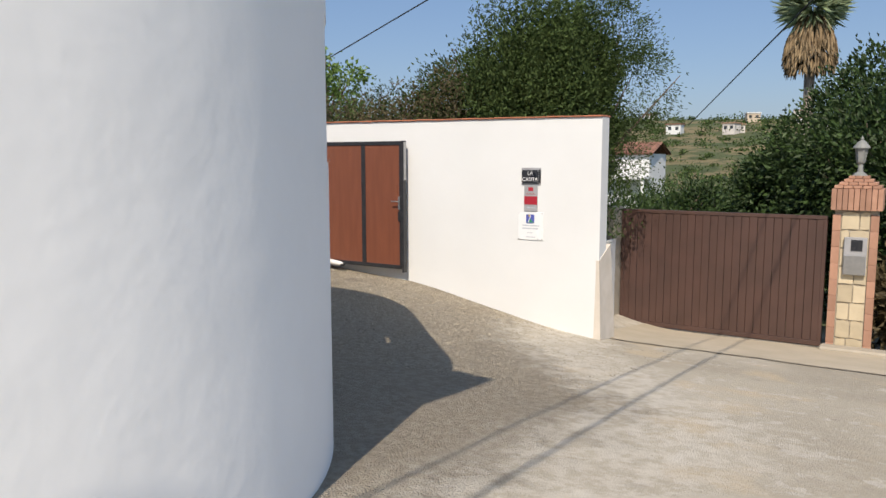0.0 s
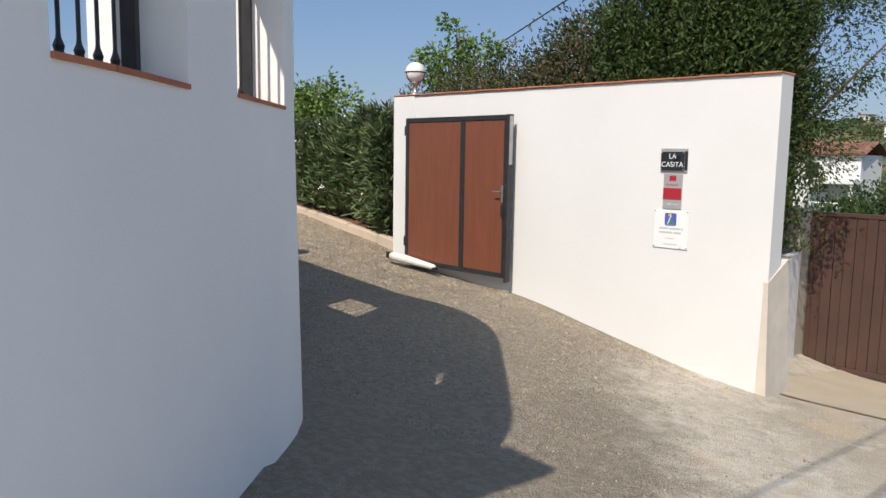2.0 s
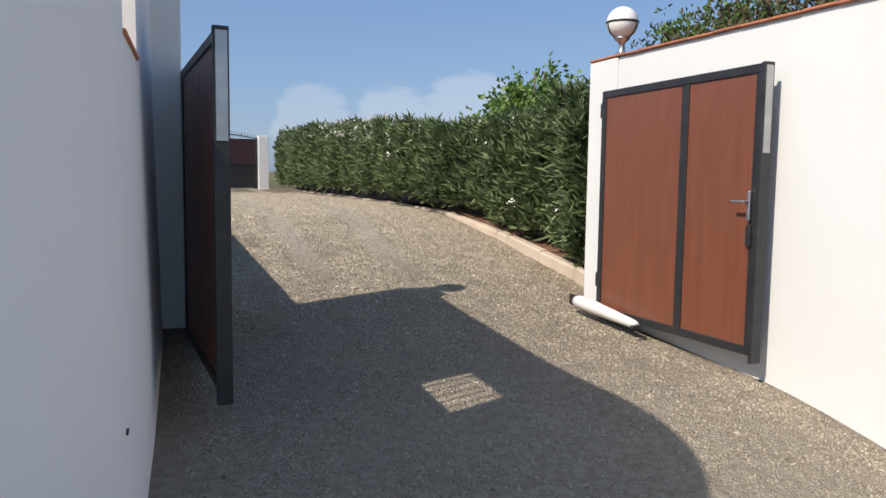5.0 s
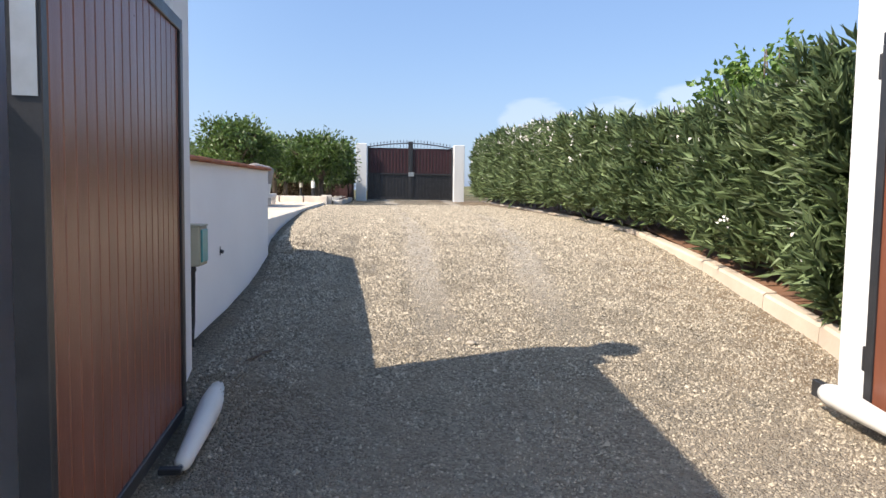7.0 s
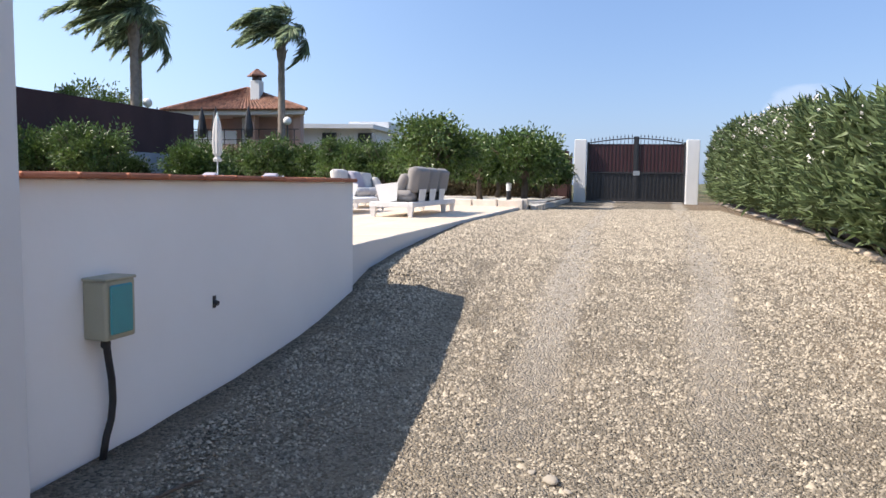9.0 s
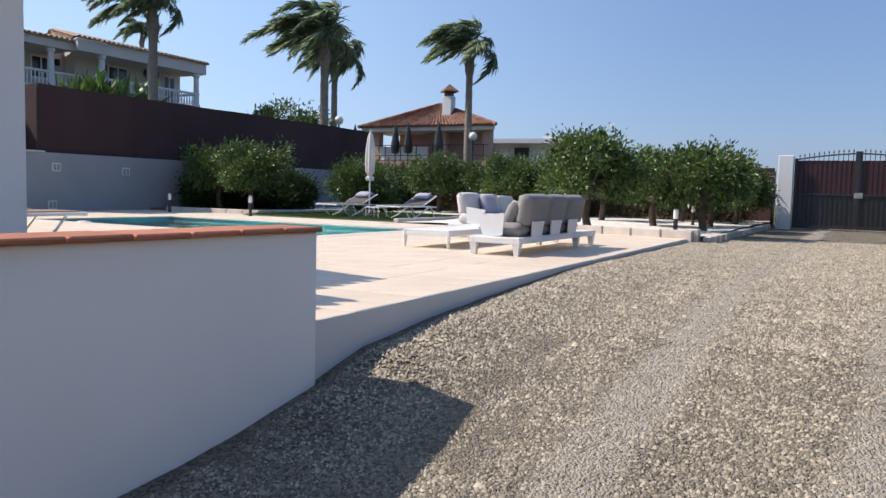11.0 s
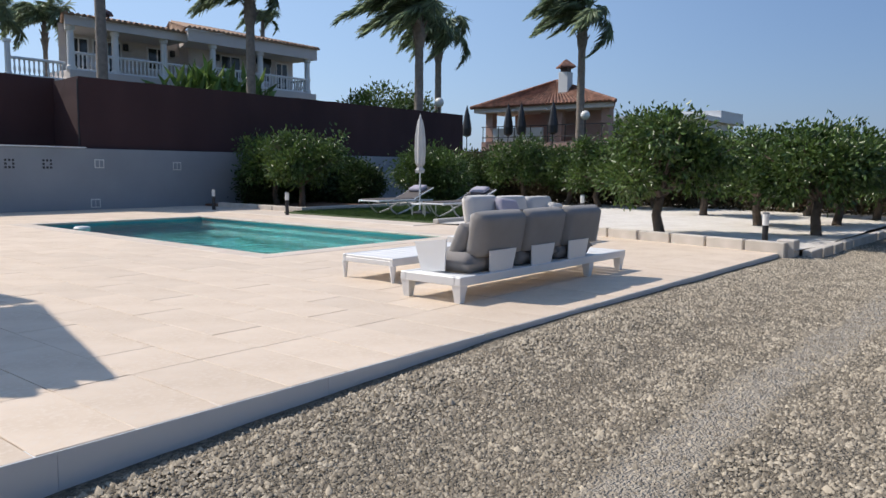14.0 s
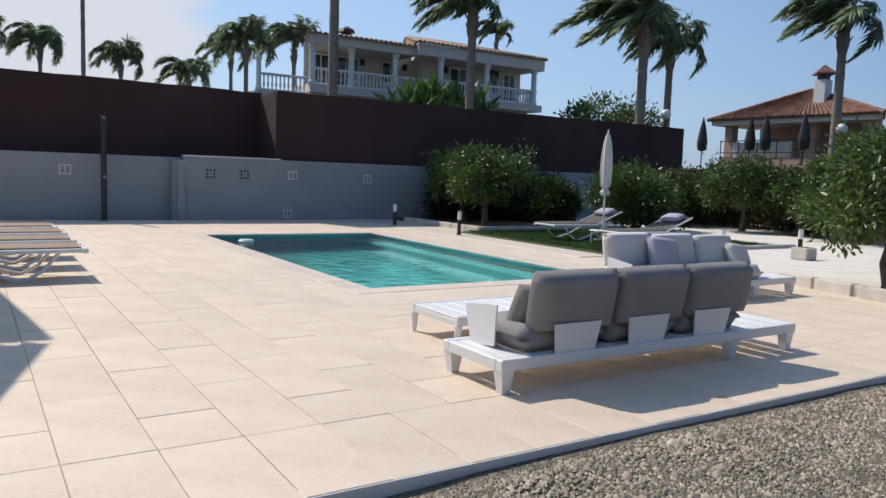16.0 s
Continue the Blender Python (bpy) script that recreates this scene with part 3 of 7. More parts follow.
def length_at(p):
    """Length along the wall line nearest to a plan point."""
    best, at, run = 9e9, 0, 0
    for a, c in zip(OUT, OUT[1:]):
        a, c = Vector(a), Vector(c)
        k = (c - a).length
        t = max(0, min(k, (Vector(p) - a).dot((c - a) / k)))
        d = (a + (c - a) * (t / k) - Vector(p)).length
        if d < best:
            best, at = d, run + t
        run += k
    return at


# openings: from, to (length along the wall), sill, head
WINDOWS = [(length_at((-3.67, 4.18)) - 0.95, length_at((-3.67, 4.18)), 1.58, 2.45), (length_at((-4.12, 4.64)), length_at((-4.76, 5.33)), 1.60, 2.55), (length_at((-6.55, 6.0)), length_at((-7.35, 6.0)), 1.62, 2.53)]
THICK = 0.30


def street_wall():
    cuts = sorted({0.0, LEN, *[s for w in WINDOWS for s in w[:2]]} | set(np.linspace(10.0, LEN, 90).tolist()))
    levels = sorted({-1.3, WALLTOP, *[z for w in WINDOWS for z in w[2:]]})
    inner_line = [((p - Vector((-t.y, t.x)) * -THICK)) for p, t in (along(OUT, s) for s in cuts)]
    outer = [along(OUT, s)[0] for s in cuts]
    b = bmesh.new()
    grid = {}

    def vert(side, i, j):
        key = (side, i, j)
        if key not in grid:
            p = (outer if side == 0 else inner_line)[i]
            foot = 0.0 if side or cuts[i] < length_at((-4.4, 4.9)) else 0.06 * max(0.0, (0.2 - levels[j]) / 1.5)
            t = along(OUT, cuts[i])[1]
            rise = 0.22 * smooth01((LEN - cuts[i] - 2.0) / 3.0) if j == len(levels) - 1 else 0.0
            grid[key] = b.verts.new((p.x + t.y * foot, p.y - t.x * foot, levels[j] + rise))
        return grid[key]

    def is_open(i, j):
        s, z = (cuts[i] + cuts[i + 1]) / 2, (levels[j] + levels[j + 1]) / 2
        return any(w[0] < s < w[1] and w[2] < z < w[3] for w in WINDOWS)

    nc, nl = len(cuts) - 1, len(levels) - 1
    for i in range(nc):
        for j in range(nl):
            if is_open(i, j):
                continue
            b.faces.new((vert(0, i, j), vert(0, i + 1, j), vert(0, i + 1, j + 1), vert(0, i, j + 1)))
            b.faces.new((vert(1, i, j + 1), vert(1, i + 1, j + 1), vert(1, i + 1, j), vert(1, i, j)))
            for di, dj, e in ((-1, 0, ((i, j), (i, j + 1))), (1, 0, ((i + 1, j + 1), (i + 1, j))), (0, -1, ((i + 1, j), (i, j))), (0, 1, ((i, j + 1), (i + 1, j + 1)))):
                ii, jj = i + di, j + dj
                if ii < 0 or jj < 0 or ii >= nc or jj >= nl or is_open(ii, jj):
                    (a, c), (d, f) = e
                    b.faces.new((vert(0, a, c), vert(0, d, f), vert(1, d, f), vert(1, a, c)))
    bmesh.ops.recalc_face_normals(b, faces=b.faces[:])
    for f in b.faces:
        f.smooth = True
    for e in b.edges:
        e.smooth = len(e.link_faces) == 2 and e.calc_face_angle(3.0) < radians(25)
    w = part("wall_street", b, SHADEDTROWELLED)
    tagged(w, "tall curved white rendered wall with barred openings", "wall", kind="structure")
    for k, (s0, s1, z0, z1) in enumerate(WINDOWS):
        g = thing("window_%d" % (k + 1), "barred opening in the white wall, black iron bars", "window", "barred openings", "structure")
        n = 3 if s1 - s0 < 1.2 else 4
        # terracotta sill tiles
        for i in range(n):
            a, c = s0 + (s1 - s0) * i / n, s0 + (s1 - s0) * (i + 1) / n
            (p, t), (q, u) = along(OUT, a + 0.003), along(OUT, c - 0.003)
            nrm = Vector((-t.y, t.x))
            o = 0.012
            part("sill_tile", prism([(p.x - nrm.x * o, p.y - nrm.y * o), (q.x - nrm.x * o, q.y - nrm.y * o), (q.x + nrm.x * THICK, q.y + nrm.y * THICK), (p.x + nrm.x * THICK, p.y + nrm.y * THICK)][::-1][::-1], z0 - 0.002, z0 + 0.018), TERRACOTTA, g)
        inset = 0.22
        ends = []
        for s in (s0 + 0.02, s1 - 0.02):
            p, t = along(OUT, s)
            ends.append(p + Vector((-t.y, t.x)) * inset)
        for e in ends:
            part("frame_upright", box(-0.02, 0.02, -0.03, 0.03, z0 + 0.02, z1 - 0.005), BLACKSTEEL, g, at=pose(e.x, e.y, 0, 0, 0, math.degrees(math.atan2(t.y, t.x))))
        for z in (z0 + 0.04, z1 - 0.03):
            part("frame_rail", tube([(ends[0].x, ends[0].y, z), (ends[1].x, ends[1].y, z)], 0.012, 6), BLACKSTEEL, g)
        for i in range(1, 7):
            e = ends[0].lerp(ends[1], i / 7)
            prof = [(0.009, 0.02), (0.02, 0.03), (0.022, 0.05), (0.016, 0.075), (0.02, 0.09), (0.010, 0.115), (0.008, 0.13), (0.008, z1 - z0 - 0.01)]
            part("bar", lathe(prof, 8, (e.x, e.y, z0)), BLACKSTEEL, g)


street_wall()

# pillar at the hinge of the south leaf, and the low wall beyond it
south_pillar = part("gate_pillar", box(-9.76, -9.40, 5.97, 6.365, -1.0, 2.9, 0.015), WHITE)
tagged(south_pillar, "white rendered gate pillar at the foot of the drive", "pillar", kind="structure")
low_wall = part("wall_low", prism([(-13.16, 6.12), (-9.7, 5.93), (-9.7, 6.15), (-13.16, 6.37)], -0.6, 1.165, bevel=0.008), SHADEDTROWELLED)
tagged(low_wall, "low white rendered wall with terracotta coping", "wall", kind="structure")
cap = mesh_of(box(0, 0.292, -0.035, 0.285, 0, 0.028, 0.008), "coping_tile")
cap.materials.append(TERRACOTTA)
x = -13.19
k = 0
while x < -9.9:
    part("coping_tile", cap, TERRACOTTA, low_wall, at=pose(x, 6.12 - 0.055 * (x + 13.16), 1.166 + 0.002 * math.sin(k * 1.7), 0, 0, -3.15))
    x += 0.297
    k += 1

# ---- terrace and pool ----
PX0, PX1, PY0, PY1 = -22.85, -19.2, -5.6, 1.5


def terrace():
    b = bmesh.new()
    for x0, x1, y0, y1 in ((-24.15, PX0 - 0.3, -9.7, 6.30), (PX1 + 0.3, -9.9, -9.7, 5.9), (PX0 - 0.3, PX1 + 0.3, PY1 + 0.3, 6.30), (PX0 - 0.3, PX1 + 0.3, -9.7, PY0 - 0.3)):
        box(x0, x1, y0, y1, -0.4, TERRACE - 0.012, bm=b)
    box(PX1 + 0.3, -13.17, 5.9, 6.30, -0.4, TERRACE - 0.012, bm=b)
    box(-25.1, -24.152, -0.4, 6.30, -0.4, TERRACE - 0.012, bm=b)
    t = part("terrace_floor", b, GROUT)
    tagged(t, "terrace paved with cream stone tiles round the pool", "terrace", kind="structure")
    # flat concrete edging along the drive
    x = -24.3
    for k in range(8):
        x1 = min(-13.17, x + 1.4)
        part("edging", box(x + 0.001, x1 - 0.001, 6.23, 6.336, 0.05, TERRACE - 0.003), WHITE, t, "white rendered terrace edge")
        x = x1
    return t


TERR = terrace()


def pool():
    g = thing("pool", "rectangular swimming pool with turquoise water and stone coping", "pool", kind="structure")
    b = bmesh.new()
    d = -0.85
    box(PX0 - 0.25, PX0, PY0 - 0.25, PY1 + 0.25, d, TERRACE - 0.02, bm=b)
    box(PX1, PX1 + 0.25, PY0 - 0.25, PY1 + 0.25, d, TERRACE - 0.02, bm=b)
    box(PX0, PX1, PY0 - 0.25, PY0, d, TERRACE - 0.02, bm=b)
    box(PX0, PX1, PY1, PY1 + 0.25, d, TERRACE - 0.02, bm=b)
    part("basin", b, POOLWALL, g)
    part("basin_floor", box(PX0 - 0.25, PX1 + 0.25, PY0 - 0.25, PY1 + 0.25, d - 0.2, d), POOLWALL, g)
    w = part("water", box(PX0, PX1, PY0, PY1, d + 0.003, TERRACE - 0.07), WATER, g, "clear turquoise pool water with light ripples")
    w.visible_shadow = False
    part("pool_step", box(PX0, PX0 + 0.4, PY0, PY1, d, d + 0.75, 0.02), POOLWALL, g)
    part("skimmer_float", lathe([(0.02, 0), (0.14, 0.0), (0.15, 0.03), (0.12, 0.06), (0.03, 0.07)], 18, (PX1 - 0.55, PY0 + 0.9, TERRACE - 0.075)), OFFWHITE, g, "white floating chlorine dispenser")
    nx, ny = 9, 17
    for x0, x1, y0, y1, k, ax in ((PX0 - 0.3, PX0 + 0.03, PY0 - 0.3, PY1 + 0.3, ny, 1), (PX1 - 0.03, PX1 + 0.3, PY0 - 0.3, PY1 + 0.3, ny, 1), (PX0 + 0.03, PX1 - 0.03, PY0 - 0.3, PY0 + 0.03, nx, 0), (PX0 + 0.03, PX1 - 0.03, PY1 - 0.03, PY1 + 0.3, nx, 0)):
        for i in range(k):
            if ax:
                s = (y1 - y0) / k
                bb = box(x0, x1, y0 + s * i + 0.002, y0 + s * (i + 1) - 0.002, TERRACE - 0.035, TERRACE + 0.004, 0.008)
            else:
                s = (x1 - x0) / k
                bb = box(x0 + s * i + 0.002, x0 + s * (i + 1) - 0.002, y0, y1, TERRACE - 0.035, TERRACE + 0.004, 0.008)
            part("coping_stone", bb, COPING, g)


pool()

# ---- back wall, screens and boundary ----
back_wall = part("wall_south", box(-40.0, -19.8, -9.95, -9.7, -0.5, 2.2, 0.01), GREYWALL)
tagged(back_wall, "grey painted garden wall behind the pool", "wall", kind="structure")
part("wall_length", box(-19.8, -8.0, -10.25, -10.0, -0.5, 2.17, 0.01), GREYWALL, back_wall)
part("wall_return", box(-19.8, -19.55, -10.0, -9.702, -0.5, 2.1, 0.01), GREYWALL, back_wall)
part("wall_lip", box(-22.25, -19.82, -10.0, -9.66, 2.203, 2.235, 0.008), WHITE, back_wall, "pale cement lip")


def screen(name, p, q, z0, z1, sag=0.04, label="dark brown woven privacy screen on posts"):
    """A cloth screen between two plan points, slightly uneven along its top."""
    p, q = Vector(p), Vector(q)
    n = max(4, int((q - p).length / 0.5))
    d = (q - p).normalized()
    nr = Vector((-d.y, d.x))
    g = thing(name, label, "fence", kind="structure")
    b = bmesh.new()
    rows = []
    for i in range(n + 1):
        c = p.lerp(q, i / n)
        col = []
        for j in range(5):
            z = z0 + (z1 - z0) * j / 4 + (sag * fbm(c.x, c.y, 0.6) if j == 4 else 0)
            off = 0.02 * fbm(c.x + j, c.y, 0.9, j)
            col.append((b.verts.new((c.x + nr.x * off, c.y + nr.y * off, z)), b.verts.new((c.x + nr.x * (off + 0.02), c.y + nr.y * (off + 0.02), z))))
        rows.append(col)
    for a, c in zip(rows, rows[1:]):
        for j in range(4):
            b.faces.new((a[j][0], c[j][0], c[j + 1][0], a[j + 1][0]))
            b.faces.new((a[j][1], a[j + 1][1], c[j + 1][1], c[j][1]))
        b.faces.new((a[4][0], c[4][0], c[4][1], a[4][1]))
    part("cloth", b, FENCE, g)
    for i in range(int((q - p).length / 2.4) + 1):
        c = p.lerp(q, min(1, i * 2.4 / (q - p).length))
        part("post", tube([(c.x + nr.x * 0.06, c.y + nr.y * 0.06, z0 - 0.3), (c.x + nr.x * 0.06, c.y + nr.y * 0.06, z1 - 0.06)], 0.025, 8), BLACKSTEEL, g)
    return g


screen("fence_south", (-22.2, -9.85), (-37.8, -9.85), 2.1, 3.98)
screen("fence_return", (-22.2, -11.28), (-22.2, -9.87), 2.1, 3.98)
screen("fence_east", (-8.0, -11.3), (-22.26, -11.3), 1.6, 4.05)
screen("fence_west", (-37.8, -9.83), (-37.8, 6.6), 0.5, 2.5, label="low red-brown woven fence at the west boundary")


# ---- gates of the drive ----
def gate_leaf(name, label, at, length, z0, z1, bays, ribbed):
    """A steel-framed leaf from its hinge (x = 0) to its free end (x = length); +y is the face that is seen."""
    g = thing(name, label, "gate", "drive gate leaves", at=at)
    f, t = 0.065, 0.05
    xs = [0.0] + bays + [length]
    part("frame_bar", box(0, length, -t / 2, t / 2, z1 - f, z1, 0.004), BLACKSTEEL, g)
    part("frame_bar", box(0, length, -t / 2, t / 2, z0, z0 + f, 0.004), BLACKSTEEL, g)
    for k, x in enumerate(xs):
        a = x if k == 0 else x - f if k == len(xs) - 1 else x - f / 2
        part("frame_bar", box(a, a + f * (1.3 if 0 < k < len(xs) - 1 else 1), -t / 2 + 0.001, t / 2 + 0.001, z0 + f, z1 - f, 0.004), BLACKSTEEL, g)
    for a, c in zip(xs, xs[1:]):
        if ribbed:
            n = max(3, int((c - a) / 0.105))
            w = (c - a) / n
            for k in range(n):
                part("board", box(a + w * k + 0.004, a + w * (k + 1) - 0.004, -0.012, 0.012, z0 + f - 0.01, z1 - f + 0.01, 0.004), BROWNPANEL, g)
            part("backing", box(a + 0.01, c - 0.01, -0.004, 0.004, z0 + f - 0.01, z1 - f + 0.01), BLACKSTEEL, g)
        else:
            part("panel", box(a + 0.02, c - 0.02, -0.012, 0.012, z0 + f - 0.01, z1 - f + 0.01, 0.002), BROWNPANEL, g, "brown wood-grain panel")
    # meeting stile with its half-bare steel strip
    part("stile_strip", box(length, length + 0.035, -t / 2 - 0.02, t / 2 + 0.02, z0 - 0.05, z1 + 0.005, 0.003), BLACKSTEEL, g)
    part("bare_strip", box(length + 0.036, length + 0.04, -0.03, 0.035, z0 + (z1 - z0) * 0.70, z1 - 0.02), STEEL, g, "bare galvanised strip on the leaf's edge")
    for z in (z0 + 0.25, z1 - 0.25):
        part("hinge", lathe([(0.018, 0), (0.02, 0.01), (0.02, 0.13), (0.018, 0.14)], 10, (-0.025, 0, z)), BLACKSTEEL, g)
    return g


north_leaf = gate_leaf("gate_leaf", "open brown-panelled steel gate leaf against the white wall", pose(-9.23, 10.20, 0) @ Matrix.Diagonal((1, -1, 1, 1)), 2.0, -0.25, 1.885, [1.17], False)
lock = part("handle", box(-0.015, 0.015, 0.03, 0.055, -0.11, 0.11, 0.006), STEEL, north_leaf, "steel lever handle with lock plate", at=pose(1.94, 0, 0.86))
part("lever", tube([(0, 0.05, 0.03), (0, 0.095, 0.03), (-0.03, 0.10, 0.03), (-0.12, 0.10, 0.03)], 0.011, 8), STEEL, lock)
part("lock_case", box(1.915, 1.965, 0.026, 0.045, 0.56, 0.72, 0.006), BLACKSTEEL, north_leaf)
south_leaf = gate_leaf("gate_leaf", "open brown-boarded steel gate leaf seen along its length", pose(-9.41, 6.385, 0, 0, 0, 2.1), 1.93, -0.24, 1.85, [], True)


def actuator(at, label):
    g = thing("gate_actuator", label, "gate motor", "gate motors", at=at)
    part("housing", tube([(0, 0, 0), (0.06, 0, 0), (0.3, 0, -0.005), (0.66, 0, -0.02), (0.90, 0, -0.03), (0.94, 0, -0.03)], [0.05, 0.066, 0.064, 0.05, 0.04, 0.025], 14), OFFWHITE, g, "grey-white tapered motor housing", smooth=True)
    part("rod", tube([(0.92, 0, -0.03), (0.98, 0, -0.035)], 0.014, 8), STEEL, g)
    part("bracket", box(-0.10, 0.02, -0.02, 0.02, -0.05, 0.05, 0.004), BLACKSTEEL, g)
    part("front_bracket", box(0.95, 0.99, -0.09, 0.012, -0.05, -0.02, 0.004), BLACKSTEEL, g)


actuator(pose(-9.40, 10.06, -0.16, 0, 3, 2), "grey-white gate motor arm on the white post")
actuator(pose(-9.68, 6.535, -0.17, 0, 5, 0), "grey-white gate motor arm beside the boarded leaf")


def globe_lamp(x, y, z):
    g = thing("globe_lamp", "white glass globe lamp on a metal stem", "lamp", "globe lamps", at=pose(x, y, z))
    part("base", lathe([(0.085, 0), (0.085, 0.02), (0.05, 0.035), (0.035, 0.06), (0.028, 0.12), (0.04, 0.15), (0.075, 0.175), (0.08, 0.19)], 18), STEEL, g, smooth=True)
    prof = [(0.155 * math.sin(radians(a)), 0.335 - 0.155 * math.cos(radians(a))) for a in range(15, 181, 11)]
    part("globe", lathe(prof, 24), GLOBE, g, "frosted white glass globe", smooth=True)
    part("band", lathe([(0.158, 0.325), (0.161, 0.33), (0.161, 0.34), (0.158, 0.345)], 24), BLACKSTEEL, g)
    for k in range(3):
        a = 2 * math.pi * k / 3 + 0.4
        pts = [(0.16 * math.cos(a) * s, 0.16 * math.sin(a) * s, z2) for s, z2 in ((0.5, 0.185), (0.8, 0.23), (0.97, 0.29), (1.0, 0.335))]
        part("arm", tube(pts, 0.006, 6), BLACKSTEEL, g)


globe_lamp(-9.36, 10.47, ATOP + 0.055)
globe_lamp(-9.58, 6.22, 2.9)


# ---- signs on the white wall ----
def words(text, size, x, z, y, material, parent):
    c = bpy.data.curves.new("lettering", "FONT")
    c.body, c.size, c.align_x, c.align_y, c.extrude = text, size, "CENTER", "CENTER", 0.0008
    c.materials.append(material)
    ob = new("lettering", c)
    ob.parent = parent
    ob.matrix_basis = pose(x, y, z, 90, 0, 0)
    bpy.context.view_layer.update()
    me = bpy.data.meshes.new_from_object(ob.evaluated_get(bpy.context.evaluated_depsgraph_get()))
    m2 = new("lettering", me)
    m2.parent, m2.matrix_basis = parent, ob.matrix_basis.copy()
    bpy.data.objects.remove(ob)
    return m2


def bars(parent, rows, y, material):
    for x0, x1, z, hgt in rows:
        part("print_line", box(x0, x1, y - 0.001, y, z - hgt / 2, z + hgt / 2), material, parent)


g = thing("house_sign", "black name plate with white letters behind clear acrylic", "sign", "wall signs", at=pose(-4.965, AY, 0))
part("plate", box(-0.155, 0.165, -0.012, -0.002, 1.20, 1.46, 0.002), SILVERPLATE, g)
part("face", box(-0.145, 0.135, -0.03, -0.024, 1.225, 1.425, 0.002), BLACKPLATE, g, "glossy black name plate")
words("LA", 0.078, -0.005, 1.375, -0.0312, WHITEPRINT, g)
words("CASITA", 0.078, -0.005, 1.285, -0.0312, WHITEPRINT, g)
part("side_strip", box(0.135, 0.165, -0.016, -0.012, 1.23, 1.43), BLACKPLATE, g)
for x, z in ((-0.135, 1.235), (0.125, 1.235), (-0.135, 1.415), (0.125, 1.415)):
    part("spacer", tube([(x, -0.034, z), (x, -0.010, z)], 0.008, 8), STEEL, g)
g = thing("tourism_sign", "silver plate with a red band", "sign", "wall signs", at=pose(-4.965, AY, 0))
part("plate", box(-0.105, 0.115, -0.018, -0.002, 0.80, 1.185, 0.002), SILVERPLATE, g)
part("red_band", box(-0.104, 0.114, -0.021, -0.018, 0.905, 1.03), REDPLATE, g)
part("red_mark", box(-0.035, 0.045, -0.021, -0.018, 1.11, 1.165), REDPLATE, g)
part("scroll", tube([(-0.07 + 0.014 * k, -0.02, 1.065 + 0.012 * math.sin(k * 1.7)) for k in range(11)], 0.0035, 5), REDPLATE, g, "red handwriting flourish")
bars(g, [(-0.05, 0.0, 0.855, 0.02), (0.015, 0.085, 0.855, 0.012)], -0.018, INK)
g = thing("registration_sign", "clear white acrylic plaque with a coloured emblem", "sign", "wall signs", at=pose(-4.965, AY, 0))
part("plate", box(-0.205, 0.215, -0.014, -0.006, 0.365, 0.79, 0.003), WHITEPLATE, g)
em = part("emblem", box(-0.065, 0.07, -0.017, -0.014, 0.625, 0.755, 0.01), BLUEPRINT, g)
b = bmesh.new()
for tri in (((-0.05, 0.632), (0.06, 0.632), (0.0, 0.69)),):
    prism_pts = [b.verts.new((x, -0.0185, z)) for x, z in tri] + [b.verts.new((x, -0.017, z)) for x, z in tri]
    b.faces.new(prism_pts[:3])
    for i in range(3):
        b.faces.new((prism_pts[i], prism_pts[3 + i], prism_pts[3 + (i + 1) % 3], prism_pts[(i + 1) % 3]))
part("emblem_hill", b, GREENPRINT, g)
part("emblem_road", tube([(-0.03, -0.018, 0.635), (-0.012, -0.018, 0.68), (0.005, -0.018, 0.72), (0.0, -0.018, 0.75)], [0.007, 0.006, 0.006, 0.004], 6), WHITEPRINT, g)
part("emblem_sun", lathe([(0.001, 0), (0.016, 0.0005), (0.016, 0.002), (0.001, 0.0025)], 12), YELLOWPRINT, g, at=pose(-0.012, -0.0165, 0.735, 90, 0, 0))
bars(g, [(-0.13, -0.02, 0.585, 0.02), (-0.01, 0.12, 0.585, 0.02), (0.13, 0.155, 0.585, 0.018), (-0.13, 0.03, 0.54, 0.02), (0.045, 0.13, 0.54, 0.02), (-0.05, 0.05, 0.475, 0.01), (-0.07, 0.09, 0.41, 0.012)], -0.014, INK)
for x, z in ((-0.19, 0.775), (0.2, 0.775), (-0.19, 0.38), (0.2, 0.38), (0.13, 0.38)):
    part("screw", lathe([(0.008, 0), (0.008, 0.004), (0.003, 0.006)], 8), STEEL, g, at=pose(x, -0.014, z, 90, 0, 0))

# ---- meter box on the low wall ----
g = thing("meter_box", "beige electric box with a teal door on the low wall", "electric box", at=pose(-10.29, 6.181, 0, 0, 0, -3.15))
part("case", box(-0.17, 0.02, 0.002, 0.125, 0.475, 0.735, 0.014, 3), BEIGEBOX, g)
part("door", box(-0.14, 0.002, 0.125, 0.137, 0.50, 0.715, 0.006), TEAL, g, "teal plastic door")
part("lid", box(-0.175, 0.025, 0.0021, 0.131, 0.732, 0.745, 0.005), BEIGEBOX, g)
part("gland", lathe([(0.02, 0), (0.022, 0.01), (0.018, 0.05)], 10, (-0.05, 0.06, 0.435)), CABLE, g)
part("cable", tube([(-0.05, 0.06, 0.47), (-0.07, 0.055, 0.38), (-0.10, 0.045, 0.28), (-0.11, 0.04, 0.18), (-0.09, 0.045, 0.10), (-0.05, 0.05, 0.03), (-0.02, 0.055, -0.06)], 0.016, 8), CABLE, g, "black cable running down to the ground", smooth=True)
g = thing("wall_eyelet", "small black fixing stub in the low white wall", "fixing", at=pose(-11.245, 6.243, 0.50, 0, 0, -3.15))
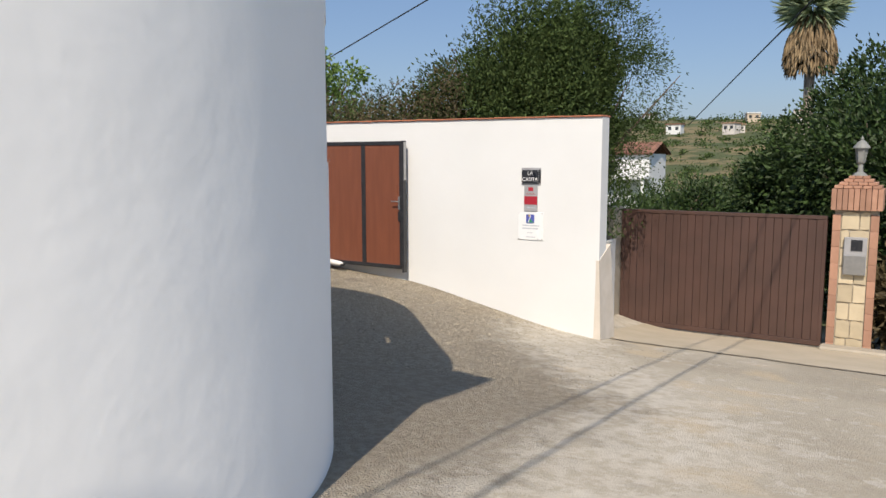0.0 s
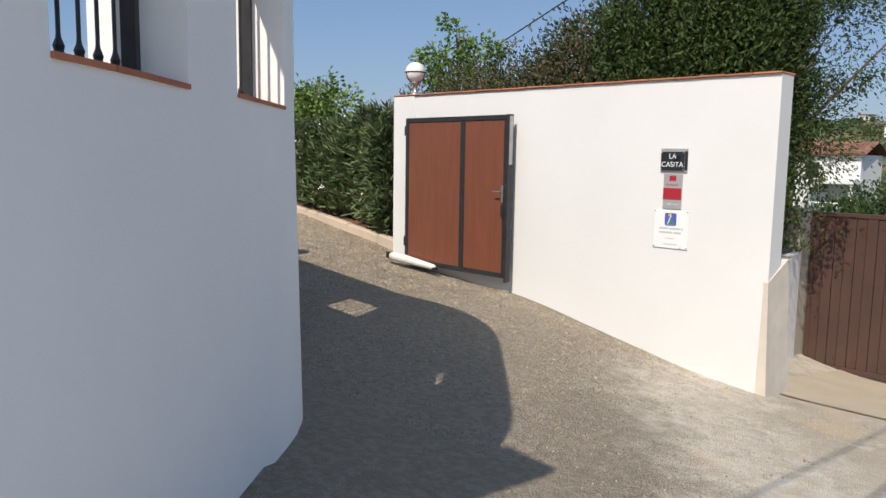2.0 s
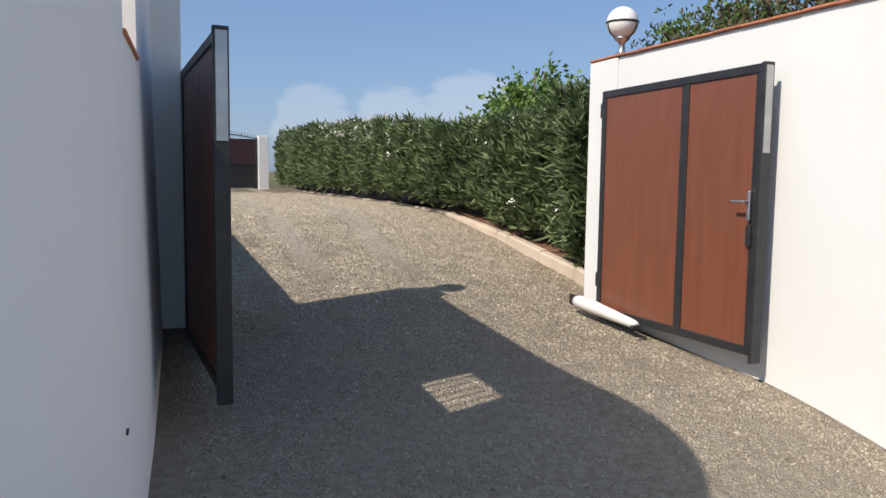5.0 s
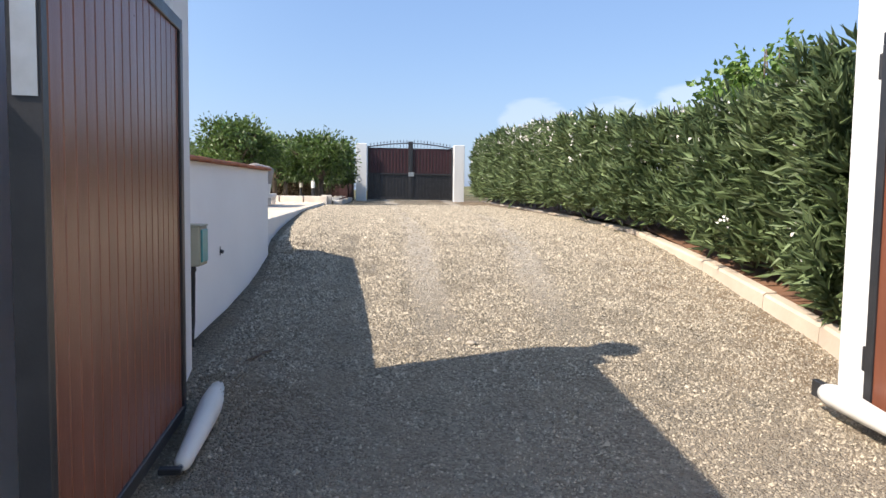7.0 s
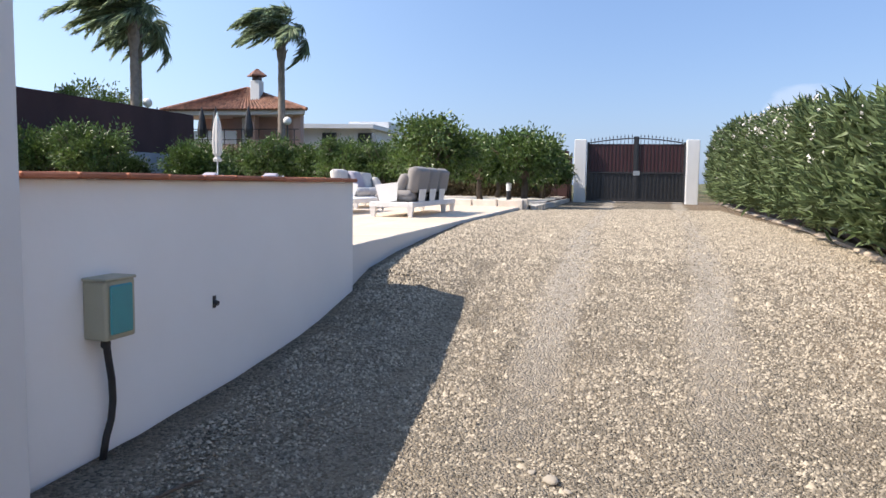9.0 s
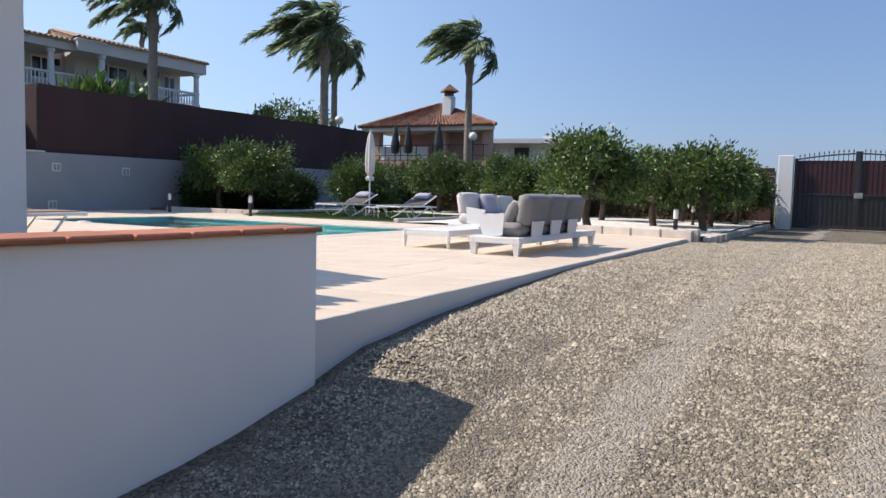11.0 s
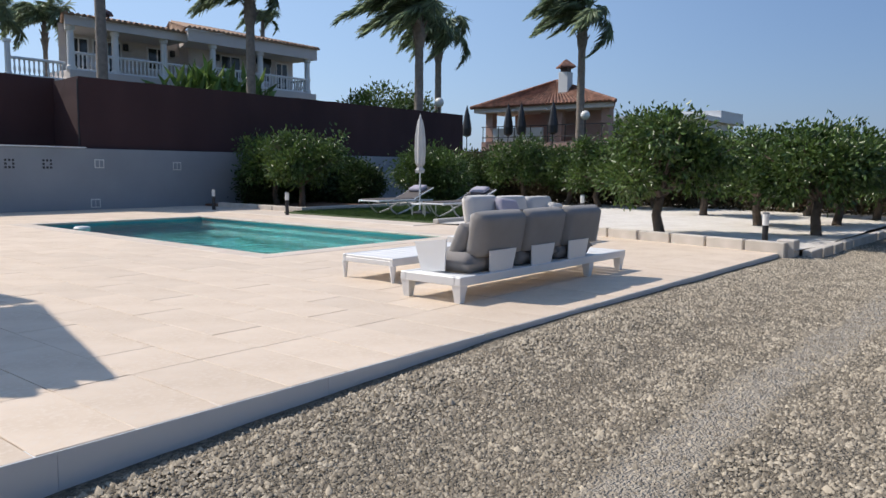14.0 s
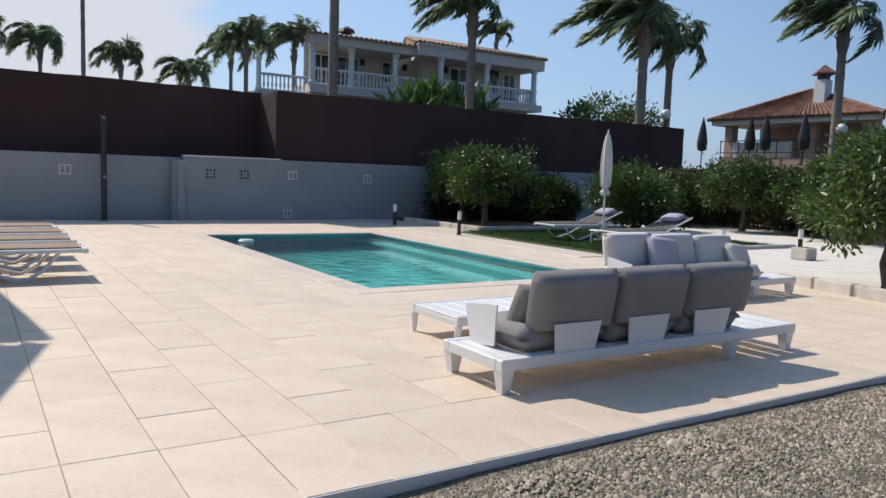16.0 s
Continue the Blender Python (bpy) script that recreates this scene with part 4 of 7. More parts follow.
part("stub", tube([(0, -0.004, 0), (0, 0.03, -0.01)], 0.014, 8), BLACKSTEEL, g)
part("flange", box(-0.02, 0.02, -0.001, 0.006, -0.04, 0.035, 0.004), BLACKSTEEL, g)
g = thing("wall_eyelet", "small black fixing stub in the tall white wall", "fixing", at=pose(-5.95, 5.935, 0.10))
part("stub", tube([(0, -0.03, 0), (0, 0.02, -0.01)], 0.014, 8), BLACKSTEEL, g)
part("flange", box(-0.02, 0.02, -0.02, 0.004, -0.04, 0.035, 0.004), BLACKSTEEL, g)

# ---- far gate ----
FX = -34.4
g = thing("far_gate", "closed dark iron double gate with spiked arched top", "gate", at=pose(FX, 0, 0))
for y0, y1, s in ((7.42, 9.06, 1), (9.10, 10.72, -1)):
    leaf = part("leaf_frame", box(-0.02, 0.02, y0, y0 + 0.07, 0.64, 2.66 + (0.0 if s > 0 else 0.2), 0.004), BLACKSTEEL, g)
    part("stile", box(-0.02, 0.02, y1 - 0.07, y1, 0.64, 2.66 + (0.2 if s > 0 else 0.0), 0.004), BLACKSTEEL, leaf)
    part("bottom_rail", box(-0.022, 0.022, y0, y1, 0.62, 0.70, 0.004), BLACKSTEEL, leaf)
    part("mid_rail", box(-0.022, 0.022, y0, y1, 1.58, 1.64, 0.004), BLACKSTEEL, leaf)
    part("sheet", box(-0.03, -0.018, y0 + 0.05, y1 - 0.05, 0.68, 1.6), BLACKSTEEL, leaf, "dark sheet lower panel")
    part("screen_sheet", box(-0.045, -0.035, y0 + 0.02, y1 - 0.02, 0.68, 2.6), GATESHEET, leaf, "red-brown sheet behind the bars")
    za, zb = (2.62, 2.80) if s > 0 else (2.80, 2.62)
    part("top_rail", tube([(0, y0 + (y1 - y0) * k / 8, za + (zb - za) * k / 8 + 0.03 * math.sin(math.pi * k / 8)) for k in range(9)], 0.022, 6), BLACKSTEEL, leaf)
    for k in range(1, 13):
        y = y0 + (y1 - y0) * k / 13
        z = za + (zb - za) * k / 13 + 0.03 * math.sin(math.pi * k / 13)
        part("bar", tube([(0, y, 0.69), (0, y, z + 0.05), (0, y, z + 0.07), (0, y, z + 0.09), (0, y, z + 0.14)], [0.009, 0.009, 0.02, 0.018, 0.002], 6), BLACKSTEEL, leaf)
part("astragal", box(0.022, 0.032, 9.04, 9.12, 0.64, 2.86, 0.003), BLACKSTEEL, g)
part("lock_plate", box(0.033, 0.045, 9.0, 9.22, 1.52, 1.68, 0.004), STEEL, g, "pale lock plate")
for y0, y1 in ((6.99, 7.40), (10.74, 11.15)):
    p = part("gate_pillar", box(FX - 0.22, FX + 0.22, y0, y1, 0.2, 2.74, 0.015), WHITE)
    tagged(p, "white rendered pillar of the far gate", "pillar", kind="structure")
screen("fence_gate_side", (FX - 0.1, 6.92), (-37.78, 6.62), 0.5, 2.3, label="short red-brown fence beside the far gate")

# ---- kerb and planting strip under the hedge ----
KERBLINE = [(-9.70, 10.66), (-10.5, 10.82), (-12.5, 10.98), (-16.6, 10.92), (-21.0, 11.2), (-30.0, 11.6), (-34.2, 11.9)]


def kerb_y(x):
    return float(np.interp(-x, [-p[0] for p in KERBLINE], [p[1] for p in KERBLINE]))


kerb = thing("kerb", "pale ochre rendered kerb under the oleander hedge", "kerb", kind="structure")
x = -9.70
rk = random.Random(4)
while x > -34.0:
    n = 0.9 + rk.random() * 0.5
    x1 = x - n
    b = bmesh.new()
    v = []
    for xx in (x - 0.004, x1 + 0.004):
        y = kerb_y(xx)
        z = lie(xx, y)
        hgt = max(0.03, 0.19 - 0.024 * (-xx - 9.7)) * (0.9 + 0.2 * rk.random())
        v.append([b.verts.new(p) for p in ((xx, y, z - 0.2), (xx, y + 0.02, z + hgt - 0.02), (xx, y + 0.045, z + hgt), (xx, y + 0.15, z + hgt), (xx, y + 0.16, z - 0.2))])
    for i in range(4):
        b.faces.new((v[0][i], v[1][i], v[1][i + 1], v[0][i + 1]))
    b.faces.new(v[0][::-1])
    b.faces.new(v[1])
    bmesh.ops.recalc_face_normals(b, faces=b.faces[:])
    part("kerb_length", b, KERB, kerb)
    x = x1
b = bmesh.new()
prev = None
for k in range(60):
    x = -9.68 - k * 0.42
    y = kerb_y(x)
    z = lie(x, y) + max(0.02, 0.13 - 0.008 * (-x - 9.7))
    cur = [b.verts.new((x, y + 0.14, z)), b.verts.new((x, y + 1.0, z + 0.06 + 0.05 * fbm(x, y, 1.2))), b.verts.new((x, y + 3.2, z + 0.05))]
    if prev:
        for i in range(2):
            b.faces.new((prev[i], cur[i], cur[i + 1], prev[i + 1])[::-1])
    prev = cur
bmesh.ops.recalc_face_normals(b, faces=b.faces[:])
bed = part("planting_bed", b, SOIL, smooth=True)
tagged(bed, "strip of red soil under the hedge", "soil", kind="structure")

# ---- hedge ----
rg = np.random.default_rng(11)


def oleander_hedge():
    """Upright shoots in whorls of long narrow leaves, with white flowers along the top."""
    P, D, L = [], [], []
    F, FD = [], []
    n = 6400
    xs = -10.6 - 24.0 * rg.random(n) ** 1.25
    for x in xs:
        y0 = kerb_y(x) + 0.10 - 0.36 * smooth01((-13.0 - x) / 4.5)
        top = float(np.interp(-x, [9, 11, 13, 15, 17, 22, 28, 35], [1.95, 1.8, 1.66, 1.68, 1.85, 2.15, 2.35, 2.5])) + 0.22 * fbm(x, 3.0, 0.7) - 0.1
        zb = lie(x, y0) + 0.05
        u = rg.random()
        face = rg.random() < 0.75
        if face:
            z = zb + 0.12 + (top - zb) * u
            y = y0 + 0.05 + 0.28 * rg.random() + 0.30 * max(0, u - 0.7) + 0.18 * fbm(x, z, 0.9, 5.0)
        else:
            z = top - 0.10 * rg.random()
            y = y0 + 0.3 + 1.3 * rg.random()
        far = -x > 24
        k = 15 if not far else 10
        lean = np.array([rg.normal() * 0.25, -0.55 if face else -0.1, 0.9])
        lean /= np.linalg.norm(lean)
        r0 = np.array([x, y, z])
        hgt = rg.random(k) * 0.34
        P.append(r0 + lean * hgt[:, None])
        out = rg.normal(size=(k, 3)) * 0.55
        D.append(lean * 0.85 + out + np.array([0, -0.15 if face else 0, 0]))
        L.append((0.15 + 0.10 * rg.random(k)) * (1.0 if not far else 1.3))
        if rg.random() < ((0.05 if x > -18 else 0.35) if z > top - 0.35 else 0.02):
            q = r0 + lean * 0.42
            F.append(q + rg.normal(size=(7, 3)) * 0.035)
            FD.append(rg.normal(size=(7, 3)) + np.array([0, -0.3, 0.6]))
    P, D, L = np.concatenate(P), np.concatenate(D), np.concatenate(L)
    hedge = thing("oleander_hedge", "dense green oleander hedge with white flowers along the drive", "hedge", kind="stuff")
    part("foliage", leaves("foliage", P, D, L, L * 0.19, rg), HEDGELEAF, hedge)
    F, FD = np.concatenate(F), np.concatenate(FD)
    part("blossom", leaves("blossom", F, FD, 0.05, 0.035, rg), FLOWER, hedge, "white oleander flowers")
    b = bmesh.new()
    for k in range(90):
        x = -10.6 - 23.6 * k / 90
        y = kerb_y(x) + 0.35 + 0.3 * rk.random()
        z = lie(x, y)
        for j in range(2):
            tube([(x, y, z - 0.05), (x + rk.uniform(-.1, .1), y + rk.uniform(-.1, .15), z + 0.8), (x + rk.uniform(-.25, .25), y + rk.uniform(-.2, .3), z + 1.7)], [0.02, 0.015, 0.007], 5, b)
    part("stems", b, BARK, hedge)


oleander_hedge()


def grown(name, label, cat, at, blobs, clumps, per, spread, L, W, material, trunk=(), seed=1, droop=0.0, kind="", group=""):
    """A shrub or tree: limbs up into a crown of leaves set in clumps round several blobs."""
    r = np.random.default_rng(seed)
    g = thing(name, label, cat, group, kind, at=at)
    P, D = crown_points(blobs, clumps, per, spread, r)
    D = D + np.array([0, 0, -droop])
    Ls = L * (0.7 + 0.6 * r.random(len(P)))
    part("crown", leaves("crown", P, D, Ls, Ls * W, r), material, g)
    if trunk:
        base, fork, rad = Vector(trunk[0]), Vector(trunk[1]), trunk[2]
        b = bmesh.new()
        mid = base.lerp(fork, 0.5) + Vector((r.normal() * 0.04, r.normal() * 0.04, 0))
        tube([base - Vector((0, 0, 0.06)), base + Vector((0, 0, 0.05)), mid, fork], [rad * 1.5, rad * 1.15, rad, rad * 0.9], 10, b)
        part("trunk", b, BARK, g, smooth=True)
        for c, rr in blobs:
            c = Vector(c)
            for k in range(3):
                tip = c + Vector((r.normal() * rr[0] * 0.45, r.normal() * rr[1] * 0.45, r.normal() * rr[2] * 0.3 + rr[2] * 0.3))
                part("limb", tube([fork - Vector((0, 0, 0.03)), fork.lerp(tip, 0.4) + Vector((r.normal() * 0.06, r.normal() * 0.06, 0.05)), tip], [rad * 0.55, rad * 0.35, rad * 0.1], 6), BARK, g, smooth=True)
    return g


# ---- shrubs and trees behind the white wall ----
def shoots(name, label, at, x0, x1, y0, y1, base, tops, n, L, material, seed):
    """A thicket of upright leafy shoots; tops gives the height along x."""
    r = np.random.default_rng(seed)
    P, D = [], []
    for _ in range(n):
        x, y = x0 + (x1 - x0) * r.random(), y0 + (y1 - y0) * r.random()
        top = np.interp(x, *tops) * (0.80 + 0.25 * r.random())
        k = 48
        u = r.random(k) ** 0.8
        z = base + (top - base) * u
        wide = 0.03 + 0.22 * (1 - u)
        P.append(np.stack([x + r.normal(size=k) * wide + 0.05 * math.sin(x * 9), y + np.clip(r.normal(size=k), -1.8, 1.8) * wide, z], 1))
        D.append(np.stack([r.normal(size=k) * 0.8, r.normal(size=k) * 0.8, 0.55 + 0.5 * r.random(k)], 1))
    P, D = np.concatenate(P), np.concatenate(D)
    g = thing(name, label, "shrub", "shrubs behind the wall", "stuff", at=at)
    Ls = L * (0.7 + 0.7 * r.random(len(P)))
    part("foliage", leaves("foliage", P, D, Ls, Ls * 0.4, r), material, g)


Z0 = Matrix.Identity(4)
shoots("shrub_thicket", "grey-green upright shrubs rising behind the white wall", Z0, -10.6, -6.4, 11.3, 13.4, -0.2, ([-10.6, -9.0, -8.0, -7.2, -6.4], [2.7, 3.0, 3.1, 3.5, 3.8]), 560, 0.065, OLIVELEAF, 21)
shoots("dry_thicket", "brown dry upright stalks behind the white wall", Z0, -9.4, -6.7, 11.0, 12.4, -0.2, ([-9.4, -8.0, -6.7], [2.6, 2.95, 3.3]), 420, 0.06, DRYLEAF, 24)
shoots("shrub_thicket", "tall dark green upright shrubs behind the white wall", Z0, -6.6, -4.5, 11.0, 13.0, 0.2, ([-6.6, -5.6, -4.8, -4.5], [4.0, 4.55, 4.4, 3.5]), 1000, 0.068, OLIVELEAF, 22)
shoots("dry_thicket", "brown dry stalks at the end of the hedge", Z0, -13.0, -9.9, 11.7, 13.6, -0.1, ([-13.0, -11.5, -9.9], [2.05, 2.5, 2.9]), 420, 0.07, DRYLEAF, 23)
grown("leafy_tree", "bushy green tree rising beyond the white wall", "tree", pose(-5.45, 12.1, -1.25), [((0, 0, 3.3), (1.0, 0.9, 1.2)), ((0.25, 0.3, 2.9), (0.55, 0.7, 0.9)), ((-0.9, 0.2, 3.9), (0.9, 0.8, 1.0)), ((0.3, 0.2, 4.4), (0.7, 0.7, 0.75)), ((-1.9, 0.3, 3.7), (0.9, 0.8, 1.0)), ((0.1, 0.1, 2.2), (0.4, 0.5, 0.9))], 480, 84, 0.15, 0.075, 0.42, OLIVELEAF, ((0, 0, 0), (0.05, 0, 1.4), 0.13), 31)
grown("wispy_tree", "thin-leaved olive tree leaning out over the street gate", "tree", pose(-5.15, 12.4, -1.35), [((0.5, 0, 5.0), (0.7, 0.6, 0.6)), ((0.9, 0.2, 4.2), (0.75, 0.6, 0.7)), ((0.3, 0.1, 3.6), (0.6, 0.6, 0.9)), ((0.75, 0.1, 3.0), (0.5, 0.5, 0.6))], 300, 46, 0.12, 0.062, 0.32, OLIVELEAF, ((0, 0, 0), (0.2, 0, 2.6), 0.07), 32, 0.25)
rt = random.Random(8)
for x, y, z, s in ((-15.2, 12.8, 2.45, 0.7), (-16.9, 13.1, 2.3, 0.6), (-13.25, 15.3, 3.7, 0.8), (-20.0, 15.6, 2.5, 0.9)):
    zb = lie(x, y)
    grown("fig_tree", "young fig tree with pale green leaves behind the hedge", "tree", pose(x, y, zb), [((rt.uniform(-.3, .3), 0, z - zb + 0.55 * s), (0.5 * s, 0.5 * s, 0.45 * s)), ((0.5 * s, 0.2, z - zb), (0.55 * s, 0.5, 0.5 * s)), ((-0.5 * s, -0.2, z - zb - 0.2), (0.55 * s, 0.5, 0.5 * s)), ((0.1, 0.1, z - zb - 0.9), (0.8 * s, 0.7, 0.7 * s))], 52, 46, 0.13, 0.11, 0.72, BRIGHTLEAF, ((0, 0, 0), (0, 0, z - zb - 1.1), 0.07), int(-x * 10), 0.2, group="fig trees")


# ---- garden west of the terrace ----
b = bmesh.new()
for x0, x1, y0, y1 in ((-37.75, -24.16, -0.55, 6.55), (-37.75, -30.4, -9.7, -0.55)):
    n, m2 = int((x1 - x0) / 0.5) + 1, int((y1 - y0) / 0.5) + 1
    vs = [[b.verts.new((x0 + (min(x1, -24.9 + 0.217 * max(0.0, y0 + (y1 - y0) * j / m2 - 2.9)) - x0) * i / n, y0 + (y1 - y0) * j / m2, 0.69 + 0.03 * fbm(x0 + (x1 - x0) * i / n, y0 + (y1 - y0) * j / m2, 0.8))) for j in range(m2 + 1)] for i in range(n + 1)]
    for i in range(n):
        for j in range(m2):
            b.faces.new((vs[i][j], vs[i + 1][j], vs[i + 1][j + 1], vs[i][j + 1]))
garden = part("gravel_bed", b, WHITEGRAVEL, smooth=True)
tagged(garden, "bed of white gravel under the orange trees", "gravel", kind="structure")
lawn = part("lawn", box(-30.4, -24.9, -5.3, -0.55, 0.3, 0.69, 0.02), LAWN)
tagged(lawn, "small green lawn beside the pool", "lawn", kind="structure")
part("lawn_edging", box(-30.4, -24.9, -0.55, -0.40, 0.4, 0.76, 0.02), EDGE, lawn)
part("lawn_path", box(-24.9, -24.15, -9.7, -0.4, 0.2, 0.67, 0.01), COPING, lawn)
part("corner_path", box(-25.5, -24.902, -9.7, -5.3, 0.2, 0.668, 0.01), COPING, lawn)
# soil colour stands in for the shadow that darkens this bed
tree_bed = part("shadowed_bed", box(-30.4, -25.6, -9.7, -5.45, 0.3, 0.72, 0.02), SOIL)
tagged(tree_bed, "bed under the trees before the wall, soil-dark for the shadow on it", "soil", kind="structure")
rg2 = np.random.default_rng(5)
n = 26000
gp = np.stack([-30.35 + 5.4 * rg2.random(n), -5.25 + 4.65 * rg2.random(n), np.full(n, 0.688)], 1)
gd = np.stack([rg2.normal(size=n) * 0.35, rg2.normal(size=n) * 0.35, np.ones(n)], 1)
grass = part("grass", leaves("grass", gp, gd, 0.035 + 0.03 * rg2.random(n), 0.012, rg2), GRASS)
tagged(grass, "short green grass blades", "grass", kind="stuff")

# concrete kerb blocks between terrace and gravel bed
edge = thing("bed_edging", "row of concrete kerb blocks round the gravel bed", "kerb", kind="structure")
blk = mesh_of(box(-0.07, 0.07, -0.29, 0.29, -0.15, 0.13, 0.012), "kerb_block")
blk.materials.append(CURBSTONE)
for k in range(6):
    part("kerb_block", blk, CURBSTONE, edge, at=pose(-24.86 + 0.13 * k, 3.15 + 0.60 * k, 0.68, 0, 0, -12.2))
for k in range(16):
    part("kerb_block", blk, CURBSTONE, edge, at=pose(-24.75 - 0.62 * k, 6.62 + 0.012 * k, 0.56, 0, 0, 90 + 1.1 * math.sin(k)))
for k in range(6):
    part("kerb_block", blk, CURBSTONE, edge, at=pose(-25.53, -8.55 + 0.60 * k, 0.66))
for k in range(8):
    part("kerb_block", blk, CURBSTONE, edge, at=pose(-25.85 - 0.60 * k, -5.38, 0.66, 0, 0, 90))
part("end_block", box(-24.45, -24.18, 6.28, 6.52, 0.3, 0.84, 0.012), CURBSTONE, edge)


def bollard(x, y, z, first=[None]):
    at = pose(x, y, z)
    if first[0] is None:
        g = thing("bollard_light", "dark garden bollard light with a white glass head", "bollard", "garden bollards", at=at)
        part("post", lathe([(0.055, 0), (0.055, 0.012), (0.042, 0.016), (0.042, 0.34)], 16), BLACKSTEEL, g)
        part("head", lathe([(0.043, 0.341), (0.046, 0.345), (0.046, 0.50), (0.043, 0.505)], 16), GLOBE, g, "white glass head", smooth=False)
        part("cap", lathe([(0.048, 0.506), (0.048, 0.525), (0.02, 0.53)], 16), STEEL, g)
        first[0] = g
        return g
    return copy_thing(first[0], at)


for x, y, z in ((-24.45, 6.05, 0.67), (-24.5, -4.65, 0.671), (-24.5, -7.6, 0.671), (-28.45, 0.9, 0.69), (-26.6, 0.6, 0.69), (-31.0, 5.2, 0.69)):
    bollard(x, y, z)
g = thing("planter_cube", "white concrete cube at the foot of a bollard", "planter", at=pose(-28.1, 1.2, 0.69))
part("cube", box(-0.16, 0.16, -0.16, 0.16, 0, 0.22, 0.02, 2), CURBSTONE, g)
part("soil", box(-0.12, 0.12, -0.12, 0.12, 0.2, 0.225), SOIL, g)


# ---- orange trees ----
def lumps(seed, rr, hh):
    """Uneven lumps of foliage heaped round a bush's middle."""
    q = random.Random(seed)
    out = [((0, 0, hh * 0.5), (rr * 0.7, rr * 0.7, hh * 0.38))]
    for i in range(9):
        a = i * 2.4 + q.uniform(-0.4, 0.4)
        d = rr * q.uniform(0.45, 0.8)
        s = q.uniform(0.28, 0.48) * rr
        out.append(((d * math.cos(a), d * math.sin(a), hh * q.uniform(0.2, 0.78)), (s, s, s * 1.1)))
    return out + [((q.uniform(-.2, .2), 0, hh * 0.86), (rr * 0.3, rr * 0.3, hh * 0.13))]


def orange_tree(x, y, s, seed, lean=0.0):
    z = 1.44 * s
    blobs = [((0, 0, z + 0.12), (0.5 * s, 0.5 * s, 0.42 * s)), ((0.6 * s, 0.25 * s, z - 0.06), (0.38 * s, 0.37 * s, 0.33 * s)), ((-0.6 * s, -0.2 * s, z), (0.38 * s, 0.37 * s, 0.33 * s)), ((0.1, -0.6 * s, z - 0.12), (0.38 * s, 0.37 * s, 0.33 * s)), ((-0.1, 0.62 * s, z - 0.04), (0.38 * s, 0.37 * s, 0.33 * s)), ((0.2 * s, -0.1, z + 0.55 * s), (0.3 * s, 0.3 * s, 0.2 * s)), ((-0.35 * s, 0.3 * s, z + 0.48 * s), (0.25 * s, 0.25 * s, 0.18 * s))]
    q = random.Random(seed)
    for i in range(15):
        a, e = i * 2.4 + q.uniform(-0.5, 0.5), q.uniform(0.45, 1.15)
        blobs.append(((e * s * math.cos(a), e * s * math.sin(a), z + q.uniform(-0.5, 0.62) * s), (0.28 * s, 0.28 * s, 0.25 * s)))
    return grown("orange_tree", "small orange tree with a round glossy crown in white gravel", "tree", pose(x, y, 0.69), blobs, int(300 * s), 36, 0.12, 0.105, 0.48, ORANGELEAF, ((0, 0, 0), (lean, 0, 0.75 * s), 0.08), seed, 0.1, group="orange trees")


for k, (x, y, s) in enumerate(((-25.65, 3.95, 0.88), (-28.95, 4.6, 0.8), (-27.15, 6.1, 0.84), (-31.9, 2.4, 0.88), (-30.6, 5.7, 0.86), (-33.6, 4.4, 0.85), (-33.2, 6.0, 0.8))):
    orange_tree(x, y, s, 100 + k, 0.08 * math.sin(k * 2.1))
# the first four bushes carry the screen's shade in their leaf colour
for k, (x, y, rr, hh, m) in enumerate(((-28.6, -9.0, 0.75, 1.35, DARKSHADELEAF), (-30.2, -8.8, 0.8, 1.45, DARKSHADELEAF), (-27.2, -9.1, 0.62, 1.15, DARKSHADELEAF), (-29.6, -7.6, 0.7, 1.2, DARKSHADELEAF), (-30.8, -5.4, 1.1, 1.7, ORANGELEAF), (-34.0, -6.8, 1.2, 1.6, OLIVELEAF))):
    grown("garden_bush", "rounded green bush before the screened wall", "bush", pose(x, y, 0.66), lumps(140 + k, rr, hh), 300, 40, 0.15, 0.10, 0.5, m, ((0, 0, 0), (0, 0, 0.5), 0.06), 140 + k, group="garden bushes")
for k, (x, y, sz) in enumerate(((-26.5, -6.5, 0.86), (-27.0, -8.2, 0.84), (-33.9, -4.3, 0.86), (-34.2, -2.8, 0.78), (-33.6, -1.4, 0.84), (-34.2, 0.1, 0.86))):
    orange_tree(x, y, sz, 160 + k, 0.06 * math.sin(k * 1.7))
shoots("dry_hedge", "brown-leaved hedge against the west fence", Z0, -36.6, -35.0, -8.5, 6.0, 0.6, ([-36.6, -35.0], [2.5, 2.35]), 1500, 0.1, DRYLEAF, 170)


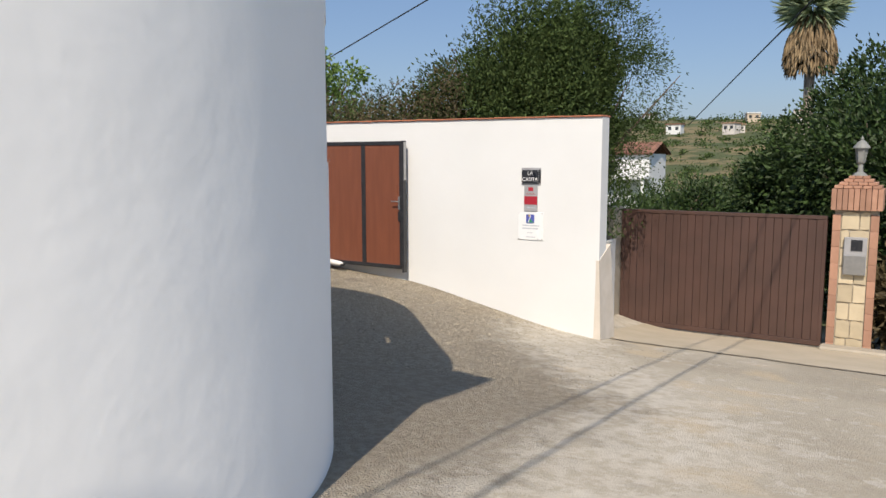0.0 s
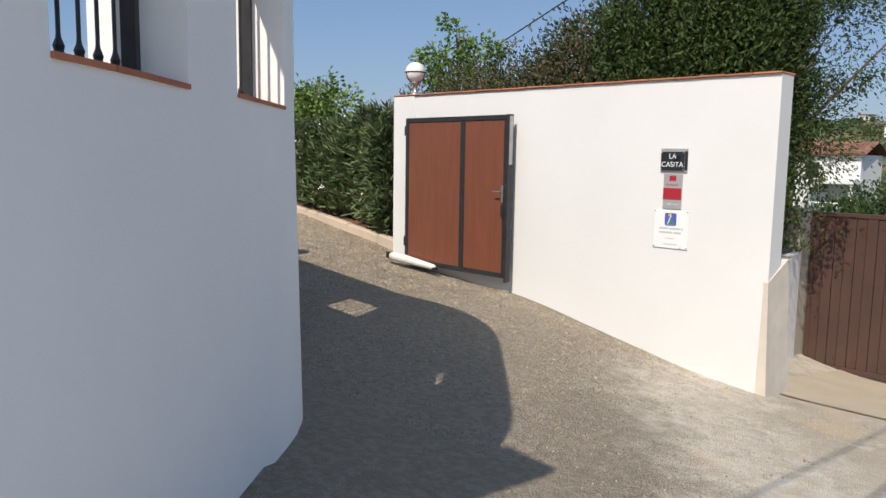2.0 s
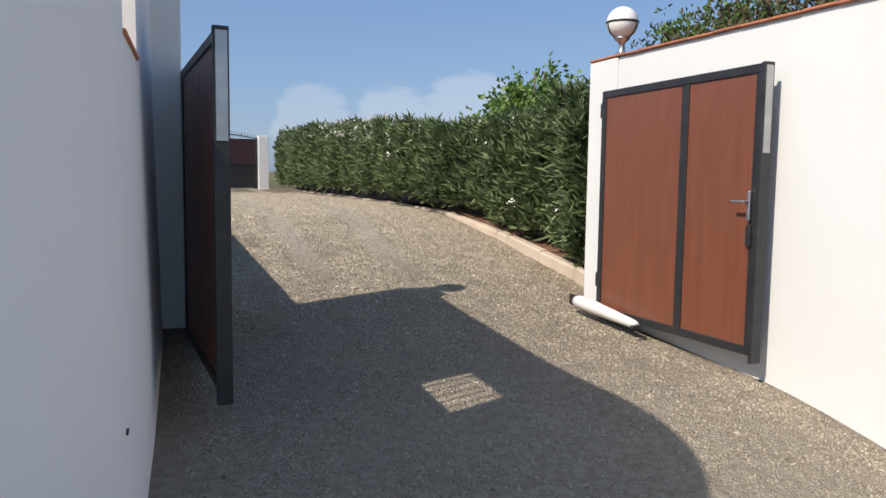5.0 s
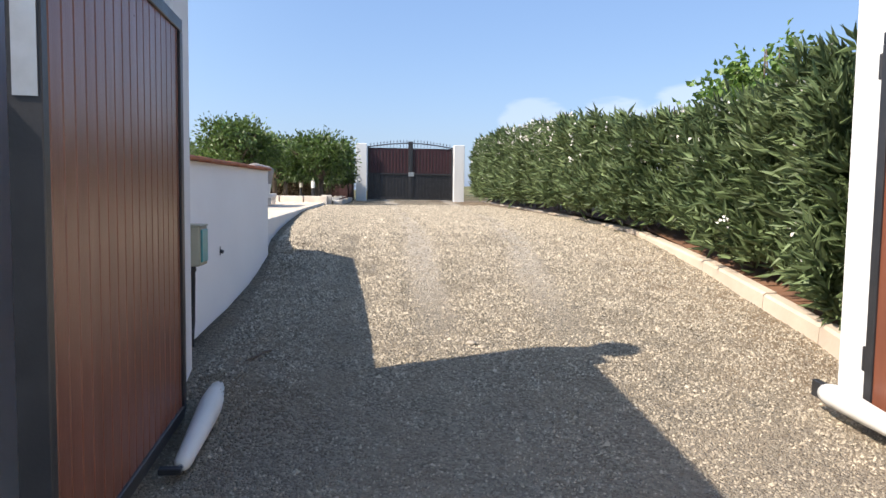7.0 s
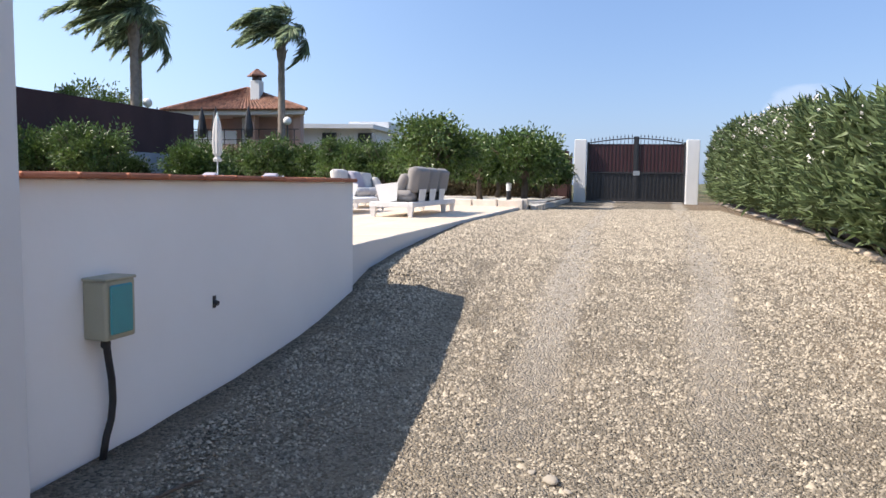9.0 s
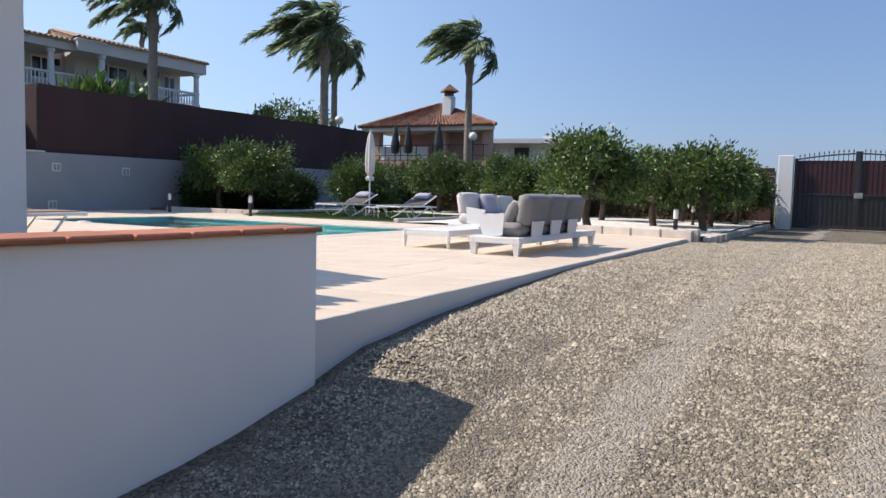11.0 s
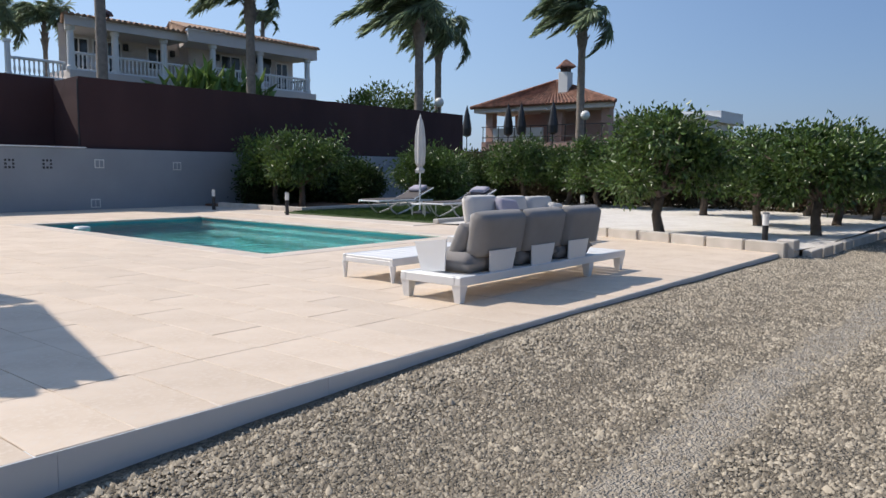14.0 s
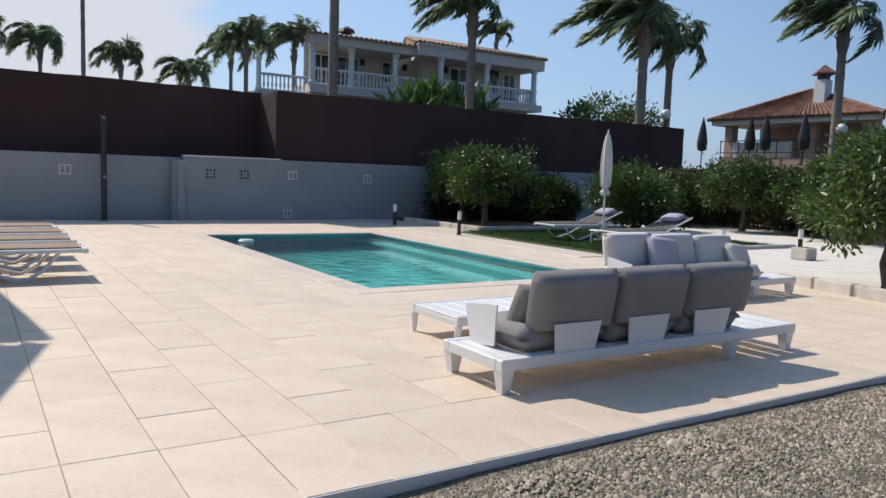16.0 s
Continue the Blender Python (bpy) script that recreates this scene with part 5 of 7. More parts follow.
# ---- sofas ----
def sofa(at, label, back, seat, pillows, lean=(80, 80, 80)):
    """Lacquered frame 3 m long, three seats, an open shelf at one end; the back is at +y."""
    g = thing("garden_sofa", label, "sofa", "garden sofas", at=at)
    top = 0.222
    part("frame_rail", box(0.0, 3.0, 0.60, 0.665, top - 0.075, top, 0.006), WHITEALU, g)
    part("frame_rail", box(0.0, 3.0, 0.0, 0.065, top - 0.075, top, 0.006), WHITEALU, g)
    for x in (0.0, 2.2, 2.935):
        part("cross_rail", box(x, x + 0.065, 0.066, 0.599, top - 0.074, top - 0.001, 0.005), WHITEALU, g)
    for k in range(15):
        x = 0.08 + k * 0.197
        if 0.0 < x < 2.9:
            part("slat", box(x, x + 0.16, 0.067, 0.598, top - 0.022, top - 0.002, 0.003), WHITEALU, g)
    leg = bmesh.new()
    vs = [leg.verts.new(p) for p in ((-0.028, -0.028, 0), (0.028, -0.028, 0), (0.028, 0.028, 0), (-0.028, 0.028, 0), (-0.05, -0.045, top - 0.07), (0.05, -0.045, top - 0.07), (0.05, 0.045, top - 0.07), (-0.05, 0.045, top - 0.07))]
    for f in ((3, 2, 1, 0), (4, 5, 6, 7), (0, 1, 5, 4), (1, 2, 6, 5), (2, 3, 7, 6), (3, 0, 4, 7)):
        leg.faces.new([vs[k] for k in f])
    legm = mesh_of(leg, "leg")
    legm.materials.append(WHITEALU)
    for x in (0.055, 2.23, 2.94):
        for y in (0.05, 0.615):
            part("leg", legm, WHITEALU, g, at=pose(x, y, 0))
    # flared back plates and the arm plate
    def plate(w0, w1, h):
        pb = bmesh.new()
        pv = [pb.verts.new((s * w / 2, y, z)) for z, w in ((0, w0), (h, w1)) for y in (-0.006, 0.006) for s in (-1, 1)]
        for f in ((0, 1, 5, 4), (3, 2, 6, 7), (1, 3, 7, 5), (2, 0, 4, 6), (4, 5, 7, 6), (0, 2, 3, 1)):
            pb.faces.new([pv[k] for k in f])
        return pb
    for x in (0.61, 1.27, 1.94):
        part("back_plate", plate(0.34, 0.40, 0.19), WHITEALU, g, at=pose(x, 0.64, top, -6))
    part("arm_plate", plate(0.26, 0.36, 0.27), WHITEALU, g, at=pose(0.15, 0.25, top, 0, -7, 90))
    for k in range(3):
        part("seat_cushion", pillow(0.735, 0.60, 0.18, 0.10), seat, g, at=pose(0.56 + 0.725 * k, 0.31, top + 0.085), smooth=True)
    for k in range(3):
        part("back_cushion", pillow(0.73, 0.42, 0.19, 0.16), back, g, at=pose(0.625 + 0.715 * k, 0.575 - 0.0035 * (80 - lean[k]), top + 0.325 - 0.0035 * (80 - lean[k]), lean[k], 0, (1.5, -1.0, 0.8)[k]), smooth=True)
    for k, (x, y, z, rz, m, lab) in enumerate(pillows):
        part("scatter_cushion", pillow(0.42, 0.40, 0.16, 0.6), m, g, lab, at=pose(x, y, z, 66, 6, rz), smooth=True)
    return g


sofa(pose(-18.04, 5.545, TERRACE, 0, 0, 180) @ Matrix.Diagonal((1, -1, 1, 1)) @ pose(0, -0.665, 0), "white garden sofa with grey cushions on the stone terrace", CUSHION, CUSHION, [(0.47, 0.42, 0.45, 14, CUSHION, "small grey scatter cushion")])
sofa(pose(-21.0, 3.0, TERRACE, 0, 0, 180) @ pose(0, -0.665, 0), "white garden sofa with pale cushions facing the drive", CUSHLIGHT, CUSHLIGHT, [(0.98, 0.36, 0.52, -8, CUSHLILAC, "pale lilac scatter cushion"), (2.3, 0.34, 0.43, 10, CUSHLIGHT, "pale scatter cushion")], (80, 75, 70))
g = thing("coffee_table", "low white slatted garden table beside the sofa", "table", at=pose(-18.5, 3.66, TERRACE))
for k in range(12):
    part("slat", box(-1.93 + 0.161 * k, -1.93 + 0.161 * k + 0.155, 0.04, 0.66, 0.215, 0.238, 0.004), WHITEALU, g)
for y in (0.0, 0.665):
    part("frame_rail", box(-1.95, 0.0, y, y + 0.035, 0.165, 0.24, 0.005), WHITEALU, g)
for x in (-1.93, -0.02):
    part("cross_rail", box(x - 0.018, x + 0.018, 0.036, 0.664, 0.165, 0.214, 0.004), WHITEALU, g)
    for y in (0.018, 0.682):
        part("leg", tube([(x, y, 0), (x, y, 0.166)], [0.016, 0.034], 8), WHITEALU, g)


# ---- sun loungers ----
def lounger(at, label, raised, cover, cushion):
    """Foot at x = 0, head towards +x."""
    g = thing("sun_lounger", label, "sun lounger", "sun loungers", at=at)
    h = 0.33
    for y in (-0.31, 0.31):
        part("side_rail", tube([(0.0, y, h), (0.05, y, h + 0.005), (1.25, y, h), (1.9, y, h - 0.02)], [0.02, 0.024, 0.024, 0.02], 8), WHITEALU, g)
        part("leg", tube([(0.25, y, h), (0.42, y, 0.12), (0.60, y, 0.012), (0.72, y, 0.012)], 0.019, 8), WHITEALU, g)
        part("curved_leg", tube([(0.62, y, 0.014), (0.95, y, 0.10), (1.2, y, 0.20), (1.55, y, h)], 0.022, 8), WHITEALU, g)
        part("rear_leg", tube([(1.6, y, h - 0.01), (1.72, y, 0.16), (1.84, y, 0.012), (1.9, y, 0.012)], 0.019, 8), WHITEALU, g)
        part("end_cap", tube([(-0.03, y, h), (0.02, y, h)], 0.03, 10), WHITEALU, g)
    part("foot_bar", tube([(0.0, -0.31, h), (0.0, 0.31, h)], 0.02, 8), WHITEALU, g)
    part("seat_mesh", box(0.03, 1.22, -0.295, 0.295, h + 0.012, h + 0.045, 0.012, 2), cover, g)
    up = radians(20 if raised else 2)
    br = part("backrest", box(0.0, 0.72, -0.295, 0.295, -0.015, 0.02, 0.01, 2), cover, g, at=pose(1.23, 0, h + 0.03, 0, -math.degrees(up), 0))
    for y in (-0.305, 0.305):
        part("back_rail", tube([(0, y, 0), (0.74, y, 0)], 0.017, 8), WHITEALU, br)
    if cushion:
        part("head_cushion", pillow(0.30, 0.46, 0.11, 0.5), CUSHLILAC, g, "grey-lilac head cushion", at=pose(1.23 + 0.5 * math.cos(up), 0, h + 0.10 + 0.5 * math.sin(up), 0, -math.degrees(up), 0), smooth=True)
    return g


lounger(pose(-25.6, -3.05, 0.69, 0, 0, 180), "white lounger with taupe mesh and raised back on the lawn", True, TAUPE, True)
lounger(pose(-25.6, -1.15, 0.69, 0, 0, 180), "white lounger with taupe mesh and head cushion beside the parasol", True, TAUPE, True)
for k in range(4):
    lounger(pose(-16.45 + 0.04 * math.sin(k * 3), -0.45 - 1.05 * k, TERRACE, 0, 0, 1.0 * math.sin(k * 2)), "white lounger laid flat on the terrace, brown mesh lightened as sunlit", False, SUNLITTAN, False)
g = thing("side_table", "low white side table between the loungers", "table", at=pose(-26.2, -1.9, 0.69))
part("top", box(-0.22, 0.22, -0.22, 0.22, 0.27, 0.295, 0.008), WHITEALU, g)
for x in (-0.19, 0.19):
    for y in (-0.19, 0.19):
        part("leg", tube([(x, y, 0), (x, y, 0.27)], 0.014, 6), WHITEALU, g)
g = thing("parasol", "closed grey-white parasol on a dark pole", "parasol", at=pose(-26.65, -2.42, 0.69))
part("base", lathe([(0.22, 0), (0.24, 0.01), (0.24, 0.05), (0.20, 0.075), (0.05, 0.09), (0.03, 0.12)], 20), BLACKSTEEL, g)
part("pole", tube([(0, 0, 0.1), (0, 0, 2.32)], 0.019, 10), WHITEALU, g)
b = bmesh.new()
rings = []
for z, r in ((0.98, 0.085), (1.05, 0.10), (1.12, 0.05), (1.2, 0.10), (1.5, 0.115), (1.8, 0.105), (2.05, 0.08), (2.2, 0.05), (2.28, 0.018)):
    rings.append([b.verts.new((r * (1 + 0.22 * (k % 2)) * math.cos(2 * math.pi * k / 16), r * (1 + 0.22 * (k % 2)) * math.sin(2 * math.pi * k / 16), z)) for k in range(16)])
for a, c in zip(rings, rings[1:]):
    for k in range(16):
        b.faces.new((a[k], a[(k + 1) % 16], c[(k + 1) % 16], c[k]))
b.faces.new(rings[-1])
b.faces.new(rings[0][::-1])
part("canopy", b, CUSHLIGHT, g, "furled pale canopy with folds")
part("finial", lathe([(0.012, 2.28), (0.018, 2.3), (0.004, 2.36)], 10), WHITEALU, g)

# ---- things on the back wall ----
for x in (-20.45, -21.3):
    g = thing("vent_block", "pierced square vent block in the grey wall", "vent", "vent blocks", at=pose(x, -9.70, 1.80))
    part("plate", box(-0.13, 0.13, -0.01, 0.006, -0.13, 0.13, 0.004), GREYWALL, g)
    # the plate is solid: black squares paint the darkness inside its holes
    for i, j in [(a, c) for a in (-0.085, 0.0, 0.085) for c in (-0.085, 0.0, 0.085) if (a, c) != (0.0, 0.0)]:
        part("hole", box(i - 0.026, i + 0.026, 0.006, 0.009, j - 0.026, j + 0.026), BLACKPLATE, g, "black plate for the dark inside of a hole")
for x, z, y in ((-22.57, 1.82, -9.70), (-24.75, 1.78, -9.70), (-22.44, 0.82, -9.70), (-17.25, 1.80, -10.0)):
    g = thing("socket_box", "white double outdoor socket on the grey wall", "socket", "wall sockets", at=pose(x, y, z))
    part("frame", box(-0.125, 0.125, 0.0, 0.02, -0.11, 0.11, 0.006), OFFWHITE, g)
    for s in (-0.055, 0.055):
        part("flap", box(s - 0.045, s + 0.045, 0.02, 0.028, -0.085, 0.085, 0.006), GREYWALL, g)
g = thing("garden_shower", "tall black solar shower before the grey wall", "shower", at=pose(-18.0, -9.55, TERRACE))
part("column", lathe([(0.09, 0), (0.09, 0.015), (0.065, 0.02), (0.065, 2.36), (0.05, 2.38)], 16), BLACKSTEEL, g, smooth=False)
part("head", box(-0.03, 0.03, 0.0, 0.14, 2.30, 2.34, 0.008), STEEL, g)
part("tap", lathe([(0.03, 0), (0.035, 0.02), (0.02, 0.05)], 12), STEEL, g, at=pose(0, 0.06, 1.0, -90, 0, 0))
g = thing("wall_post", "pale concrete post at the corner of the grey wall", "post", at=pose(-19.72, -9.64, TERRACE))
part("shaft", box(-0.1, 0.08, -0.06, 0.0, 0, 1.42, 0.01), GREYWALL, g)
part("cap", box(-0.11, 0.09, -0.06, 0.01, 1.42, 1.45, 0.006), EDGE, g)


# ---- own house south of the drive: its roof shades the terrace ----
def tiled_slope(parent, p00, p10, p01, p11, nu, material, name="roof_slope", thick=0.08):
    """A roof face from eave p00-p10 to ridge p01-p11, ribbed with rows of round tiles."""
    a, c, d, e = (Vector(p) for p in (p00, p10, p01, p11))
    b = bmesh.new()
    nrm = (c - a).cross(d - a).normalized()
    if nrm.z < 0:
        nrm = -nrm
    seg = 4
    prev = None
    for i in range(nu * seg + 1):
        u = i / (nu * seg)
        ph = (i % seg) / seg
        hgt = 0.11 * math.sin(math.pi * ph)
        lo, hi = a.lerp(c, u), d.lerp(e, u)
        cur = [b.verts.new(lo + nrm * hgt), b.verts.new(hi + nrm * hgt), b.verts.new(lo - nrm * thick)]
        if prev:
            b.faces.new((prev[0], cur[0], cur[1], prev[1]))
            b.faces.new((prev[2], cur[2], cur[0], prev[0]))
        prev = cur
    bmesh.ops.recalc_face_normals(b, faces=b.faces[:])
    part(name, b, material, parent)


house = thing("guest_house", "white single-storey house with a tiled gable roof", "house", at=Z0)
part("wall", prism([(-13.9, -5.4), (-8.2, -5.4), (-8.2, 2.6), (-13.9, 2.6)], -0.3, 3.35), WHITE, house)
b = bmesh.new()
for x in (-13.9, -8.2):
    vs = [b.verts.new((x + s, y, z)) for s in (0.0, 0.25 if x < -10 else -0.25) for y, z in ((-5.4, 3.35), (2.6, 3.35), (-1.4, 5.3))]
    b.faces.new(vs[:3])
    b.faces.new(vs[3:][::-1])
    for i in range(3):
        b.faces.new((vs[i], vs[(i + 1) % 3], vs[3 + (i + 1) % 3], vs[3 + i]))
bmesh.ops.recalc_face_normals(b, faces=b.faces[:])
part("gable", b, WHITE, house)
tiled_slope(house, (-14.33, 3.0, 3.42), (-7.8, 3.0, 3.42), (-14.33, -1.45, 5.58), (-7.8, -1.45, 5.58), 34, ROOFTILE)
tiled_slope(house, (-14.33, -5.8, 3.42), (-7.8, -5.8, 3.42), (-14.33, -1.45, 5.58), (-7.8, -1.45, 5.58), 34, ROOFTILE)
tiled_slope(house, (-13.2, 3.68, 3.28), (-7.8, 3.68, 3.28), (-13.2, 2.7, 3.62), (-7.8, 2.7, 3.62), 27, ROOFTILE, "porch_roof")
part("eave_soffit", box(-14.3, -7.8, 2.55, 3.0, 3.30, 3.36), WHITE, house)

# upper storey over the street side of the tall wall; its eave throws the pointed shadow on the drive
upper = thing("street_storey", "white upper storey over the street wall, tiled eave", "house", at=Z0)
part("wall", prism([(-3.5, -9.0), (-2.27, -9.0), (-2.27, 1.1), (-3.5, 1.1)], WALLTOP + 0.1, 4.7), WHITE, upper)
part("eave", prism([(-3.8, -9.3), (-1.785, -9.3), (-1.785, 1.655), (-3.1, 1.655), (-3.8, 1.3)], 4.702, 4.85), WHITE, upper)
tile = mesh_of(tube([(0, 0, 0), (0.42, 0, -0.10)], [0.075, 0.085], 10), "eave_tile")
tile.materials.append(TERRACOTTA)
for k in range(52):
    part("eave_tile", tile, TERRACOTTA, upper, at=pose(-2.2, 1.5 - 0.2 * k, 4.98))


# ---- neighbours ----
def window_of(parent, x0, x1, y, z0, z1, face=1, arched=False):
    w = part("window", box(x0, x1, y - 0.04, y + 0.04, z0, z1), DARKGLASS, parent, "dark window pane")
    t = 0.09
    for a, c, d, e in ((x0 - t, x0, z0, z1), (x1, x1 + t, z0, z1), (x0 - t, x1 + t, z1, z1 + t), (x0 - t, x1 + t, z0 - t, z0)):
        part("window_frame", box(a, c, y - 0.06, y + 0.07, d, e), WHITEALU, w)
    part("mullion", box((x0 + x1) / 2 - 0.04, (x0 + x1) / 2 + 0.04, y - 0.05, y + 0.06, z0, z1), WHITEALU, w)
    return w


def balustrade(parent, p, q, z, h=0.95):
    p, q = Vector(p), Vector(q)
    n = max(3, int((q - p).length / 0.24))
    top = part("handrail", tube([(p.x, p.y, z + h), (q.x, q.y, z + h)], 0.085, 6), WHITEALU, parent)
    part("plinth", tube([(p.x, p.y, z + 0.06), (q.x, q.y, z + 0.06)], 0.08, 6), WHITEALU, top)
    me = mesh_of(lathe([(0.05, 0.1), (0.035, 0.2), (0.075, 0.38), (0.04, 0.6), (0.045, 0.72), (0.06, h - 0.06)], 6), "baluster")
    me.materials.append(WHITEALU)
    for k in range(n):
        c = p.lerp(q, (k + 0.5) / n)
        part("baluster", me, WHITEALU, top, at=pose(c.x, c.y, z))


def villa():
    """Two-storey villa, loggia to the north with columns, hipped roofs of ribbed tiles."""
    g = thing("villa", "large pale villa with columned balcony and tiled hip roof", "house", at=Z0)
    fl, ev = 6.95, 9.80
    part("wall", prism([(-49.0, -44.0), (-38.0, -44.0), (-33.0, -35.2), (-40.6, -35.2), (-40.6, -34.2), (-49.0, -34.2)], 0.2, ev), VILLAWALL, g)
    part("balcony_floor", prism([(-49.2, -34.2), (-41.0, -34.2), (-41.0, -35.2), (-32.4, -35.2), (-32.4, -32.6), (-40.6, -32.6), (-40.6, -31.9), (-49.2, -31.9)], fl - 0.45, fl), VILLAWALL, g)
    part("lower_wall", prism([(-48.8, -34.2), (-41.0, -34.2), (-41.0, -35.2), (-32.6, -35.2), (-32.6, -33.0), (-48.8, -33.0)], 0.2, fl - 0.46), VILLAWALL, g)
    for x0, x1, ye, yb, top, ed in ((-39.6, -32.0, -32.3, -44.5, 10.95, 9.85), (-49.4, -39.0, -31.7, -44.5, 11.6, 10.08)):
        tiled_slope(g, (x0, ye, ed), (x1, ye, ed), (x0 + 3.6 if x0 < -45 else x0, -38.5, top), (x1 - 3.0, -38.5, top), int((x1 - x0) / 0.33), ROOFTILE)
        tiled_slope(g, (x1 - 5.2, yb, ed), (x1, ye, ed), (x1 - 3.0, -38.5, top), (x1 - 3.0, -38.5, top), 36, ROOFTILE, "roof_hip")
        tiled_slope(g, (x0, yb, ed), (x0, ye, ed), (x0 + 3.0, -38.5, top), (x0 + 3.0, -38.5, top), 36, ROOFTILE, "roof_hip")
        part("eave_band", prism([(x0 + 0.15, yb), (x1 - 5.4, yb), (x1 - 0.15, ye - 0.15), (x0 + 0.15, ye - 0.15)], ev - 0.5, ed - 0.06), VILLAWALL, g)
    for x in (-32.6, -35.1, -38.1):
        part("column", lathe([(0.26, fl), (0.26, fl + 0.2), (0.2, fl + 0.25), (0.18, ev - 0.75), (0.25, ev - 0.7), (0.25, ev - 0.5)], 12, (x, -32.85, 0)), WHITEALU, g, smooth=False)
    for x in (-41.0, -44.6, -48.6):
        part("column", lathe([(0.26, fl), (0.26, fl + 0.2), (0.2, fl + 0.25), (0.18, ev - 0.75), (0.25, ev - 0.7), (0.25, ev - 0.5)], 12, (x, -32.15, 0)), WHITEALU, g, smooth=False)
    balustrade(g, (-32.6, -32.8), (-40.6, -32.8), fl)
    balustrade(g, (-40.8, -32.1), (-48.8, -32.1), fl)
    balustrade(g, (-48.8, -32.1), (-48.8, -34.2), fl)
    for x0, x1, z0, z1, y in ((-34.6, -33.6, fl, fl + 2.1, -35.2), (-36.6, -35.0, fl, fl + 2.1, -35.2), (-39.6, -38.4, fl + 0.9, fl + 2.1, -35.2), (-44.4, -43.0, fl, fl + 2.1, -34.2), (-46.9, -45.9, fl + 0.8, fl + 2.1, -34.2), (-48.4, -47.5, fl + 0.4, fl + 2.1, -34.2)):
        window_of(g, x0, x1, y + 0.03, z0, z1)
    part("side_terrace", prism([(-32.4, -35.2), (-29.3, -35.2), (-29.3, -32.9), (-32.4, -32.9)], 0.2, 6.35), VILLAWALL, g)
    balustrade(g, (-29.4, -33.0), (-32.3, -33.0), 6.35)
    part("terrace_post", lathe([(0.2, 6.35), (0.2, 6.5), (0.15, 6.55), (0.14, 8.0), (0.2, 8.05), (0.2, 8.2)], 10, (-29.45, -33.0, 0)), WHITEALU, g)
    part("arched_window_head", lathe([(0.62, -0.05), (0.62, 0.05), (0.5, 0.06)], 20), DARKGLASS, g, at=pose(-46.4, -34.13, fl + 2.1, 90, 0, 0))
    for x in (-36.9, -40.0, -42.6):
        part("wall_lantern", box(x - 0.12, x + 0.12, -35.15 if x > -40.6 else -34.15, -34.9 if x > -40.6 else -33.9, fl + 1.75, fl + 2.15, 0.03), BLACKSTEEL, g)
    part("roof_vent", lathe([(0.35, 10.6), (0.35, 11.25), (0.6, 11.3), (0.5, 11.5), (0.15, 11.7)], 8, (-37.4, -38.6, 0)), BROWNGATE, g)


villa()


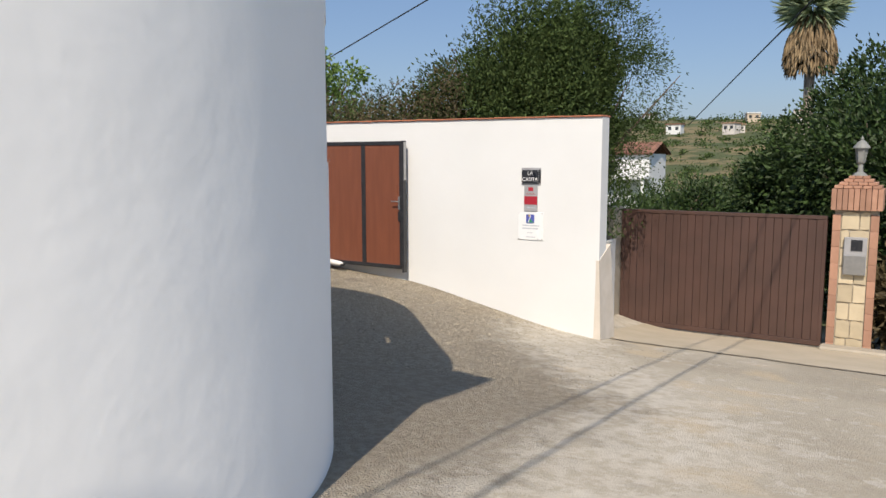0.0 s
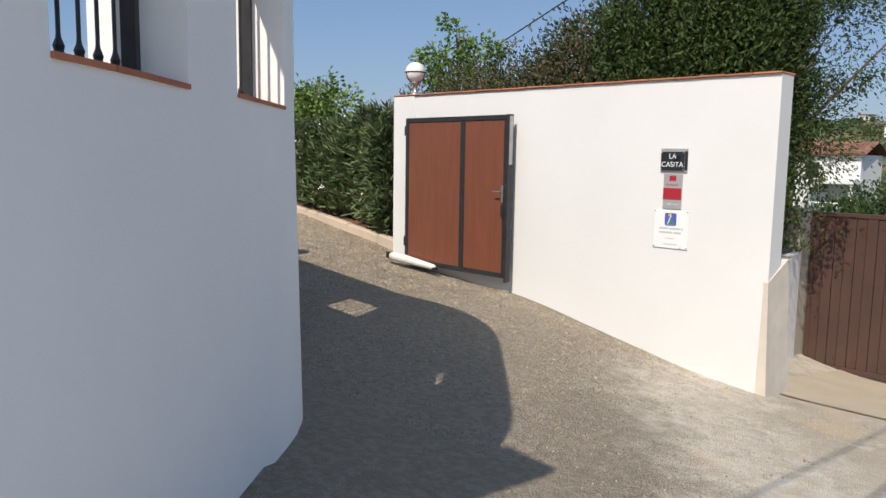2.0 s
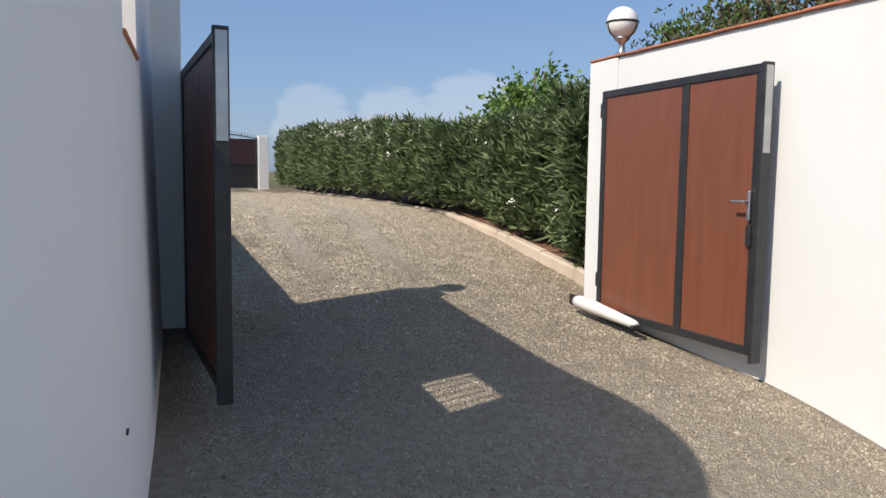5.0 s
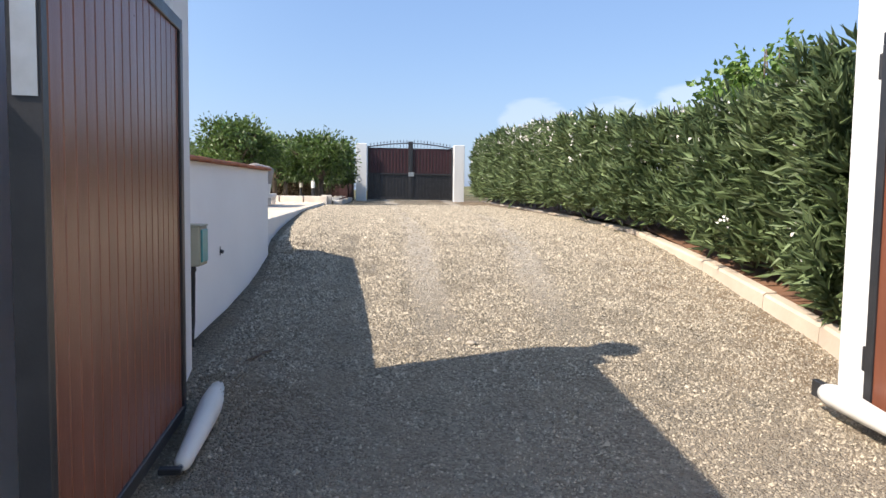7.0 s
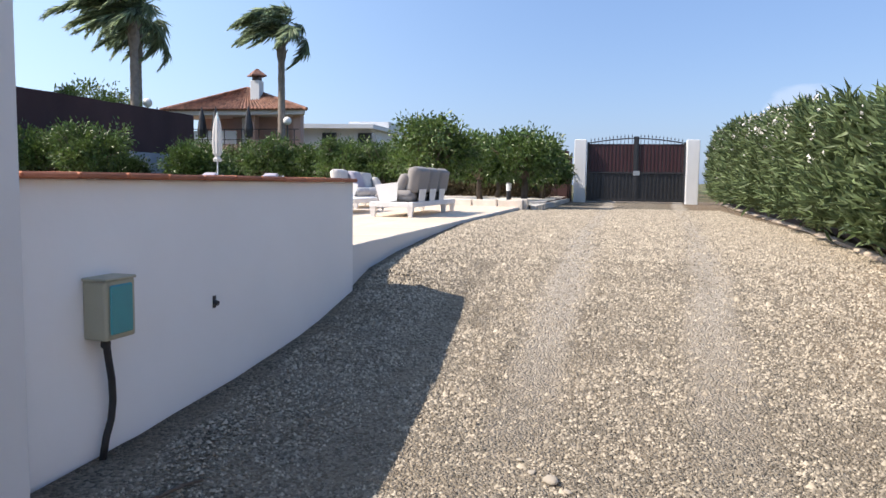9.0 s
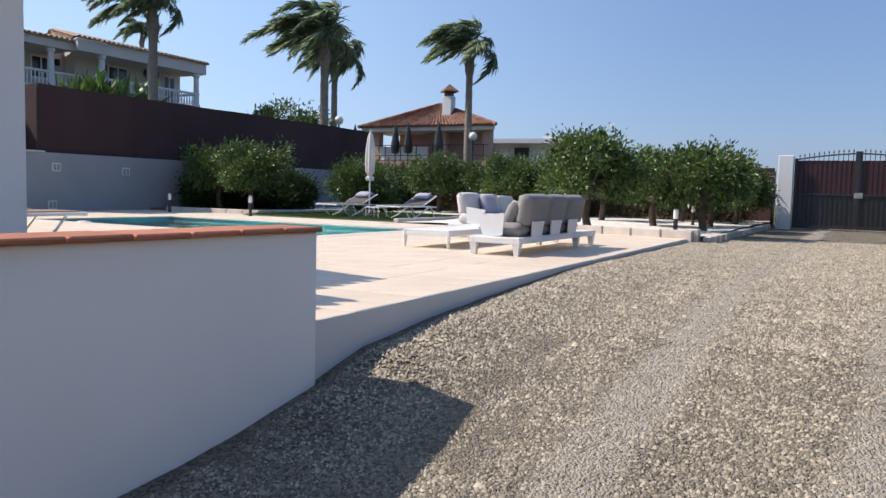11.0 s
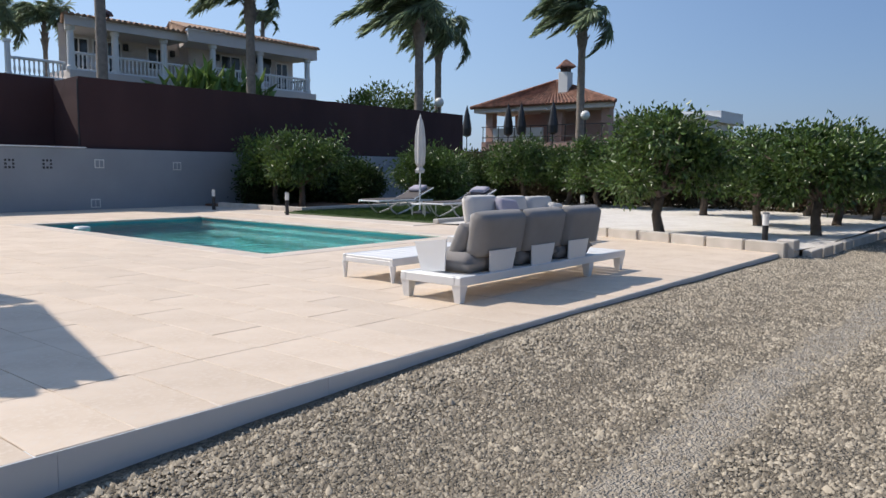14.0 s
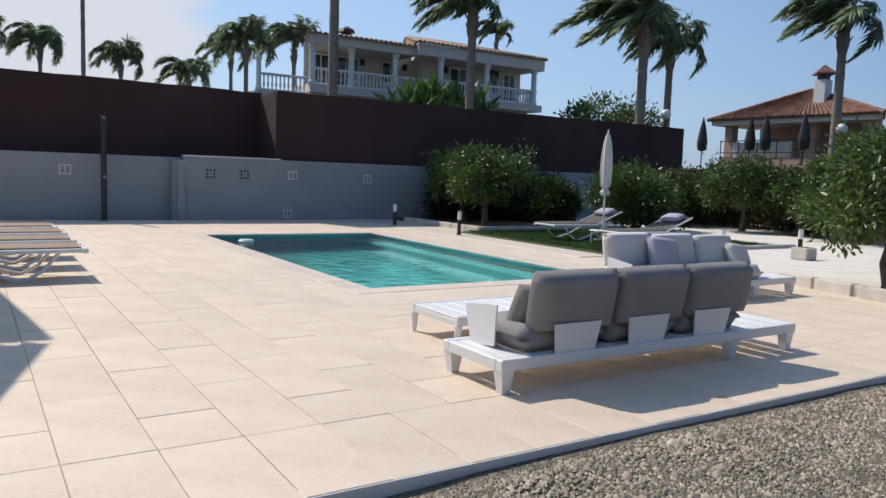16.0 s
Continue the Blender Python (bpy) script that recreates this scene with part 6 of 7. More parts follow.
def pool_house():
    """Pink house with a hipped red roof, open corner porch and a tiled chimney."""
    g = thing("pink_house", "pink house with a red tiled hip roof and chimney", "house", at=Z0)
    fl, ev = 3.75, 6.15
    part("wall", prism([(-61.3, -22.4), (-60.2, -22.4), (-60.2, -19.4), (-59.0, -19.4), (-59.0, -14.2), (-61.3, -15.6)], 0.3, ev + 0.05), PINKWALL, g)
    part("platform", prism([(-61.4, -23.4), (-57.4, -23.4), (-57.4, -13.2), (-61.4, -15.0)], 0.3, fl), PINKWALL, g, "pink brick platform")
    for x, y in ((-57.9, -22.9), (-57.9, -17.2), (-57.9, -13.7)):
        part("porch_pier", box(x - 0.3, x + 0.3, y - 0.3, y + 0.3, fl, ev, 0.03), PINKWALL, g)
    apex = [(-59.0, -18.2, 7.9), (-59.6, -18.2, 7.9)]
    c = [(-56.8, -24.0, ev), (-56.8, -12.6, ev), (-61.6, -15.1, ev), (-61.6, -24.0, ev)]
    tiled_slope(g, c[0], c[1], apex[0], apex[0], 38, ROOFRED, "roof_slope")
    tiled_slope(g, c[1], c[2], apex[0], apex[1], 36, ROOFRED, "roof_slope")
    tiled_slope(g, c[0], c[3], apex[0], apex[1], 36, ROOFRED, "roof_slope")
    for q in c[:2]:
        part("hip_ridge", tube([q, apex[0]], 0.13, 8), ROOFRED, g)
    part("soffit", prism([(-61.4, -23.8), (-57.0, -23.8), (-57.0, -12.8), (-61.4, -15.3)], ev - 0.35, ev - 0.03), VILLAWALL, g)
    ch = part("chimney", box(-58.4, -57.7, -17.3, -16.6, ev, 8.3, 0.02), WHITE, g)
    part("chimney_neck", box(-58.3, -57.8, -17.2, -16.7, 8.3, 8.6), BROWNGATE, ch)
    part("chimney_roof", lathe([(0.78, 8.6), (0.76, 8.68), (0.08, 9.15)], 4, (-58.05, -16.95, 0)), ROOFRED, ch)
    part("door", box(-58.99, -58.9, -18.6, -17.7, fl, fl + 2.0), WHITEALU, g)
    part("porch_wall", box(-57.75, -57.55, -22.5, -18.4, fl, fl + 0.95), WHITE, g)
    for k in range(8):
        y = -23.2 + k * 1.35
        part("rail_post", tube([(-57.3, y, fl - 0.1), (-57.3, y, fl + 1.05)], 0.035, 6), BLACKSTEEL, g)
    for z in (fl + 0.3, fl + 1.05):
        part("rail", tube([(-57.3, -23.3, z), (-57.3, -13.4, z)], 0.03, 6), BLACKSTEEL, g)
    for k, (x, y) in enumerate(((-56.4, -20.4), (-56.2, -19.2), (-56.0, -16.6), (-56.3, -23.9))):
        u = thing("furled_parasol", "dark furled parasol by the porch of the pink house", "parasol", "furled parasols", at=pose(x, y, 0.6))
        part("pole", tube([(0, 0, -0.1), (0, 0, 5.7)], 0.04, 6), BLACKSTEEL, u)
        part("canopy", lathe([(0.1, 3.5), (0.30, 3.6), (0.34, 4.1), (0.2, 5.0), (0.05, 5.6)], 9), BLACKSTEEL, u)


pool_house()
g = thing("white_annex", "long white flat-roofed building beyond the orange trees", "house", at=Z0)
part("wall", prism([(-75, -19), (-66.5, -19), (-67.5, -11.4), (-75, -11.4)], 0.3, 5.5), WHITE, g)
part("flat_roof", prism([(-76, -20), (-65.2, -20), (-66.4, -10.9), (-76, -10.9)], 5.5, 5.85), WHITE, g)
part("upper_roof", prism([(-76, -14.5), (-70.5, -14.5), (-71, -11), (-76, -11)], 5.86, 6.4), WHITE, g)
for y in (-18.5, -15.5, -12.5):
    part("window", box(-67.6 - (y + 19) * 0.13, -66.4 - (y + 19) * 0.13, y, y + 1.2, 4.2, 5.2), DARKGLASS, g)


# ---- palms ----
def frond(L, start, pull, rng, n=104):
    """One feather leaf from the origin: it sets off along start and is bent by the pull of wind and weight."""
    t = np.linspace(0, 1, n)
    way = np.array(start)[None] * (1 - t[:, None]) ** 1.3 + np.array(pull)[None] * (t[:, None] * 1.25)
    way = unit(way)
    rib = np.cumsum(way, axis=0) * (L / n)
    k = np.repeat(np.arange(5, n), 2)
    side = unit(np.cross(way, np.array([[0.0, 0.0, 1.0]])))
    s = np.tile([1.0, -1.0], n - 5)[:, None]
    D = way[k] * 0.75 + side[k] * s * (0.55 + 0.35 * rng.random((len(k), 1))) + np.array(pull)[None] * 0.55 + rng.normal(size=(len(k), 3)) * 0.2
    Ls = L * 0.26 * (0.45 + np.sin(np.pi * np.clip(t[k], 0.1, 0.95))) / 1.4 * (0.8 + 0.4 * rng.random(len(k)))
    return rib, rib[k], D, Ls


def palm(x, y, zb, ztop, r0, L, nf, seed, wind=0.0, label="tall slender palm with wind-blown fronds", lean=0.0):
    rng = np.random.default_rng(seed)
    g = thing("palm_tree", label, "palm", "palms", at=pose(x, y, zb))
    h = ztop - zb
    pts, rad = [], []
    for k in range(29):
        t = k / 28
        pts.append((lean * t * t, 0, h * t))
        rad.append(r0 * (1.15 - 0.3 * t) * (1 + 0.05 * math.sin(k * 2.6)) * (1.45 if 0.84 < t < 0.95 else 1.0))
    part("trunk", tube(pts, rad, 9), PALMBARK, g, smooth=True)
    # old leaf stumps under the crown
    for k in range(9):
        a, zz = k * 2.4, h * (0.86 + 0.011 * k)
        part("leaf_stump", tube([(r0 * math.cos(a), r0 * math.sin(a), zz), (r0 * 1.9 * math.cos(a), r0 * 1.9 * math.sin(a), zz + 0.35)], [0.05, 0.025], 5), PALMBARK, g)
    P, D, Ls = [], [], []
    ribs = bmesh.new()
    off = np.array([lean, 0, h])
    pull = np.array([0.62 * wind * 3.4, -0.80 * wind * 3.4, -1.15])
    for i in range(nf):
        az = 2.399963 * i + rng.normal() * 0.2
        up = 0.0 + 2.0 * (i + 0.5) / nf
        start = unit(np.array([[math.cos(az), math.sin(az), up]]))[0] * 2.3
        rib, p, d, l = frond(L * (0.85 + 0.3 * rng.random()), start, pull + rng.normal(size=3) * 0.15, rng)
        P.append(p + off)
        D.append(d)
        Ls.append(l)
        q = rib + off
        tube([q[0], q[25], q[51], q[77], q[-1]], [0.035, 0.026, 0.018, 0.01, 0.004], 4, ribs)
    P, D, Ls = np.concatenate(P), np.concatenate(D), np.concatenate(Ls)
    part("fronds", leaves("fronds", P, D, Ls, Ls * 0.022 + 0.010, rng, 0.3), PALMLEAF, g)
    part("ribs", ribs, PALMLEAF, g)
    return g


for k, (x, y, ztop, L, w, r0) in enumerate(((-50.4, -11.5, 9.5, 3.0, 0.45, 0.22), (-40.7, -14.8, 8.5, 3.2, 0.45, 0.22), (-47.4, -19.2, 9.0, 2.7, 0.25, 0.2), (-37.25, -23.2, 10.2, 3.1, 0.42, 0.24), (-30.84, -25.9, 14.0, 3.0, 0.4, 0.25))):
    palm(x, y, 0.5, ztop + 0.5, r0, L * 1.15, 22, 200 + k, w * 0.9)
for k, (x, y, ztop, L) in enumerate(((-25.0, -50.1, 9.6, 2.6), (-31.9, -46.5, 10.6, 2.7), (-28.6, -45.3, 8.4, 2.6), (-33.3, -37.6, 10.2, 2.8), (-19.9, -50.7, 10.2, 2.8), (-54.1, -44.3, 14.3, 2.4), (-21.8, -44.0, 14.5, 2.4), (-16.4, -48.0, 10.0, 2.6), (-29.2, -34.5, 9.4, 2.5))):
    palm(x, y, 0.5, ztop, 0.14, L, 18, 220 + k, 0.2, "small feathery palm in the neighbouring garden")
for k, (x, y, z) in enumerate(((-39.0, -29.5, 6.2), (-41.5, -29.8, 6.0), (-37.4, -29.2, 5.6))):
    r = np.random.default_rng(300 + k)
    g = thing("banana_plant", "broad-leaved banana plant before the villa", "plant", "banana plants", at=pose(x, y, 0.5))
    n = 60
    P = np.stack([r.normal(size=n) * 0.7, r.normal(size=n) * 0.4, z - 0.8 + r.random(n) * 1.4 - 0.5], 1)
    D = np.stack([r.normal(size=n), r.normal(size=n) * 0.6, 0.9 + r.random(n) * 0.6], 1)
    part("foliage", leaves("foliage", P, D, 1.3 + 0.5 * r.random(n), 0.36, r), BRIGHTLEAF, g)
    part("stem", tube([(0, 0, -0.05), (0, 0, z - 0.6)], [0.2, 0.12], 8), BARK, g)
grown("neighbour_tree", "leafy treetop showing above the brown screen", "tree", pose(-42.5, -18.5, 0.5), [((0, 0, 4.6), (1.6, 1.3, 0.9)), ((1.8, 0.5, 4.2), (1.2, 1.1, 0.7)), ((-1.7, 0, 4.3), (1.2, 1.1, 0.8)), ((0, 0, 3.0), (2.0, 1.5, 1.2))], 260, 30, 0.22, 0.2, 0.45, ORANGELEAF, ((0, 0, 0), (0, 0, 2.6), 0.15), 310)
for x, y, z in ((-49.9, -10.9, 4.75), (-44.4, -16.6, 5.3)):
    g = thing("street_globe", "white globe lamp on a post in the next garden", "lamp", "garden globe lamps", at=pose(x, y, 0.5))
    part("post", tube([(0, 0, -0.1), (0, 0, z - 0.7)], 0.05, 8), BLACKSTEEL, g)
    part("globe", lathe([(0.25 * math.sin(radians(a)), z - 0.5 - 0.25 * math.cos(radians(a))) for a in range(15, 181, 15)], 16), GLOBE, g, smooth=True)

# ---- street gate and its pillars ----
GY = 13.5
g = thing("street_gate", "brown painted ribbed sheet-metal sliding gate", "gate", at=pose(0, GY, 0))
zl, zr = -1.50, -1.47
n = 26
for k in range(n):
    x0 = -4.56 + 3.33 * k / n
    part("rib_sheet", box(x0 + 0.002, x0 + 3.33 / n - 0.002, -0.018 - 0.010 * (k % 2), 0.01, -1.38, 0.62, 0.006), BROWNGATE, g)
part("top_rail", box(-4.6, -1.2, -0.035, 0.025, 0.62, 0.68, 0.005), BROWNGATE, g)
part("bottom_rail", box(-4.6, -1.2, -0.035, 0.025, -1.46, -1.38, 0.005), BROWNGATE, g)
for x in (-4.6, -1.26):
    part("side_rail", box(x, x + 0.06, -0.034, 0.024, -1.38, 0.62, 0.005), BROWNGATE, g)
for z in (0.5, -1.28):
    for k in range(14):
        part("rivet", lathe([(0.012, 0), (0.01, 0.006), (0.004, 0.01)], 6), BROWNGATE, g, at=pose(-4.45 + 0.245 * k, -0.03, z, 90, 0, 0))
part("track", box(-4.7, -1.0, -0.03, 0.03, -1.62, -1.47), STEEL, g)
left_post = part("stone_post", box(-4.86, -4.62, GY - 0.35, GY + 0.1, -1.8, 0.72, 0.03, 2), MORTAR)
tagged(left_post, "weathered stone gate post beside the white wall", "gate post", kind="structure")
part("splay_slab", prism([(-4.60, GY - 2.6), (-4.42, GY - 2.6), (-4.58, GY - 0.4), (-4.66, GY - 0.4)], -1.7, 0.15), WHITE, left_post)

# ochre concrete apron before the street gate, and a wire's shadow laid as a dark strip
def on_street(name, x0, x1, y0, y1, lift, material, label, step=0.14):
    nx, ny = int((x1 - x0) / step) + 1, max(1, int((y1 - y0) / step))
    V, F = [], []
    for i in range(nx + 1):
        for j in range(ny + 1):
            x, y = x0 + (x1 - x0) * i / nx, y0 + (y1 - y0) * j / ny
            y += 0.02 * math.sin(x * 2.3)
            V.append((x, y, lie(x, y) + 0.012 * fbm(x, y, 1.3) + lift))
    for i in range(nx):
        for j in range(ny):
            k = i * (ny + 1) + j
            F.append((k, k + ny + 1, k + ny + 2, k + 1))
    ob = part(name, raw_mesh(name, V, F, 4), material, smooth=True)
    return tagged(ob, label, "pavement", kind="structure")


on_street("pavement_apron", -4.1, 1.6, 10.76, 13.46, 0.013, APRON, "ochre concrete apron before the brown street gate")
on_street("wire_shadow_strip", -3.8, 1.6, 10.70, 10.755, 0.012, WIRESHADE, "dark strip painted as a wire's shadow along the concrete apron")

pillar = thing("brick_pillar", "brick gate pillar faced with yellow crazy stone", "gate pillar", at=pose(-0.80, GY + 0.05, 0))
part("core", box(-0.30, 0.30, -0.14, 0.36, -1.8, 0.80), MORTAR, pillar)
brick = mesh_of(box(0, 0.115, -0.03, 0.0, 0, 0.257, 0.004), "brick")
brick.materials.append(BRICK)
for z in np.arange(-1.62, 0.55, 0.26):
    for x in (-0.325, 0.205):
        part("brick", brick, BRICK, pillar, at=pose(x, -0.14, float(z)))
for row, (wd, z) in enumerate(((0.72, 0.79), (0.66, 1.13), (0.54, 1.18), (0.42, 1.23), (0.30, 1.28))):
    m2 = max(3, int(wd / (0.075 if row == 0 else 0.12)))
    hh = 0.335 if row == 0 else 0.046
    s = wd / m2
    for k in range(m2):
        bb = box(-wd / 2 + s * k + 0.004, -wd / 2 + s * (k + 1) - 0.004, 0.11 - wd / 2, 0.11 + wd / 2, z, z + hh, 0.005)
        part("brick", bb, BRICK, pillar)
rs = random.Random(3)
cells = []
for j in range(8):
    z0, z1 = -1.55 + 0.29 * j, -1.55 + 0.29 * (j + 1)
    cut = rs.uniform(-0.08, 0.08)
    cells += [(-0.2, cut, z0, z1), (cut, 0.2, z0, z1)]
for x0, x1, z0, z1 in cells:
    b = bmesh.new()
    j = lambda: rs.uniform(-0.025, 0.025)
    q = [(x0 + 0.008, z0 + 0.012 + j() * 0.4), ((x0 + x1) / 2 + j(), z0 + 0.008 + j() * 0.5), (x1 - 0.008, z0 + 0.012 + j() * 0.4), (x1 - 0.01, (z0 + z1) / 2 + j()), (x1 - 0.008, z1 - 0.01 - abs(j())), ((x0 + x1) / 2 + j(), z1 - 0.008 + j() * 0.5), (x0 + 0.008, z1 - 0.01 - abs(j())), (x0 + 0.01, (z0 + z1) / 2 + j())]
    f0 = [b.verts.new((x, -0.165 + 0.004 * rs.random(), z)) for x, z in q]
    f1 = [b.verts.new((x, -0.138, z)) for x, z in q]
    b.faces.new(f0)
    for i in range(8):
        b.faces.new((f0[i], f1[i], f1[(i + 1) % 8], f0[(i + 1) % 8]))
    bmesh.ops.recalc_face_normals(b, faces=b.faces[:])
    part("facing_stone", b, YSTONE, pillar)
mb = thing("mailbox", "grey metal letter box on the stone pillar", "mailbox", at=pose(-0.78, GY - 0.118, 0))
part("case", box(-0.16, 0.16, -0.07, 0.0, -0.23, 0.37, 0.008), SILVERPLATE, mb)
part("flap", box(-0.15, 0.15, -0.08, -0.07, -0.22, 0.08, 0.004), STEEL, mb)
part("intercom", box(-0.06, 0.1, -0.085, -0.071, 0.16, 0.33, 0.004), BLACKPLATE, mb, "dark intercom panel")
lamp = thing("lantern", "weathered grey metal lantern on the brick pillar", "lantern", at=pose(-0.80, GY + 0.16, 1.327))
part("foot", lathe([(0.11, 0), (0.10, 0.02), (0.045, 0.06), (0.035, 0.18), (0.06, 0.2), (0.07, 0.22)], 12), ZINC, lamp)
part("glass", lathe([(0.065, 0.22), (0.095, 0.42), (0.095, 0.43)], 6), ZINC, lamp)
part("roof", lathe([(0.125, 0.43), (0.12, 0.45), (0.06, 0.53), (0.02, 0.56), (0.025, 0.58), (0.005, 0.62)], 12), ZINC, lamp)
part("kerb_foot", box(-0.40, 0.6, -0.45, -0.15, -1.75, -1.38, 0.03), MORTAR, pillar, "low stone footing")

# ---- planting beyond the street gate ----
for k, (x, y, z, rr, m) in enumerate(((-0.5, 17.0, 1.5, 1.5, DARKSHADELEAF), (-1.3, 19.0, 1.6, 1.6, DARKSHADELEAF), (0.6, 15.6, 1.2, 1.3, DARKSHADELEAF), (-0.6, 21.0, 2.9, 1.5, DARKSHADELEAF), (-2.6, 19.6, 0.9, 1.0, DARKSHADELEAF), (-5.6, 20.5, -0.7, 1.3, DARKSHADELEAF), (-3.7, 20.0, -0.8, 1.3, DARKSHADELEAF), (-2.4, 17.4, -0.5, 1.0, DARKSHADELEAF), (-7.2, 24.0, -1.0, 1.7, DARKSHADELEAF), (-9.4, 30.0, -1.3, 1.9, OLIVELEAF), (-6.6, 32.0, -1.6, 2.0, OLIVELEAF), (-4.6, 26.0, -0.9, 1.8, DARKSHADELEAF), (0.3, 14.5, -0.6, 0.7, DRYLEAF))):
    zb = lie(x, y)
    hc = z - zb
    grown("garden_tree", "dense green garden tree beyond the street gate", "tree", pose(x, y, zb), [((0, 0, hc), (rr, rr, rr * 0.8)), ((rr * 0.5, 0.2, hc + rr * 0.5), (rr * 0.6, rr * 0.6, rr * 0.6)), ((-rr * 0.5, 0, hc - rr * 0.3), (rr * 0.7, rr * 0.7, rr * 0.7)), ((0, 0, hc - rr * 0.7), (rr * 0.8, rr * 0.8, rr * 0.6))], 300, 36, 0.2, 0.125, 0.5, m, ((0, 0, 0), (0, 0, max(0.4, hc - rr)), 0.11), 400 + k, group="garden trees")
g = thing("fan_palm", "tall fan palm with a skirt of dead brown leaves", "palm", at=pose(-5.3, 44.7, lie(-5.3, 44.7)))
zb = lie(-5.3, 44.7)
part("trunk", tube([(0, 0, -0.3), (0.1, 0, 3), (0, 0, 8.6 - zb)], [0.32, 0.26, 0.26], 10), PALMBARK, g, smooth=True)
r = np.random.default_rng(77)
n = 900
u = r.normal(size=(n, 3))
u /= np.linalg.norm(u, axis=1)[:, None]
P = np.array([0, 0, 9.6 - zb]) + u * np.array([0.9, 0.9, 0.7]) * r.random((n, 1)) ** 0.5
part("fronds", leaves("fronds", P, u + np.array([0, 0, 0.25]), 1.0 + 0.5 * r.random(n), 0.12, r), PALMLEAF, g)
n = 900
tt = r.random(n)
an = 2 * math.pi * r.random(n)
rd = 0.35 + 0.75 * np.sin(np.pi * (0.25 + 0.7 * tt))
P = np.stack([np.cos(an) * rd, np.sin(an) * rd, 6.6 + 2.6 * tt - zb], 1)
part("dead_skirt", leaves("dead_skirt", P, np.stack([np.cos(an) * 0.3, np.sin(an) * 0.3, -np.ones(n)], 1), 0.9, 0.14, r), DEADPALM, g, "skirt of dry brown leaves")

# white house below, far houses and scrub on the hill
zb = lie(-20.5, 67)
g = thing("valley_house", "white house with an orange tiled roof in the valley", "house", at=pose(-22.1, 67.0, zb))
top = 2.0 - zb
part("wall", box(-2.6, 2.2, -2.0, 3.0, -1.0, top, 0.03), WHITE, g)
tiled_slope(g, (-3.0, -2.4, top), (2.6, -2.4, top), (-3.0, 0.5, top + 1.0), (2.6, 0.5, top + 1.0), 18, ROOFRED)
tiled_slope(g, (-3.0, 3.4, top), (2.6, 3.4, top), (-3.0, 0.5, top + 1.0), (2.6, 0.5, top + 1.0), 18, ROOFRED)
part("terrace_roof", box(-1.0, 2.6, -4.6, -2.0, top - 2.2, top - 1.9, 0.03), WHITE, g)
for x in (-0.8, 2.4):
    part("post", box(x - 0.12, x + 0.12, -4.5, -4.3, -1.0, top - 2.2), WHITE, g)
balustrade(g, (-1.0, -4.5), (2.4, -4.5), top - 4.6)
part("window", box(-1.8, -0.8, -2.03, -1.98, top - 1.8, top - 0.6), DARKGLASS, g)
rh = random.Random(12)
for k in range(11):
    y = rh.uniform(330, 480)
    x = -0.16 * y + rh.uniform(-70, 60)
    z = lie(x, y)
    w, d, hh = rh.uniform(5, 9), rh.uniform(5, 7), rh.uniform(2.5, 4)
    g = thing("hill_house", "small pale house on the far hillside", "house", "hillside houses", at=pose(x, y, z, 0, 0, rh.uniform(-25, 25)))
    part("wall", box(-w / 2, w / 2, -d / 2, d / 2, -2, hh), (WHITE, KERB, VILLAWALL)[k % 3], g)
    part("roof", prism([(-w / 2 - 0.4, -d / 2 - 0.4), (w / 2 + 0.4, -d / 2 - 0.4), (w / 2 + 0.4, d / 2 + 0.4), (-w / 2 - 0.4, d / 2 + 0.4)], hh, hh + 0.5), (ROOFRED, WHITE, ROOFTILE)[k % 3], g)
    for q in (-0.25, 0.25):
        part("window", box(w * q - 0.7, w * q + 0.7, -d / 2 - 0.06, -d / 2 + 0.02, hh * 0.35, hh * 0.75), DARKGLASS, g)
r = np.random.default_rng(88)
P, D = [], []
for k in range(2000):
    y = 28 + 420 * r.random() ** 1.3
    x = -0.25 * y + (r.random() - 0.5) * (y * 1.3 + 30)
    s = (0.7 + 1.5 * r.random()) * (1 + y / 260)
    m2 = 40
    z = lie(x, y)
    q = r.normal(size=(m2, 3)) * np.array([s, s, s * 0.55]) * 0.5
    q[:, 2] = np.abs(q[:, 2])
    P.append(np.array([x, y, z]) + q)
    D.append(r.normal(size=(m2, 3)) + np.array([0, 0, 0.5]))
P, D = np.concatenate(P), np.concatenate(D)
Ls = 0.35 + (P[:, 1] / 420)
scrub = part("scrub", leaves("scrub", P, D, Ls, Ls * 0.6, r), OLIVELEAF)
tagged(scrub, "olive-green scrub scattered over the valley and hill", "scrub", kind="stuff")

# ---- wires over the street ----
for p, q, sag, rad in (((-33.1, 35.7, 6.8), (3.4, 23.8, 14.4), 0.0, 0.035), ((-17.0, 66.3, 4.45), (5.1, 5.0, 8.4), 0.0, 0.035), ((-0.62, -30.0, 6.3), (-0.66, 60.0, 5.2), 0.4, 0.013), ((-0.05, -30.0, 6.4), (-0.3, 60.0, 5.2), 0.4, 0.016)):
    p, q = Vector(p), Vector(q)
    pts = [p.lerp(q, i / 24) - Vector((0, 0, sag * 4 * (i / 24) * (1 - i / 24))) for i in range(25)]
    w = thing("overhead_wire", "black overhead cable across the street", "cable", "overhead wires", at=Z0)
    part("wire", tube(pts, rad, 6), CABLE, w)


